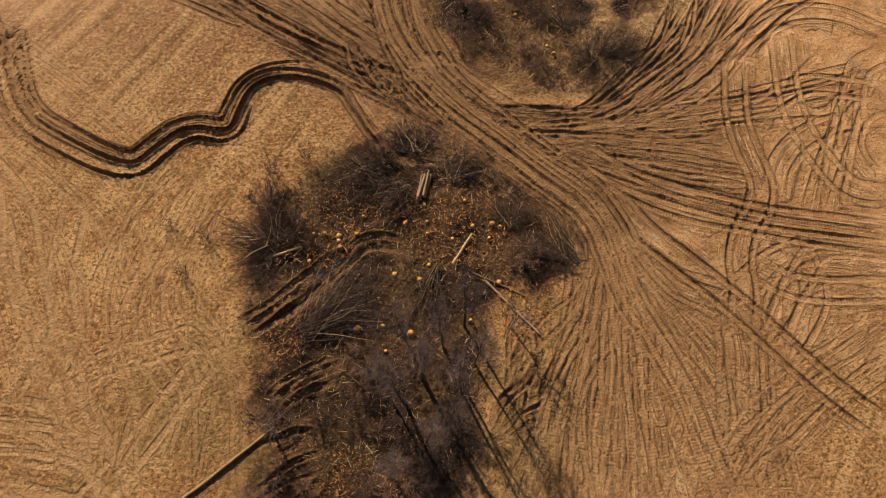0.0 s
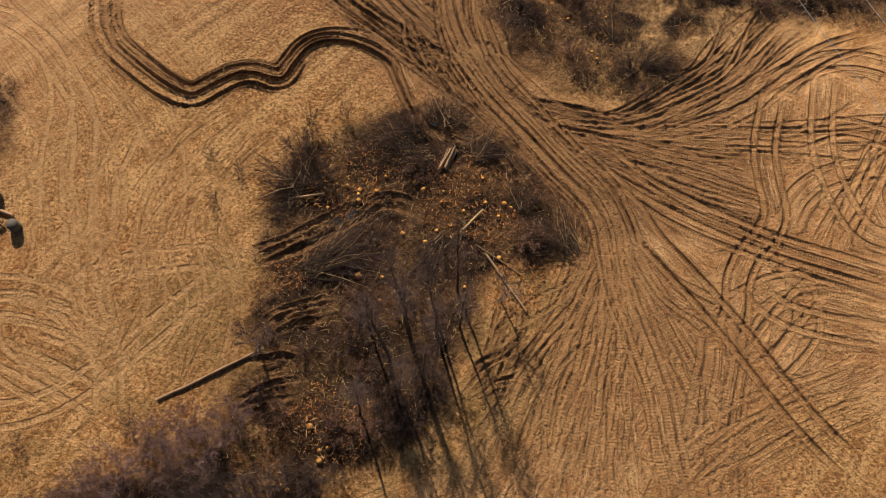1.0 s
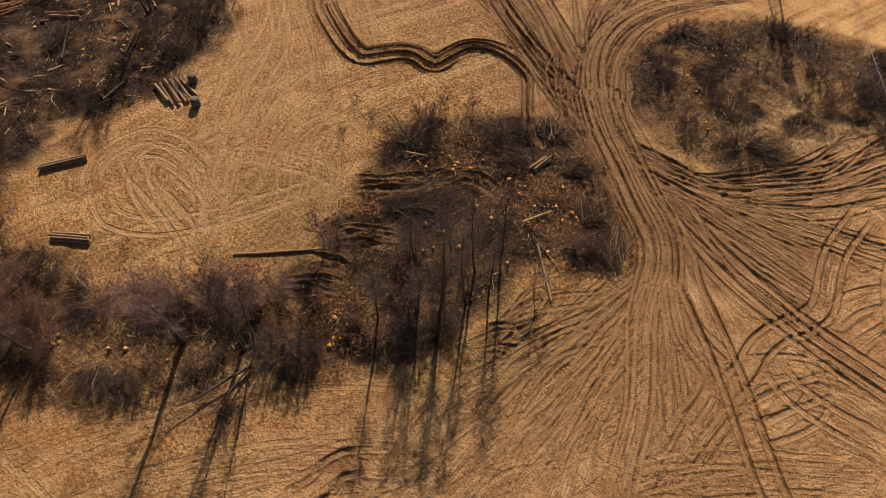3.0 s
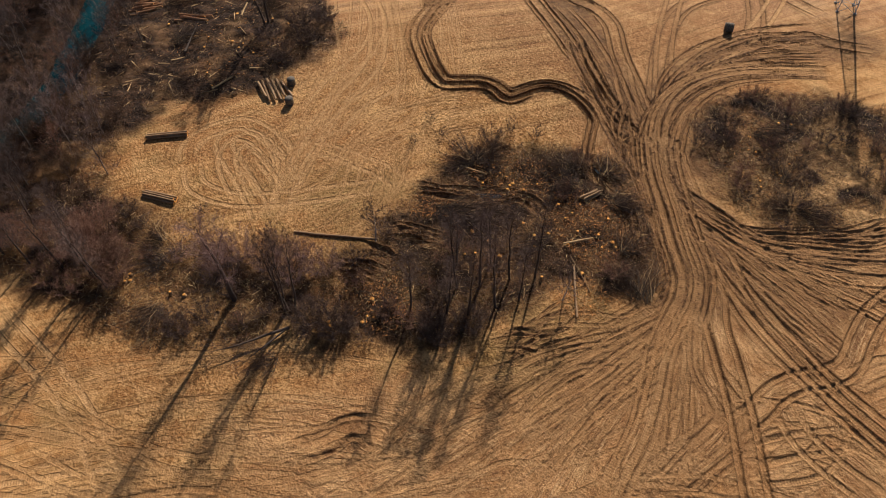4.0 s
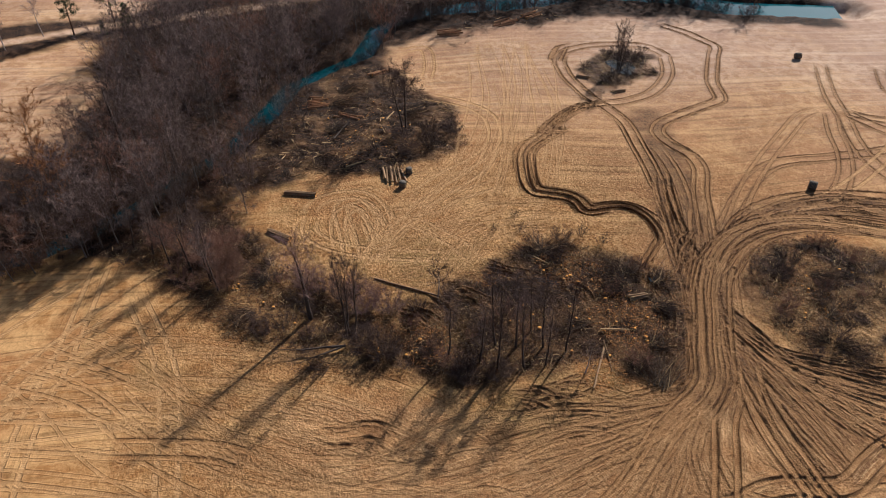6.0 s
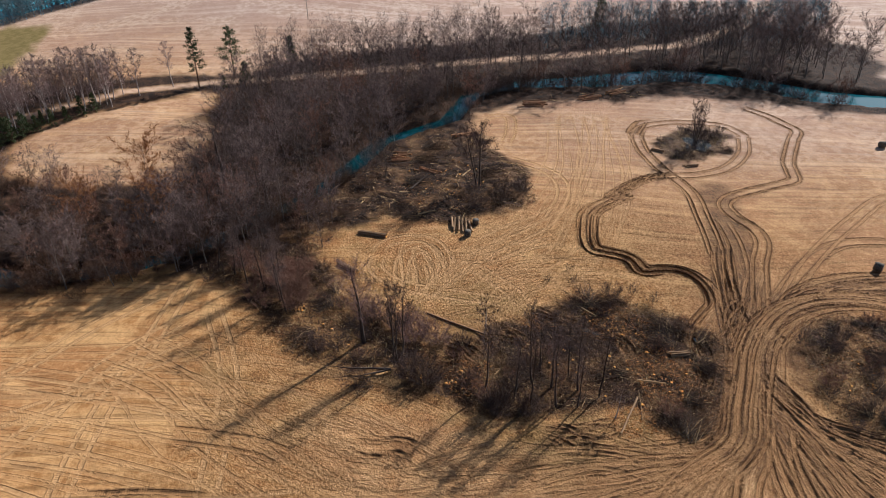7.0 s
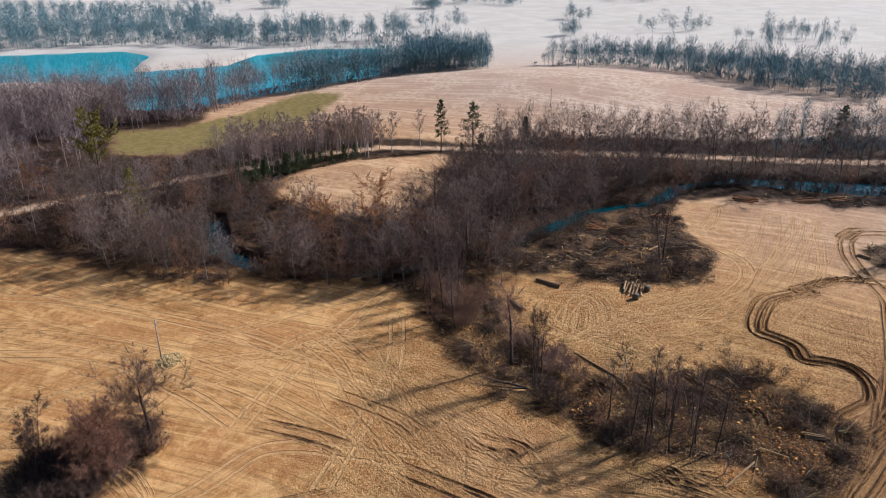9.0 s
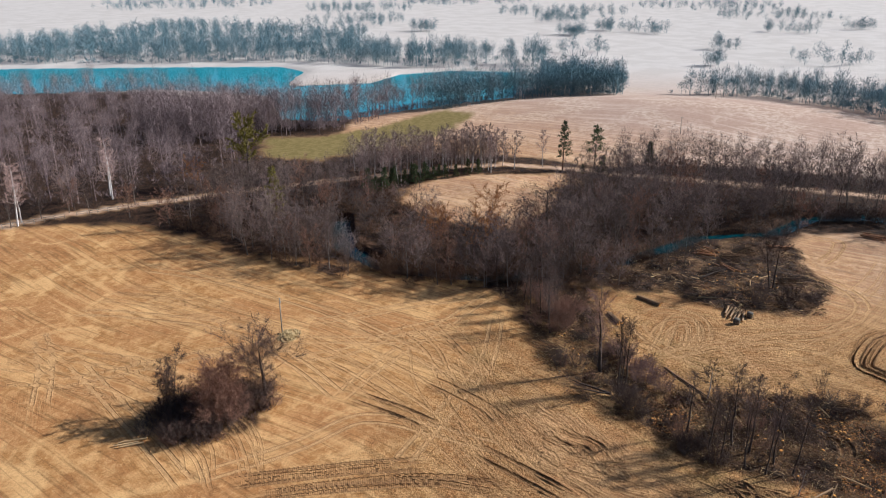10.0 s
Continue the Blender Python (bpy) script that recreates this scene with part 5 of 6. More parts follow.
plant(make_shrub(205, "dark rounded thicket bush at a wet hollow", h=3.2, wide=2.3, stems=52, twigs=76, twig_w=0.018), [(-50.9, 31.0), (-48.6, 25.5), (-52.5, 27.5), (-48, 21), (9.5, -60), (13, -59), (6, -61.5), (4, -57), (11.5, -62.5), (8, -58), (14.5, -62), (7, -64), (2, -55), (10.5, -56), (12.5, -65.5), (5, -54), (15.2, -60), (9, -66), (13, -57), (7.5, -55.5), (4, -60), (1, -57.5), (-53, 22), (-7, -1), (2, 9), (1, 5.5), (-9, -2.5)], rng, 0.75, 1.1)
plant(make_shrub(206, "thin bare sapling lying in the grass", h=1.7, wide=1.1, stems=16, twigs=16), [(-22.0, 22.6), (-23.9, 27.3), (-20.5, 26), (-15.3, 33), (-12.1, 34.3), (-26, -9), (-30, -2.5), (-33, -9), (-22, 1)], rng, 0.8, 1.2)
plant(make_shrub(207, "bare bush growing in the pond copse", h=2.2, wide=1.8, stems=36, twigs=22), scatter(POND_ISLE, 13, rng, 1.8), rng, 0.7, 1.1)

# ---- the wood along the stream ----
WOOD_A = [(-49.8, -151), (-57.3, -137.9), (-59.5, -120.2), (-57, -104.7), (-48.7, -85.3), (-42.5, -70.3), (-41.4, -59.8), (-43.3, -48.4), (-44.1, -36.8), (-46, -28),
          (-56, -24), (-64, -30), (-80, -40), (-92, -58), (-100, -72), (-96, -100), (-84, -118), (-66, -145)]
WOOD_B = [(-56, -24), (-64, -30), (-80, -40), (-86, -31), (-104, -22), (-120, -18), (-128, -10), (-126, 30), (-112, 46), (-96, 26), (-84, 6), (-66, -10)]
WOOD_C = [(-114, 50), (-126, 30), (-126, 80), (-122, 112), (-112, 140), (-70, 140), (-84, 126), (-102, 108), (-110, 88)]
MID = dict(limbs=15, subs=7, twigs=26, twig_w=0.028, trunk_r=0.009, short=0.66, bark=WOOD_BARK)
kinds = [make_tree(301 + i, lab, h=hh, twig=WOOD_TWIG if tw is TWIG else tw, spread=sp, low=lo, **MID) for i, (lab, hh, tw, sp, lo) in enumerate((
    ("bare grey-brown woodland tree with a rounded crown", 10.5, TWIG, 0.42, 0.14), ("bare woodland alder with a narrow crown", 11.5, TWIG, 0.34, 0.16),
    ("bare reddish woodland tree with dense twigs", 9.5, TWIG_RED, 0.36, 0.14), ("spreading bare woodland tree with many fine twigs", 9.5, TWIG, 0.5, 0.1),
    ("tall bare woodland tree with a thin trunk", 12.5, TWIG, 0.32, 0.2)))]
VERGE = [(-45, -165), (-57.3, -137), (-60, -116), (-66, -110), (-92, -116), (-62, -147)]
LOW_STAND = [(-100, -18), (-70, -24), (-54, -40), (-52, -62), (-66, -80), (-104, -72)]
spots = scatter(WOOD_A, 125, rng, 2.6, avoid=(VERGE,), keep=off_stream) + scatter(WOOD_B, 95, rng, 3.0, avoid=(CLEARING,), keep=off_stream)
spots += scatter(VERGE, 6, rng, 5)
spots += [q for q in ((x + 6.5 + rng.normal(0, 1.6), y + rng.normal(0, 2)) for x, y in spline(STREAM[1:7], 3.4)) if off_stream(*q, 4.2)]
bank_line = spline(STREAM[7:20], 2.6)
spots += [q for q in ((x + rng.normal(0, 3.6), y + rng.normal(0, 3.6)) for x, y in bank_line) if off_stream(*q, 2.4)]
river_side = scatter(WOOD_C, 70, rng, 3.2, keep=lambda x, y: off_stream(x, y, 5) and float(line_distance(np.array([x]), np.array([y]), HAUL_ROAD)[0]) > 3.5)
tall = [q for q in spots if not inside(*q, LOW_STAND)]
short = [q for q in spots if inside(*q, LOW_STAND)]
for k, t in enumerate(kinds):
    plant(t, tall[k::5], rng, 0.75, 1.1)
for k, i in enumerate((0, 2, 3)):
    for x, y in short[k::3]:
        s = rng.uniform(0.42, 0.7)
        copy_thing(kinds[i], pose(x, y, ground_z(x, y), 0, 0, rng.uniform(0, 360))).scale = (s, s, s)
for k, (x, y) in enumerate(river_side):
    s = rng.uniform(1.0, 1.35)
    copy_thing(kinds[1 if k % 3 else 4], pose(x, y, ground_z(x, y), 0, 0, rng.uniform(0, 360))).scale = (s * 0.85, s * 0.85, s)
rust = make_tree(320, "bare tree with rusty orange twigs", h=10.5, spread=0.42, low=0.15, twig=TWIG_RUST, **(MID | dict(twig_w=0.06)))
plant(rust, [(-95, -126), (-66, -45), (-75, -35), (-58, -33)], rng, 0.6, 1.05)
UNDER = [merged(grow_shrub(321 + i, h=2.8, wide=2.0, stems=30, twigs=18, twig_w=0.036)) for i in range(3)]
under = [q for q in ((x + rng.normal(0, 3.2), y + rng.normal(0, 3.2)) for x, y in spline(STREAM[6:], 1.6)) if off_stream(*q, 2.2)]
under += scatter(WOOD_A, 110, rng, 2.4, avoid=(VERGE,), keep=off_stream) + scatter(WOOD_B, 70, rng, 2.6, avoid=(CLEARING,), keep=off_stream)
low_bank = [(x + 2.6 + rng.normal(0, 1.0), y - 2.2 + rng.normal(0, 1.0)) for x, y in spline(STREAM[8:13], 1.5)]
tagged(joined("bank_thicket", UNDER, [q for q in low_bank if off_stream(*q, 1.9) and rng.random() < 0.75], rng, TWIG, 0.9, 1.5), "low dark thicket on the felled stream bank", "thicket", kind="stuff")
shade = [(x + 5.2 + rng.normal(0, 0.9), y - 1.0 + rng.normal(0, 1.2)) for x, y in spline(STREAM[1:8], 1.15)]
tagged(joined("bank_thicket", UNDER, [q for q in shade if off_stream(*q, 3.2) and rng.random() < 0.8], rng, TWIG, 0.7, 2.0), "dark leafless thicket between field and river", "thicket", kind="stuff")
hedge = [(x + 2.8 + rng.normal(0, 0.9), y - 1.0 + rng.normal(0, 0.9)) for x, y in spline(STREAM[11:20], 1.1)]
tagged(joined("bank_thicket", UNDER, [q for q in hedge if off_stream(*q, 1.9)], rng, UNDER_TWIG, 1.0, 1.7), "tall leafless thicket hiding the stream from the field", "thicket", kind="stuff")
tagged(joined("undergrowth", UNDER, under, rng, UNDER_TWIG, 0.6, 1.35), "brown leafless undergrowth along stream and woodland edge", "undergrowth", kind="stuff")
plant(make_shrub(209, "leafless bank thicket between stream and mown field", twig=UNDER_TWIG, h=2.8, wide=1.8, stems=34, twigs=50, twig_w=0.018), scatter(BANK, 26, rng, 1.7, keep=off_stream), rng, 0.5, 1.1)
for x, y in ((-43, -24), (-40, -21.8), (-37, -20.2), (-45, -28), (-33.5, -17.8), (-30.4, -16), (-41, -17.6), (-46, -21), (-36, -15.4), (-28, -15.6)):
    s = rng.uniform(0.72, 1.0)
    copy_thing(slim2, pose(x, y, ground_z(x, y), rng.normal(0, 3), rng.normal(0, 3), rng.uniform(0, 360))).scale = (s * 1.25, s * 1.25, s)
for k, (x, y) in enumerate(scatter(BANK, 16, rng, 2.4, keep=off_stream) + [(-66, 5), (-69, 7), (-74, 9.5), (-72, 2), (-79, 14), (-58, -8)]):
    s = rng.uniform(0.55, 0.95)
    copy_thing(kinds[k % 5], pose(x, y, ground_z(x, y), 0, 0, rng.uniform(0, 360))).scale = (s * 0.8, s * 0.8, s)
birch = make_tree(322, "birch with a white trunk and fine bare twigs", h=14.5, bark=BIRCH, spread=0.13, low=0.35, lean=0.015, category="birch tree", group="birches", name="birch_tree", limbs=16, subs=6, twigs=22, twig_w=0.034, trunk_r=0.008, short=0.8, twig=BIRCH_FINE)
row = [(-129, -85), (-127, -79), (-125.2, -74.4), (-126, -69), (-127.7, -64.1), (-124, -58), (-130.5, -52.1), (-128, -47), (-133, -42), (-131, -38), (-121, -63), (-119, -68), (-122, -80), (-118, -74)]
row += [(-112, -72), (-114, -80), (-120, -86), (-132, -60), (-134, -54), (-136, -48), (-125, -50), (-124, -44), (-116, -62), (-110, -78), (-128, -56), (-137, -30)]
plant(make_tree(323, "tall white-stemmed birch beside the farm road", h=17, bark=BIRCH_WHITE, twig=BIRCH_TWIG, spread=0.16, low=0.3, lean=0.02, category="birch tree", group="roadside birches", name="birch_tree", limbs=16, subs=6, twigs=22, twig_w=0.04, trunk_r=0.011), [(-52.6, -148.4), (-80, -143), (-55.5, -150), (-77, -140)], rng, 0.85, 1.05)
BIRCH_BELT = [(-96, -74), (-105, -69), (-115, -62), (-123, -50), (-128.5, -41), (-134, -44), (-133, -56), (-127, -66), (-116, -76), (-104, -82)]
row += scatter(BIRCH_BELT, 46, rng, 1.7)
plant(birch, [*row], rng, 0.7, 1.0)

# ---- pines ----
plant(make_conifer(401, 15.2, "tall dark green pine with a bare lower trunk", low=0.3, wide=0.16), [(-134, -23.6), (-137, 93)], rng, 1, 1)
plant(make_conifer(402, 13.5, "wide-crowned dark pine at the hill foot", low=0.35, wide=0.26, ragged=0.6), [(-139, -14.2)], rng, 1, 1)
plant(make_conifer(403, 7.5, "young dark green spruce below birches", low=0.05, wide=0.26, count=34, name="spruce_tree"),
      [(-98.5, -72.5), (-102, -70.5), (-105.5, -68.6), (-108, -66), (-109.8, -63.4), (-112, -61.4), (-113.6, -59), (-115.4, -56), (-117.2, -53.2), (-119.8, -50.2), (-122, -47.6), (-111.5, -65), (-107.4, -70.2), (-114.8, -61.2), (-131, -17.4), (-134, -12), (-138, -4), (-101, -75), (-109, -69.5), (-117.5, -58.5), (-104, -73.5)], rng, 0.45, 0.95)
plant(make_conifer(404, 14.0, "yellow-green pine at the field edge", needle=NEEDLE_YELLOW, low=0.15, wide=0.2), [(-68.5, -86.5)], rng, 1, 1)
plant(make_tree(405, "tree full of yellow-green mistletoe and ivy", h=19, twig=NEEDLE_YELLOW, spread=0.26, low=0.4, limbs=16, subs=7, twigs=36, twig_w=0.2, short=0.6), [(-97, -109)], rng, 1, 1)
plant(make_conifer(406, 8.0, "small pine beside the hill field", low=0.2, wide=0.2), [(-146, 2.0)], rng, 1, 1)

# ---- far woods, each stretch one mass ----
def far_tree(seed, h, wide, count, w, ln, low=0.2):
    """A bare tree seen from afar: trunk, a few limbs and a loose cloud of twigs."""
    g = np.random.default_rng(seed)
    s = Shape()
    s.spikes(np.array([0, 0, -0.5]), np.array([g.normal(0, 0.3), g.normal(0, 0.3), h * 0.95]), h * 0.02)
    a = g.uniform(0, 6.283, 7)
    z = h * g.uniform(low, 0.7, 7)
    b = np.c_[a * 0, a * 0, z]
    s.spikes(b, b + np.c_[np.cos(a) * wide * 0.8, np.sin(a) * wide * 0.8, h * g.uniform(0.15, 0.3, 7)], h * 0.009)
    hub = unit(g.normal(size=(9, 3))) * g.uniform(0.3, 0.75, (9, 1))
    p = hub[g.integers(9, size=count)] + g.normal(0, 0.27, (count, 3))
    p = p / np.maximum(1, np.linalg.norm(p, axis=1, keepdims=True))
    half = (1 - low) * 0.5
    c = np.c_[p[:, :2] * wide * (1 - 0.25 * p[:, 2:]), (low + half + p[:, 2] * half) * h]
    d = unit(p * 0.5 + np.array([0, 0, 0.5]) + g.normal(0, 0.55, (count, 3)))
    s.slivers(c, c + d * ln * g.uniform(0.6, 1.4, (count, 1)), w, g)
    return s.arrays()


VERY_FAR = [far_tree(530, 13, 4.2, 170, 0.2, 1.8, 0.05), far_tree(531, 11, 4.0, 170, 0.2, 1.8, 0.05)]
FAR = [far_tree(550 + i, hh, ww, 300, 0.062, 1.25, 0.18) for i, (hh, ww) in enumerate(((13, 3.0), (12, 3.4), (14, 2.6), (10.5, 3.4)))]
LOWB = [merged(grow_shrub(510 + i, h=4.0, wide=2.8, stems=9, twigs=10, twig_w=0.22)) for i in range(2)]
SHORE = [far_tree(540 + i, hh, ww, 260, 0.125, 1.5, 0.08) for i, (hh, ww) in enumerate(((13, 3.4), (11.5, 3.6), (14, 3.0)))]


OPEN_GAP = [(-95, -90), (-135, -85), (-160, -103), (-152, -136), (-122, -124), (-97, -108)]


def far_wood(label, pts, count, material, apart=4.0, lo=0.8, hi=1.15, bushes=0, avoid=()):
    sp = scatter(pts, count, rng, apart, avoid)
    tagged(joined("far_woods", VERY_FAR if pts[0][0] < -400 else SHORE if pts[0][0] < -200 else FAR, sp, rng, material, lo, hi), label, "woods", kind="stuff")
    if bushes:
        tagged(joined("far_thicket", LOWB, scatter(pts, bushes, rng, 2.0, avoid), rng, material, 0.6, 1.2), "low bare undergrowth below the woods", "thicket", kind="stuff")


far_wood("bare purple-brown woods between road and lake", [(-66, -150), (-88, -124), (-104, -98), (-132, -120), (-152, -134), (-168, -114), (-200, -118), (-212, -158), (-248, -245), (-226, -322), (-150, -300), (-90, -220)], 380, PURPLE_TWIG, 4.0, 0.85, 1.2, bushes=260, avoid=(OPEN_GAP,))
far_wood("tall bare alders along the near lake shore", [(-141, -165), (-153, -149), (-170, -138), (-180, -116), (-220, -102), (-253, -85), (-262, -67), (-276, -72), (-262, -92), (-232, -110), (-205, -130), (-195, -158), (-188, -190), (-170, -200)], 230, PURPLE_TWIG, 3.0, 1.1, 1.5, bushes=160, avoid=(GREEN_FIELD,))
far_wood("bare trees on the lake shore below the hill", [(-222, -92), (-240, -90), (-268, -58), (-292, -46), (-330, -55), (-300, -10), (-275, -8), (-262, -48)], 230, HAZE_TWIG, 3.0, 0.9, 1.3, bushes=120)
far_wood("bare woods on the far lake shore", [(-318, -470), (-330, -400), (-356, -300), (-384, -222), (-372, -190), (-372, -130), (-384, -100), (-392, -62), (-425, -60), (-440, -200), (-420, -330), (-380, -480)], 520, HAZE_TWIG, 3.6, 0.9, 1.3, bushes=420)
far_wood("bare woods beyond the hill field", [(-289, 12), (-285, 38), (-281, 55), (-268, 64), (-250, 80), (-225, 98), (-205, 140), (-240, 170), (-270, 110), (-310, 50)], 260, HAZE_TWIG, 3.4, 0.7, 1.1, bushes=160)
far_wood("bare woods beside the haul road", [(-128, 70), (-152, 80), (-160, 120), (-150, 150), (-190, 195), (-170, 215), (-110, 150), (-122, 112)], 150, HAZE_TWIG, 4.0, 0.7, 1.1, bushes=90, avoid=([(-130, 60), (-122, 60), (-120, 114), (-140, 156), (-190, 204), (-194, 198), (-148, 154), (-128, 114)],))
far_wood("bare alders below the hill", [(-136, -10), (-150, 0), (-152, 50), (-140, 70), (-133, 60), (-137, 10)], 80, WOOD_TWIG, 3.4, 0.7, 1.05, bushes=60)
far_wood("bare birch wood between clearing and green field", [(-104, -88), (-126, -88), (-134, -60), (-138, -42), (-146, -40), (-147, -70), (-132, -90)], 70, WOOD_TWIG, 3.6, 0.6, 0.95, bushes=50)
far_wood("hazy woods beyond the lake", [(-420, -500), (-440, -300), (-430, -180), (-560, -260), (-640, -480)], 340, HAZE_TWIG, 5, 0.8, 1.2)
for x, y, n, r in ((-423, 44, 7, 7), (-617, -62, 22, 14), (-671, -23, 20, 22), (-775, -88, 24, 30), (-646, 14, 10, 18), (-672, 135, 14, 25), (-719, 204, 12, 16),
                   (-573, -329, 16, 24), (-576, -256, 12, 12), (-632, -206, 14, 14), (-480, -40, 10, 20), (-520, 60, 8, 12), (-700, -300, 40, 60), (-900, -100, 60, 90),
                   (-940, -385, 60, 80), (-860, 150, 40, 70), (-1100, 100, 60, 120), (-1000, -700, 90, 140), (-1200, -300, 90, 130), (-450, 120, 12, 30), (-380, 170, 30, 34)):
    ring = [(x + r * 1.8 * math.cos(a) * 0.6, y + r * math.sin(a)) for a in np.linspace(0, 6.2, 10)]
    far_wood("distant bare trees and bushes in pale fields", ring, int(n * 1.3), HAZE_TWIG, 0.8, 0.55, 1.1)


# ---- stumps, logs and brush ----
def make_log(length, r, seed, label, group, name="log", bark=LOG_BARK, cut=CUT_PALE):
    """A trunk lying along x, with two sawn faces."""
    g = np.random.default_rng(seed)
    n = 9
    k = np.linspace(0, 1, n)
    line = np.c_[(k - 0.5) * length, np.cumsum(g.normal(0, 0.012 * length / 4, n)), np.cumsum(g.normal(0, 0.008, n))]
    rad = r * (1.08 - 0.22 * k) * (1 + g.normal(0, 0.025, n))
    t = thing(name, label, "log", group)
    b = Shape()
    b.tube(line, rad, 10)
    part("bark", b.mesh("bark", bark, True), t)
    for e, s in ((0, -1), (-1, 1)):
        f = Shape()
        a = np.arange(10) * 2 * np.pi / 10
        ring = np.c_[np.full(10, line[e, 0] + s * 0.012), line[e, 1] + np.cos(a) * rad[e] * 0.97, line[e, 2] + np.sin(a) * rad[e] * 0.97]
        inner = np.c_[np.full(10, line[e, 0] - s * 0.03), line[e, 1] + np.cos(a) * rad[e], line[e, 2] + np.sin(a) * rad[e]]
        r_ = np.arange(10)
        tri = np.concatenate([np.stack([r_, (r_ + 1) % 10, np.full(10, 10)], 1), np.stack([r_, (r_ + 1) % 10, (r_ + 1) % 10 + 11], 1), np.stack([r_, (r_ + 1) % 10 + 11, r_ + 11], 1)])
        f.add(np.concatenate([ring, [[line[e, 0] + s * 0.014, line[e, 1], line[e, 2]]], inner]), tri)
        part("cut_face", f.mesh("cut_face", cut), t, "fresh sawn end")
    return t


def make_stump(r, h, seed, label):
    g = np.random.default_rng(seed)
    t = thing("tree_stump", label, "tree stump", "fresh stumps")
    b = Shape()
    b.tube([(0, 0, -0.3), (0, 0, 0.05), (0.01, 0, h * 0.5), (0.02, 0.01, h)], [r * 1.5, r * 1.3, r * 1.05, r], 12)
    part("bark", b.mesh("bark", LOG_BARK, True), t)
    f = Shape()
    a = np.arange(12) * 2 * np.pi / 12
    rr = r * (0.98 + g.normal(0, 0.03, 12))
    top = np.c_[0.02 + np.cos(a) * rr, 0.01 + np.sin(a) * rr, h + 0.012 + 0.06 * r * np.cos(a - 1)]
    low = np.c_[0.02 + np.cos(a) * r * 1.0, 0.01 + np.sin(a) * r * 1.0, np.full(12, h - 0.03)]
    q = np.arange(12)
    f.add(np.concatenate([top, [[0.02, 0.01, h + 0.02]], low]),
          np.concatenate([np.stack([q, (q + 1) % 12, np.full(12, 12)], 1), np.stack([q, q + 13, (q + 1) % 12 + 13], 1), np.stack([q, (q + 1) % 12 + 13, (q + 1) % 12], 1)]))
    part("cut_face", f.mesh("cut_face", CUT), t, "fresh orange sawn face")
    return t


stump_kinds = [make_stump(0.26, 0.28, 601, "freshly cut stump with an orange sawn face"), make_stump(0.2, 0.4, 602, "small fresh orange stump in forest litter"),
               make_stump(0.32, 0.22, 603, "wide low stump with a bright orange cut")]
stump_spots = [(-11.1, 23.9), (-9.9, 26.6), (-8.6, 26.4), (-10.9, 26.6), (-6.5, 28.3), (-3.6, 28.3), (-0.7, 27.8), (1.6, 26.0), (5.2, 27.6), (5.9, 27.3), (-0.3, 21.0), (-4.4, 17.9),
               (-4.8, 14.8), (-4.1, 15.7), (-6.6, 17.7), (-1.3, 22.2), (3.1, 18.4), (-2.0, 17.3), (-8.6, 25.9), (4.9, 26.1), (11.9, 50.0), (11.3, 47.3)]
stump_spots += [(11.9, 46.4), (-7.2, 3.7), (-5.9, 2.0), (-5.3, 2.3), (-5.7, 1.2), (-8.1, -1.3), (-27.5, -13.0), (-26.8, -13.4), (-27.1, -13.9), (-22.4, -11.1), (-21.2, -10.2),
                (-17.1, -8.7), (-50.3, 19.8), (-51.7, 18.8), (-54.1, 17.9), (-58.2, 20.6), (6.3, 53.1), (12.5, 49.7), (5.6, 54.7), (8.6, 58.8), (-7.6, -1.5)]
stump_spots += scatter([(-60, 10), (-48, 10), (-47, 20), (-52, 28), (-68, 26), (-72, 14)], 22, rng, 1.6)
stump_spots += scatter([(5, 48), (16, 46), (17, 56), (8, 60), (3, 55)], 5, rng, 1.5) + scatter([(-9, 20), (8, 22), (6, 30), (-8, 33)], 12, rng, 1.6)
for k, st in enumerate(stump_kinds):
    plant(st, stump_spots[k::3], rng, 0.5, 0.78)


def lay(ob, x, y, turn, lift=0.0, tip=0.0):
    ob.matrix_basis = pose(x, y, ground_z(x, y) + lift, 0, -tip, turn)
    return ob


def log_stack(x, y, turn, count, length, r, seed, label, group, fan=0.0, cut=CUT_PALE, bark=LOG_BARK):
    """Logs laid side by side and in layers."""
    g = np.random.default_rng(seed)
    src = make_log(length, r, seed, label, group, cut=cut, bark=bark)
    wide = max(2, int(math.ceil(count * 0.6)))
    c, s = math.cos(radians(turn)), math.sin(radians(turn))
    for k in range(count):
        layer, i = (0, k) if k < wide else (1, k - wide)
        off = (i - (wide - 1 - layer) / 2) * r * (2.1 + 5 * fan)
        slide = g.normal(0, 0.15 + fan)
        a = turn + g.normal(0, 1 + 14 * fan)
        ob = src if k == 0 else copy_thing(src, Matrix())
        lay(ob, x - s * off + c * slide, y + c * off + s * slide, a, r * (0.9 + 1.65 * layer), g.normal(0, 1))


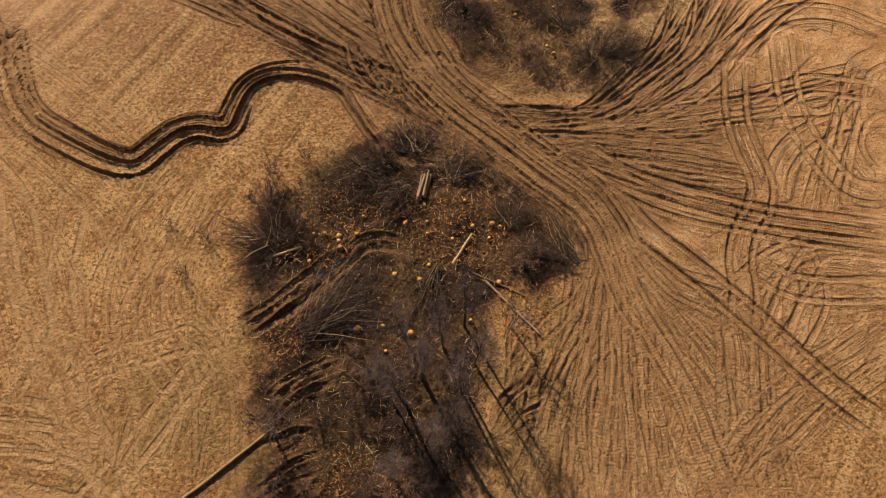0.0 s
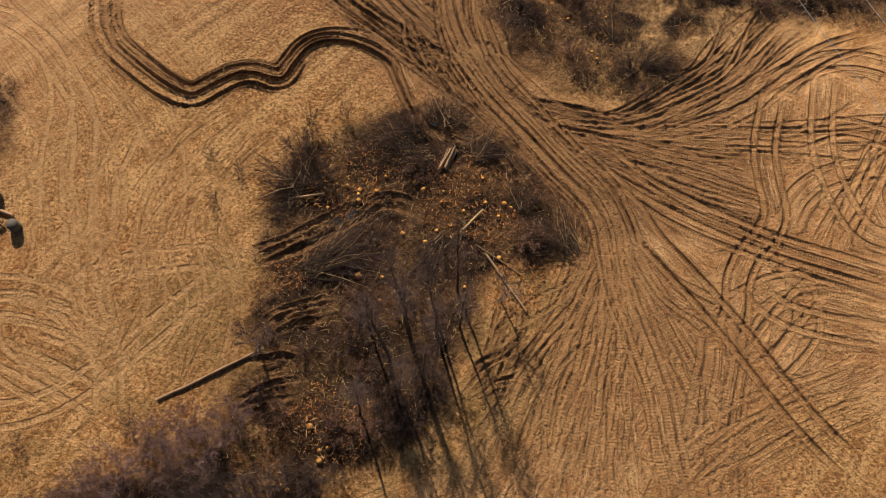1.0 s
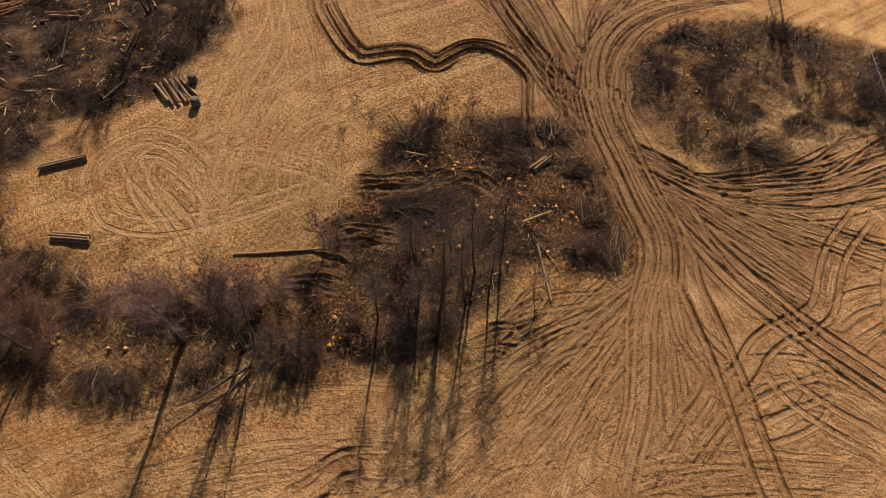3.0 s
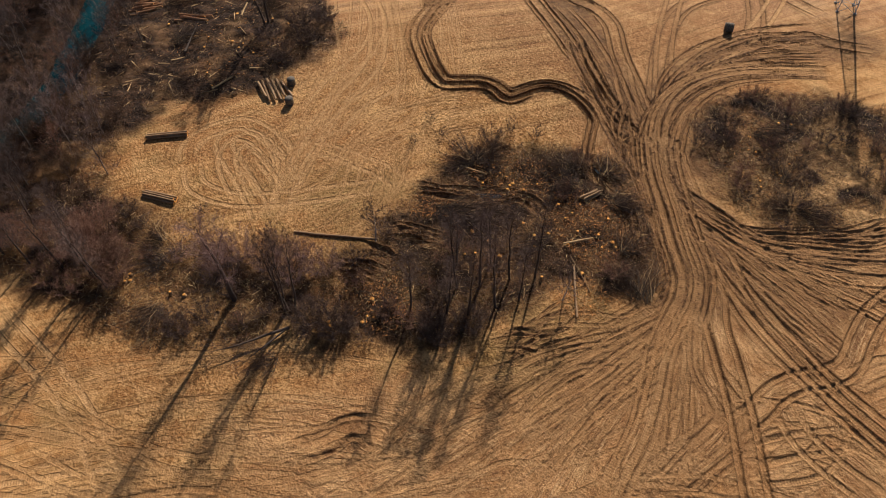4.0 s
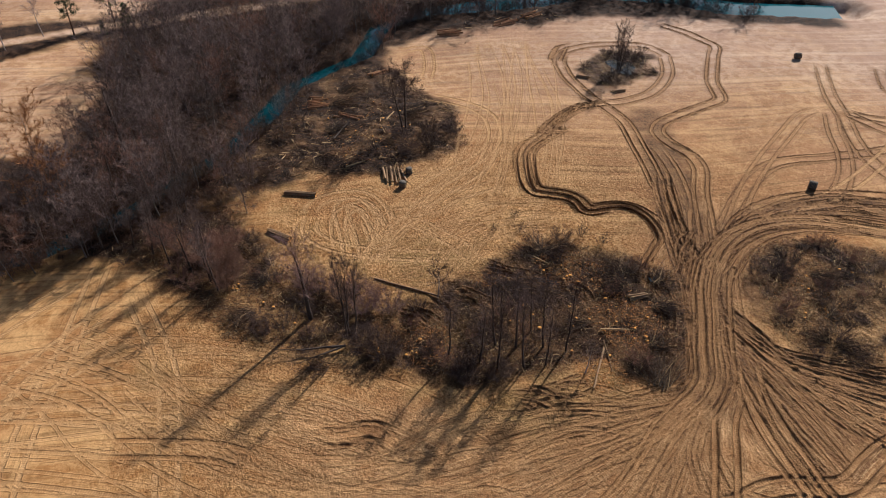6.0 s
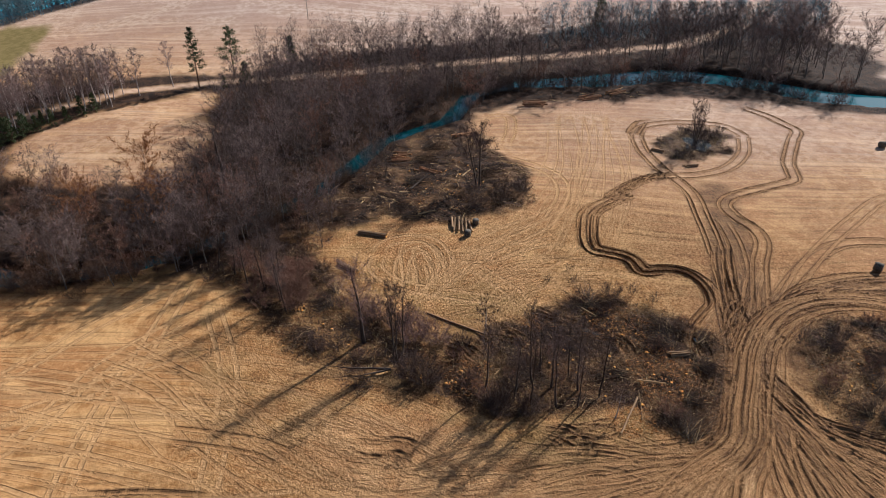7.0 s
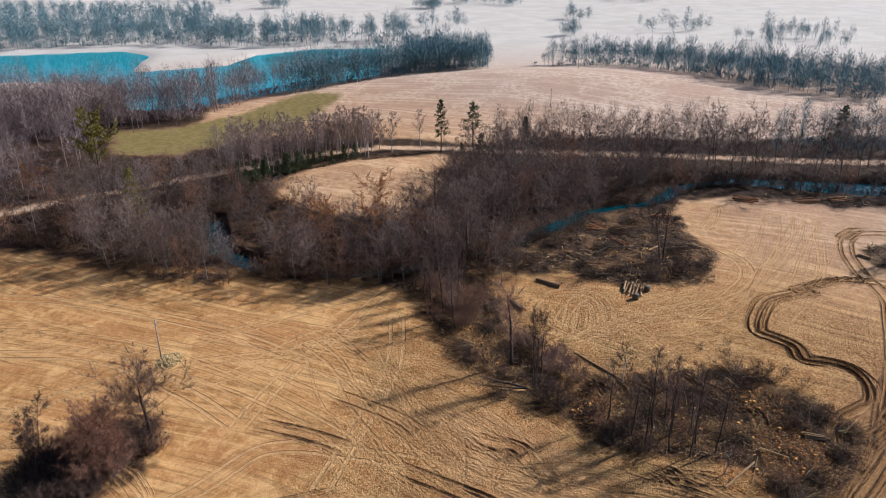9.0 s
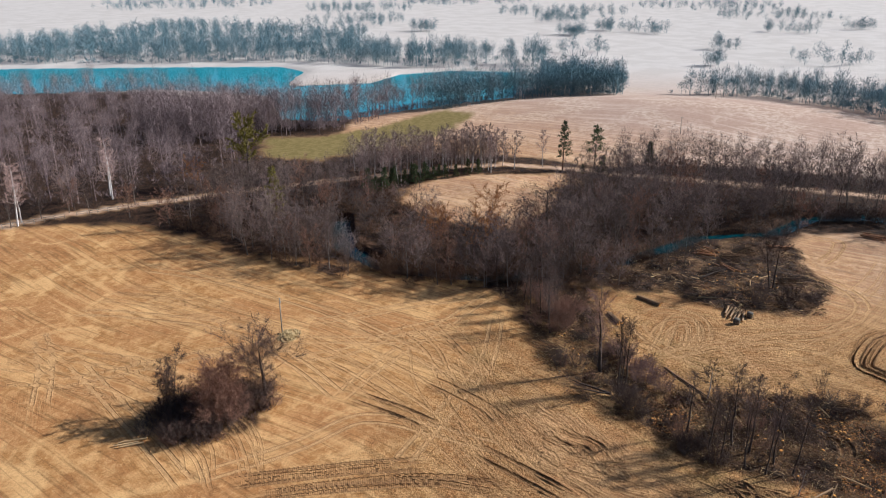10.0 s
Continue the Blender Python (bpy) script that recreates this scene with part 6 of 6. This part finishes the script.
log_stack(-44.6, 1.0, 52, 5, 5.0, 0.15, 611, "dark-barked log in a neat roadside pile", "first log pile", 0, CUT)
log_stack(-35.6, -5.0, 30, 6, 4.2, 0.15, 612, "dark-barked log in a stack at the field edge", "second log pile", 0, CUT)
log_ends = [((-45.3, 15.9), (-41.1, 14.4)), ((-45.0, 16.5), (-40.7, 15.0)), ((-44.6, 17.0), (-40.3, 15.6)), ((-44.1, 17.4), (-40.3, 16.2)), ((-43.7, 17.8), (-39.8, 17.2)), ((-45.3, 15.3), (-42.0, 14.4))]
for k, (p, q) in enumerate(log_ends):
    span = math.dist(p, q)
    lay(make_log(max(3.2, span), 0.2, 640 + k, "thick bark-covered trunk thrown in a loose heap", "loose log heap"),
        (p[0] + q[0]) / 2, (p[1] + q[1]) / 2, math.degrees(math.atan2(q[1] - p[1], q[0] - p[0])), 0.2 + 0.22 * (k % 2))
log_stack(-73.6, 13.8, 62, 12, 2.8, 0.16, 614, "split log heaped on the felled bank", "bank log heap", 0.45, CUT, LOG_RED)
log_stack(-65.0, 17.4, 35, 5, 4.0, 0.17, 615, "orange-ended log in a heap of cut timber", "timber heap", 0.4, CUT, LOG_RED)
log_stack(-80.0, 29.6, 100, 5, 4.0, 0.18, 616, "pale log in a small stack by the bank", "bank stack", 0.1, CUT, LOG_RED)
log_stack(-58.4, 64.4, 40, 4, 2.6, 0.15, 617, "short pale log at the pond copse", "pond logs", 0.1)
log_stack(-49.8, 66.8, 80, 4, 2.4, 0.15, 618, "short pale log heaped by the pond copse", "pond log heap", 0.15)
log_stack(-93.0, 52.0, 70, 9, 4.5, 0.18, 619, "cut log heaped beside the wooded river", "river log heap", 0.4, CUT_PALE, LOG_RED)
log_stack(-92.0, 66.0, 85, 7, 4.5, 0.18, 620, "log lying in a heap near the river bank", "second river heap", 0.4, CUT_PALE, LOG_RED)
log_stack(-93.0, 74.0, 100, 8, 4.5, 0.16, 621, "pale log in a jumble at the field's far edge", "far log jumble", 0.4, CUT, LOG_RED)
log_stack(17.2, -66.2, -60, 4, 3.2, 0.15, 622, "orange-ended log beside a field thicket", "thicket logs", 0.15, CUT, STICK)
log_stack(-1.0, 31.4, 75, 5, 2.4, 0.13, 623, "pale split log between brush piles", "copse split logs", 0.12)
lay(make_log(9.6, 0.15, 630, "long dark trunk lying across the grass", ""), -16.6, 6.3, 39, 0.1)
lay(make_log(6.5, 0.12, 631, "fallen trunk by the haul road", ""), 6.6, 19.6, -48, 0.15)
lay(make_log(5.0, 0.07, 632, "bare pole lying in wood chips", ""), 5.6, 21.8, -25, 0.1)
for sp, sd in (((-13.5, 24.7), 633), ((2.5, 25.1), 634), ((-49, 12), 635), ((-62, 24), 636)):
    lay(make_log(3.4, 0.12, sd, "peeled pole lying among stumps", "peeled poles", bark=STICK), *sp, sd * 37 % 180, 0.12)


def round_bale(x, y, turn):
    t = thing("round_bale", "dark weathered round hay bale in open field", "hay bale", "round bales")
    b = Shape()
    k = np.linspace(-0.6, 0.6, 7)
    b.tube(np.c_[k, k * 0, np.full(7, 0.0)], 0.66 * np.array([0.9, 0.985, 1.0, 1.01, 1.0, 0.985, 0.9]), 20, caps=True)
    part("wrapping", b.mesh("wrapping", BALE, True), t)
    f = Shape()
    for q in (-0.4, -0.2, 0, 0.2, 0.4):
        a = np.linspace(0, 2 * np.pi, 21)
        f.tube(np.c_[np.full(21, q), np.cos(a) * 0.67, np.sin(a) * 0.67], np.full(21, 0.012), 3)
    part("net_twine", f.mesh("net_twine", STRAW), t)
    t.matrix_basis = pose(x, y, ground_z(x, y) + 0.6, 0, 0, turn)
    return t


bale = round_bale(-8.3, 71.0, 30)
copy_thing(bale, pose(-44.2, 108.0, ground_z(-44.2, 108.0) + 0.6, 0, 0, 70))
for x, y in ((-42.2, 18.6), (-39.0, 16.0)):
    copy_thing(bale, pose(x, y, ground_z(x, y) + 0.5, 0, 90, 20)).scale = (0.85, 0.85, 0.85)


def brush_pile(x, y, turn, length, wide, high, count, seed, label, pale=0.3):
    """Felled tops and branches thrown on a heap, butts to one end."""
    g = np.random.default_rng(seed)
    t = thing("brush_pile", label, "brush pile", "brush piles")
    light, dark, fine = Shape(), Shape(), Shape()
    for k in range(count):
        ln = length * g.uniform(0.45, 1.0)
        base = np.array([-length * 0.5 + g.uniform(0, 0.25) * length, g.normal(0, wide * 0.16), g.uniform(0.05, high * 0.5)])
        d = unit(np.array([1.0, g.normal(0, 0.5) * wide / length * 2.2, g.normal(0.06, 0.12)]))
        m = base + d * ln * 0.5 + g.normal(0, 0.4, 3)
        tip = base + d * ln + g.normal(0, 0.5, 3)
        m[2], tip[2] = max(m[2], 0.1), max(tip[2], 0.05)
        r = g.uniform(0.010, 0.028) * (2.2 if g.random() < 0.15 else 1)
        (light if g.random() < 0.35 * pale else dark).tube([base, m, tip], [r, r * 0.75, r * 0.2], 4)
        n = 24
        at = g.uniform(0.25, 1, (n, 1))
        b = base + (tip - base) * at
        td = unit(d + g.normal(0, 0.55, (n, 3)))
        e = b + td * g.uniform(0.3, 1.0, (n, 1))
        e[:, 2] = np.maximum(e[:, 2], 0.02)
        fine.slivers(b, e, 0.02, g)
    tagged(part("pale_layer", light.mesh("pale_layer", STICK), t), "peeled pale branches", kind="stuff")
    tagged(part("dark_layer", dark.mesh("dark_layer", STICK_DARK), t), "dark barked branches", kind="stuff")
    tagged(part("twig_layer", fine.mesh("twig_layer", UNDER_TWIG if seed % 2 else TWIG), t), "thin brown twigs", kind="stuff")
    t.matrix_basis = pose(x, y, ground_z(x, y) - 0.05, 0, 0, turn)
    return t


for args in ((10.6, 25.6, 130, 6.0, 4.0, 1.3, 90, 701, "fan-shaped heap of felled tops beside the track", 0.45), (-8.2, 19.6, 37, 9.5, 4.0, 1.2, 120, 702, "long heap of felled branches over a ditch", 0.4),
             (-7.0, 33.0, 170, 5.0, 3.5, 1.4, 90, 703, "dark heap of thin branches at the copse edge", 0.3), (-4.4, 30.6, 200, 4.5, 3.0, 1.4, 80, 704, "heap of cut branches with pale butts", 0.5),
             (-14.6, 27.6, 100, 5.0, 4.0, 1.5, 80, 705, "spread of bare tops with sawn butts", 0.25), (-16.2, 24.6, 200, 5.0, 4.0, 1.2, 80, 706, "grey-brown heap of twigs in grass", 0.2),
             (-0.6, 21.0, 250, 6.0, 1.6, 0.8, 36, 707, "narrow bundle of pale peeled poles", 0.7), (2.5, 33.6, 60, 4.0, 2.5, 1.0, 60, 708, "pale sticks thrown by a wet trench", 0.6),
             (6.6, 28.8, 100, 4.0, 3.0, 1.0, 60, 709, "branches strewn at the copse edge", 0.3), (-2.0, 36.8, 80, 4.0, 3.0, 1.0, 50, 710, "brush heap beside muddy ruts", 0.4),
             (-21.2, -14.6, 280, 4.5, 3.5, 1.3, 80, 711, "bushy heap of tops with pale butts", 0.4), (-27.6, -10.6, 230, 4.0, 3.0, 1.0, 60, 712, "dark brush heap near stumps", 0.3),
             (-30.6, -8.8, 200, 3.5, 2.4, 0.9, 50, 713, "orange-ended brush near the log stack", 0.5), (-43.4, 17.2, 140, 4.0, 2.4, 1.1, 40, 714, "pale forked tops on the log heap", 0.6),
             (-70.5, 18.5, 60, 6.0, 4.0, 1.2, 80, 715, "long pale tops on the felled bank", 0.6), (-62, 14, 120, 5.0, 4.0, 1.1, 70, 716, "tangled tops between stumps", 0.5),
             (-60, 28, 40, 5.0, 3.5, 1.1, 60, 717, "grey tops on the felled bank", 0.4), (-52.5, 8, 20, 5.0, 3.0, 1.0, 60, 718, "brush along the field edge", 0.3),
             (-76, 22, 90, 6.0, 4.0, 1.2, 70, 719, "heaped tops above the stream", 0.6), (8, 55, 30, 5.0, 4.0, 1.0, 70, 720, "brush among stumps by the haul road", 0.4),
             (13, 51, 100, 4.5, 3.0, 1.0, 60, 721, "twiggy heap in rough grass", 0.4), (26, 62, 60, 5.0, 3.0, 1.0, 60, 722, "pale sticks in a dark thicket", 0.6),
             (-8.6, -8.8, 250, 3.0, 2.4, 0.9, 40, 723, "small dark brush heap in grass", 0.2), (-53.5, 77.5, 200, 3.5, 3, 0.8, 40, 724, "pale sticks ringing the pond copse", 0.6),
             (14.5, 45.2, 190, 4, 3, 0.9, 50, 725, "brush heap in rough grass near the fork", 0.3), (19, 47, 20, 5, 3, 0.9, 60, 726, "dark cut tops in rough grass", 0.4)):
    brush_pile(*args)


def fallen_tree(x, y, turn, length, seed, label):
    wood, crown = grow_tree(seed, h=length, limbs=10, subs=5, twigs=9, spread=0.26, low=0.35, up=1.1, trunk_r=0.016, twig_w=0.018)
    t = thing("fallen_tree", label, "fallen tree", "")
    part("trunk", wood.mesh("trunk", BARK, True), t)
    part("crown", crown.mesh("crown", TWIG), t)
    t.matrix_basis = pose(x, y, ground_z(x, y) + 0.45, 0, 0, turn) @ pose(0, 0, 0, 0, 86, 0)
    return t


fallen_tree(-10.2, -5.0, 248, 9.0, 731, "fallen bare tree reaching out over the grass")
fallen_tree(-10.0, -5.4, 284, 6.5, 732, "second fallen bare tree with a spread crown")
fallen_tree(-58.5, 12.0, 130, 8.0, 733, "felled bare tree on the stump-covered bank")

# ---- loose litter ----
def strew(name, label, category, outlines, count, lo, hi, width, material, seed, lift=0.04, flat=0.12):
    g = np.random.default_rng(seed)
    s = Shape()
    for pts, share in outlines:
        p = np.array(pts)
        n = int(count * share)
        xy = g.uniform(p.min(0), p.max(0), (n * 4, 2))
        xy = xy[inside(xy[:, 0], xy[:, 1], pts)][:n]
        a = g.uniform(0, 6.283, len(xy))
        ln = g.uniform(lo, hi, (len(xy), 1))
        z = terrain(xy[:, 0], xy[:, 1]) + sample(rut_height, xy[:, 0], xy[:, 1]) + lift + g.uniform(0, 0.2, len(xy))
        b = np.c_[xy, z]
        s.spikes(b, b + np.c_[np.cos(a), np.sin(a), g.normal(0, flat, len(xy))] * ln, width * g.uniform(0.6, 1.5, len(xy)))
    return tagged(new(name, s.mesh(name, material)), label, category, kind="stuff")


FLOORS = ((COPSE, 0.42), (FAR_COPSE, 0.2), (FELLED, 0.38))
strew("branch_litter", "dark broken branches strewn over the felled ground", "branches", FLOORS, 11000, 0.4, 1.9, 0.04, STICK_DARK, 801)
strew("stick_litter", "pale broken sticks on the felled ground", "sticks", FLOORS, 2600, 0.3, 1.5, 0.055, STICK, 802)
strew("cut_poles", "pale and orange cut poles strewn over the felled bank", "poles", ((FELLED, 0.8), ([(-96, 46), (-88, 50), (-87, 70), (-90, 80), (-96, 78)], 0.2)), 120, 1.2, 3.4, 0.15, STICK, 806, 0.1, 0.08)
strew("wood_chips", "orange wood chips and splinters round fresh stumps", "wood chips",
      (([(-15, 24), (-9, 23), (-4, 27), (-1, 31), (-6, 33), (-13, 30)], 0.25), ([(-2, 24), (6, 23), (8, 29), (1, 33), (-3, 29)], 0.25), ([(5, 17), (10, 17), (10.5, 22), (6, 22)], 0.12),
       ([(-13, 14), (-9, 18), (-10, 20), (-15, 17)], 0.08), ([(-10, 2), (-3, 1), (-2, 6), (-8, 8)], 0.12), ([(-62, 10), (-47, 10), (-46, 24), (-66, 26)], 0.1), ([(6, 46), (14, 46), (14, 54), (6, 56)], 0.08)),
      2600, 0.12, 0.5, 0.08, CHIP, 803)
strew("dry_reeds", "tufts of dry straw-coloured grass", "grass", ((COPSE, 0.3), (FAR_COPSE, 0.45), (FELLED, 0.08), (POND_ISLE, 0.17)), 13000, 0.2, 0.55, 0.05, STRAW, 804, 0.0, 0.9)
strew("bramble_stalks", "dead brown weeds on the copse floor", "weeds", ((COPSE, 0.35), (FAR_COPSE, 0.35), (FELLED, 0.3)), 20000, 0.25, 0.8, 0.04, TWIG, 805, 0.0, 1.0)


# ---- pylon with its wires ----
def lattice_pylon(x, y, turn, h, label):
    """Four tapering legs with cross bracing and three arms."""
    t = thing("lattice_pylon", label, "pylon", "")

    def corner(k, z):
        w = 1.25 - 0.9 * min(1, z / (h * 0.8))
        return np.array([w * (1 if k in (0, 3) else -1), w * (1 if k in (0, 1) else -1), z])

    for k in range(4):
        leg = Shape()
        leg.tube([corner(k, z) for z in np.linspace(-0.3, h, 6)], np.full(6, 0.07), 4)
        part("leg", leg.mesh("leg", STEEL), t)
    levels = np.linspace(0, h, 15)
    for k in range(4):
        brace = Shape()
        for z0, z1 in zip(levels[:-1], levels[1:]):
            p, q = (k, (k + 1) % 4) if round(z0) % 2 else ((k + 1) % 4, k)
            brace.tube([corner(p, z0), corner(q, z1)], [0.035, 0.035], 4)
            brace.tube([corner(q, z0), corner(p, z1)], [0.035, 0.035], 4)
            brace.tube([corner(p, z1), corner(q, z1)], [0.03, 0.03], 4)
        part("bracing", brace.mesh("bracing", STEEL), t)
    for z, reach in ((h - 4.5, 2.6), (h - 4.5, -2.6), (h - 1.5, 2.0)):
        arm = Shape()
        arm.tube([(0, 0, z + 0.6), (reach, 0, z)], [0.05, 0.04], 4)
        arm.tube([(0, 0, z - 0.2), (reach, 0, z)], [0.05, 0.04], 4)
        a = part("crossarm", arm.mesh("crossarm", STEEL), t)
        ins = Shape()
        ins.tube([(reach, 0, z), (reach, 0, z - 0.45), (reach, 0, z - 0.9)], [0.05, 0.09, 0.05], 6, caps=True)
        part("insulator", ins.mesh("insulator", CERAMIC), a)
    base = Shape()
    for k in range(4):
        c0 = corner(k, 0)
        base.tube([c0 + (0, 0, -0.4), c0 + (0, 0, 0.12)], [0.28, 0.25], 8, caps=True)
    part("footing", base.mesh("footing", POST), t)
    t.matrix_basis = pose(x, y, ground_z(x, y), 0, 0, turn)
    return t


lattice_pylon(0.6, 88.0, 32, 22.0, "grey galvanised lattice pylon standing in rough grass")
for off, z in ((2.6, 16.4), (-2.6, 16.4), (2.0, 19.4)):
    side = np.array([math.cos(radians(32)), math.sin(radians(32))]) * off
    along_dir = np.array([0.53, -0.85])
    w = Shape()
    k = np.linspace(-150, 190, 40)
    pts = np.c_[0.6 + side[0] + along_dir[0] * k, 88.0 + side[1] + along_dir[1] * k, z + 4.0 * ((k / 190) ** 2 - np.abs(k) / 190)]
    w.tube(pts, np.full(40, 0.022), 4)
    tagged(new("power_line", w.mesh("power_line", WIRE)), "thin grey overhead wire strung from the pylon", "power line", "overhead wires")


# ---- pole line and fences ----
def power_pole(x, y, h, turn, label):
    t = thing("power_pole", label, "power pole", "power poles")
    p = Shape()
    p.tube([(0, 0, -0.5), (0, 0, h * 0.5), (0, 0, h)], [0.11, 0.1, 0.08], 8, caps=True)
    part("post", p.mesh("post", POST, True), t)
    c = Shape()
    c.tube([(-0.8, 0.12, h - 0.5), (0.8, 0.12, h - 0.5)], [0.06, 0.06], 4, caps=True)
    part("crossarm", c.mesh("crossarm", POST), t)
    for k in (-0.7, 0.0, 0.7):
        i = Shape()
        z0 = h - 0.44 if k else h
        i.tube([(k, 0.12 if k else 0, z0), (k, 0.12 if k else 0, z0 + 0.08), (k, 0.12 if k else 0, z0 + 0.2)], [0.03, 0.06, 0.04], 6, caps=True)
        part("insulator", i.mesh("insulator", CERAMIC), t)
    t.matrix_basis = pose(x, y, ground_z(x, y), 0, 0, turn)
    return t


pole = power_pole(-16.6, -60.4, 6.6, 30, "weathered wooden power pole standing in a field")
for x, y in ((-188, 13.4), (-262, 32)):
    copy_thing(pole, pose(x, y, ground_z(x, y), 0, 0, 40))
s = Shape()
gnd = np.random.default_rng(5)
for k in range(260):
    a, r = gnd.uniform(0, 6.283), 1.9 * math.sqrt(gnd.random())
    q = np.array([-16.0 + math.cos(a) * r * 1.3, -58.9 + math.sin(a) * r])
    z = ground_z(*q) + 0.55 * (1 - r / 2.0)
    s.tube([(*q, z - 0.2), (*(q + gnd.normal(0, 0.12, 2)), z + gnd.uniform(0.0, 0.1))], [gnd.uniform(0.08, 0.26), 0.1], 6, caps=True)
tagged(new("soil_mound", s.mesh("soil_mound", STRAW)), "low pale mound of stony soil near the pole", "soil mound")


def rail_fence(a, b, panels, label):
    t = thing("rail_fence", label, "fence", "")
    post, rail = Shape(), Shape()
    a, b = np.array(a), np.array(b)
    step = np.linalg.norm(b - a) / panels
    post.tube([(0, 0, -0.3), (0, 0, 1.25)], [0.08, 0.07], 6, caps=True)
    rail.tube([(0, 0, 0), (step, 0, 0)], [0.06, 0.06], 5, caps=True)
    pm, rm = post.mesh("post", POST), rail.mesh("rail", POST)
    turn = math.degrees(math.atan2(*(b - a)[::-1]))
    z0 = ground_z(*a)
    t.matrix_basis = pose(*a, z0, 0, 0, turn)
    for k in range(panels + 1):
        dz = ground_z(*(a + (b - a) * k / panels)) - z0
        part("post", pm, t).location = (k * step, 0, dz)
        if k < panels:
            for hz in (0.5, 1.05):
                part("rail", rm, t).location = (k * step, 0.09, dz + hz)
    return t


rail_fence((-50.0, -150.5), (-60.5, -141.5), 6, "weathered wooden rail fence along the farm road")
rail_fence((-62.5, -139.5), (-79.0, -121.5), 10, "wooden rail fence between road and wood")
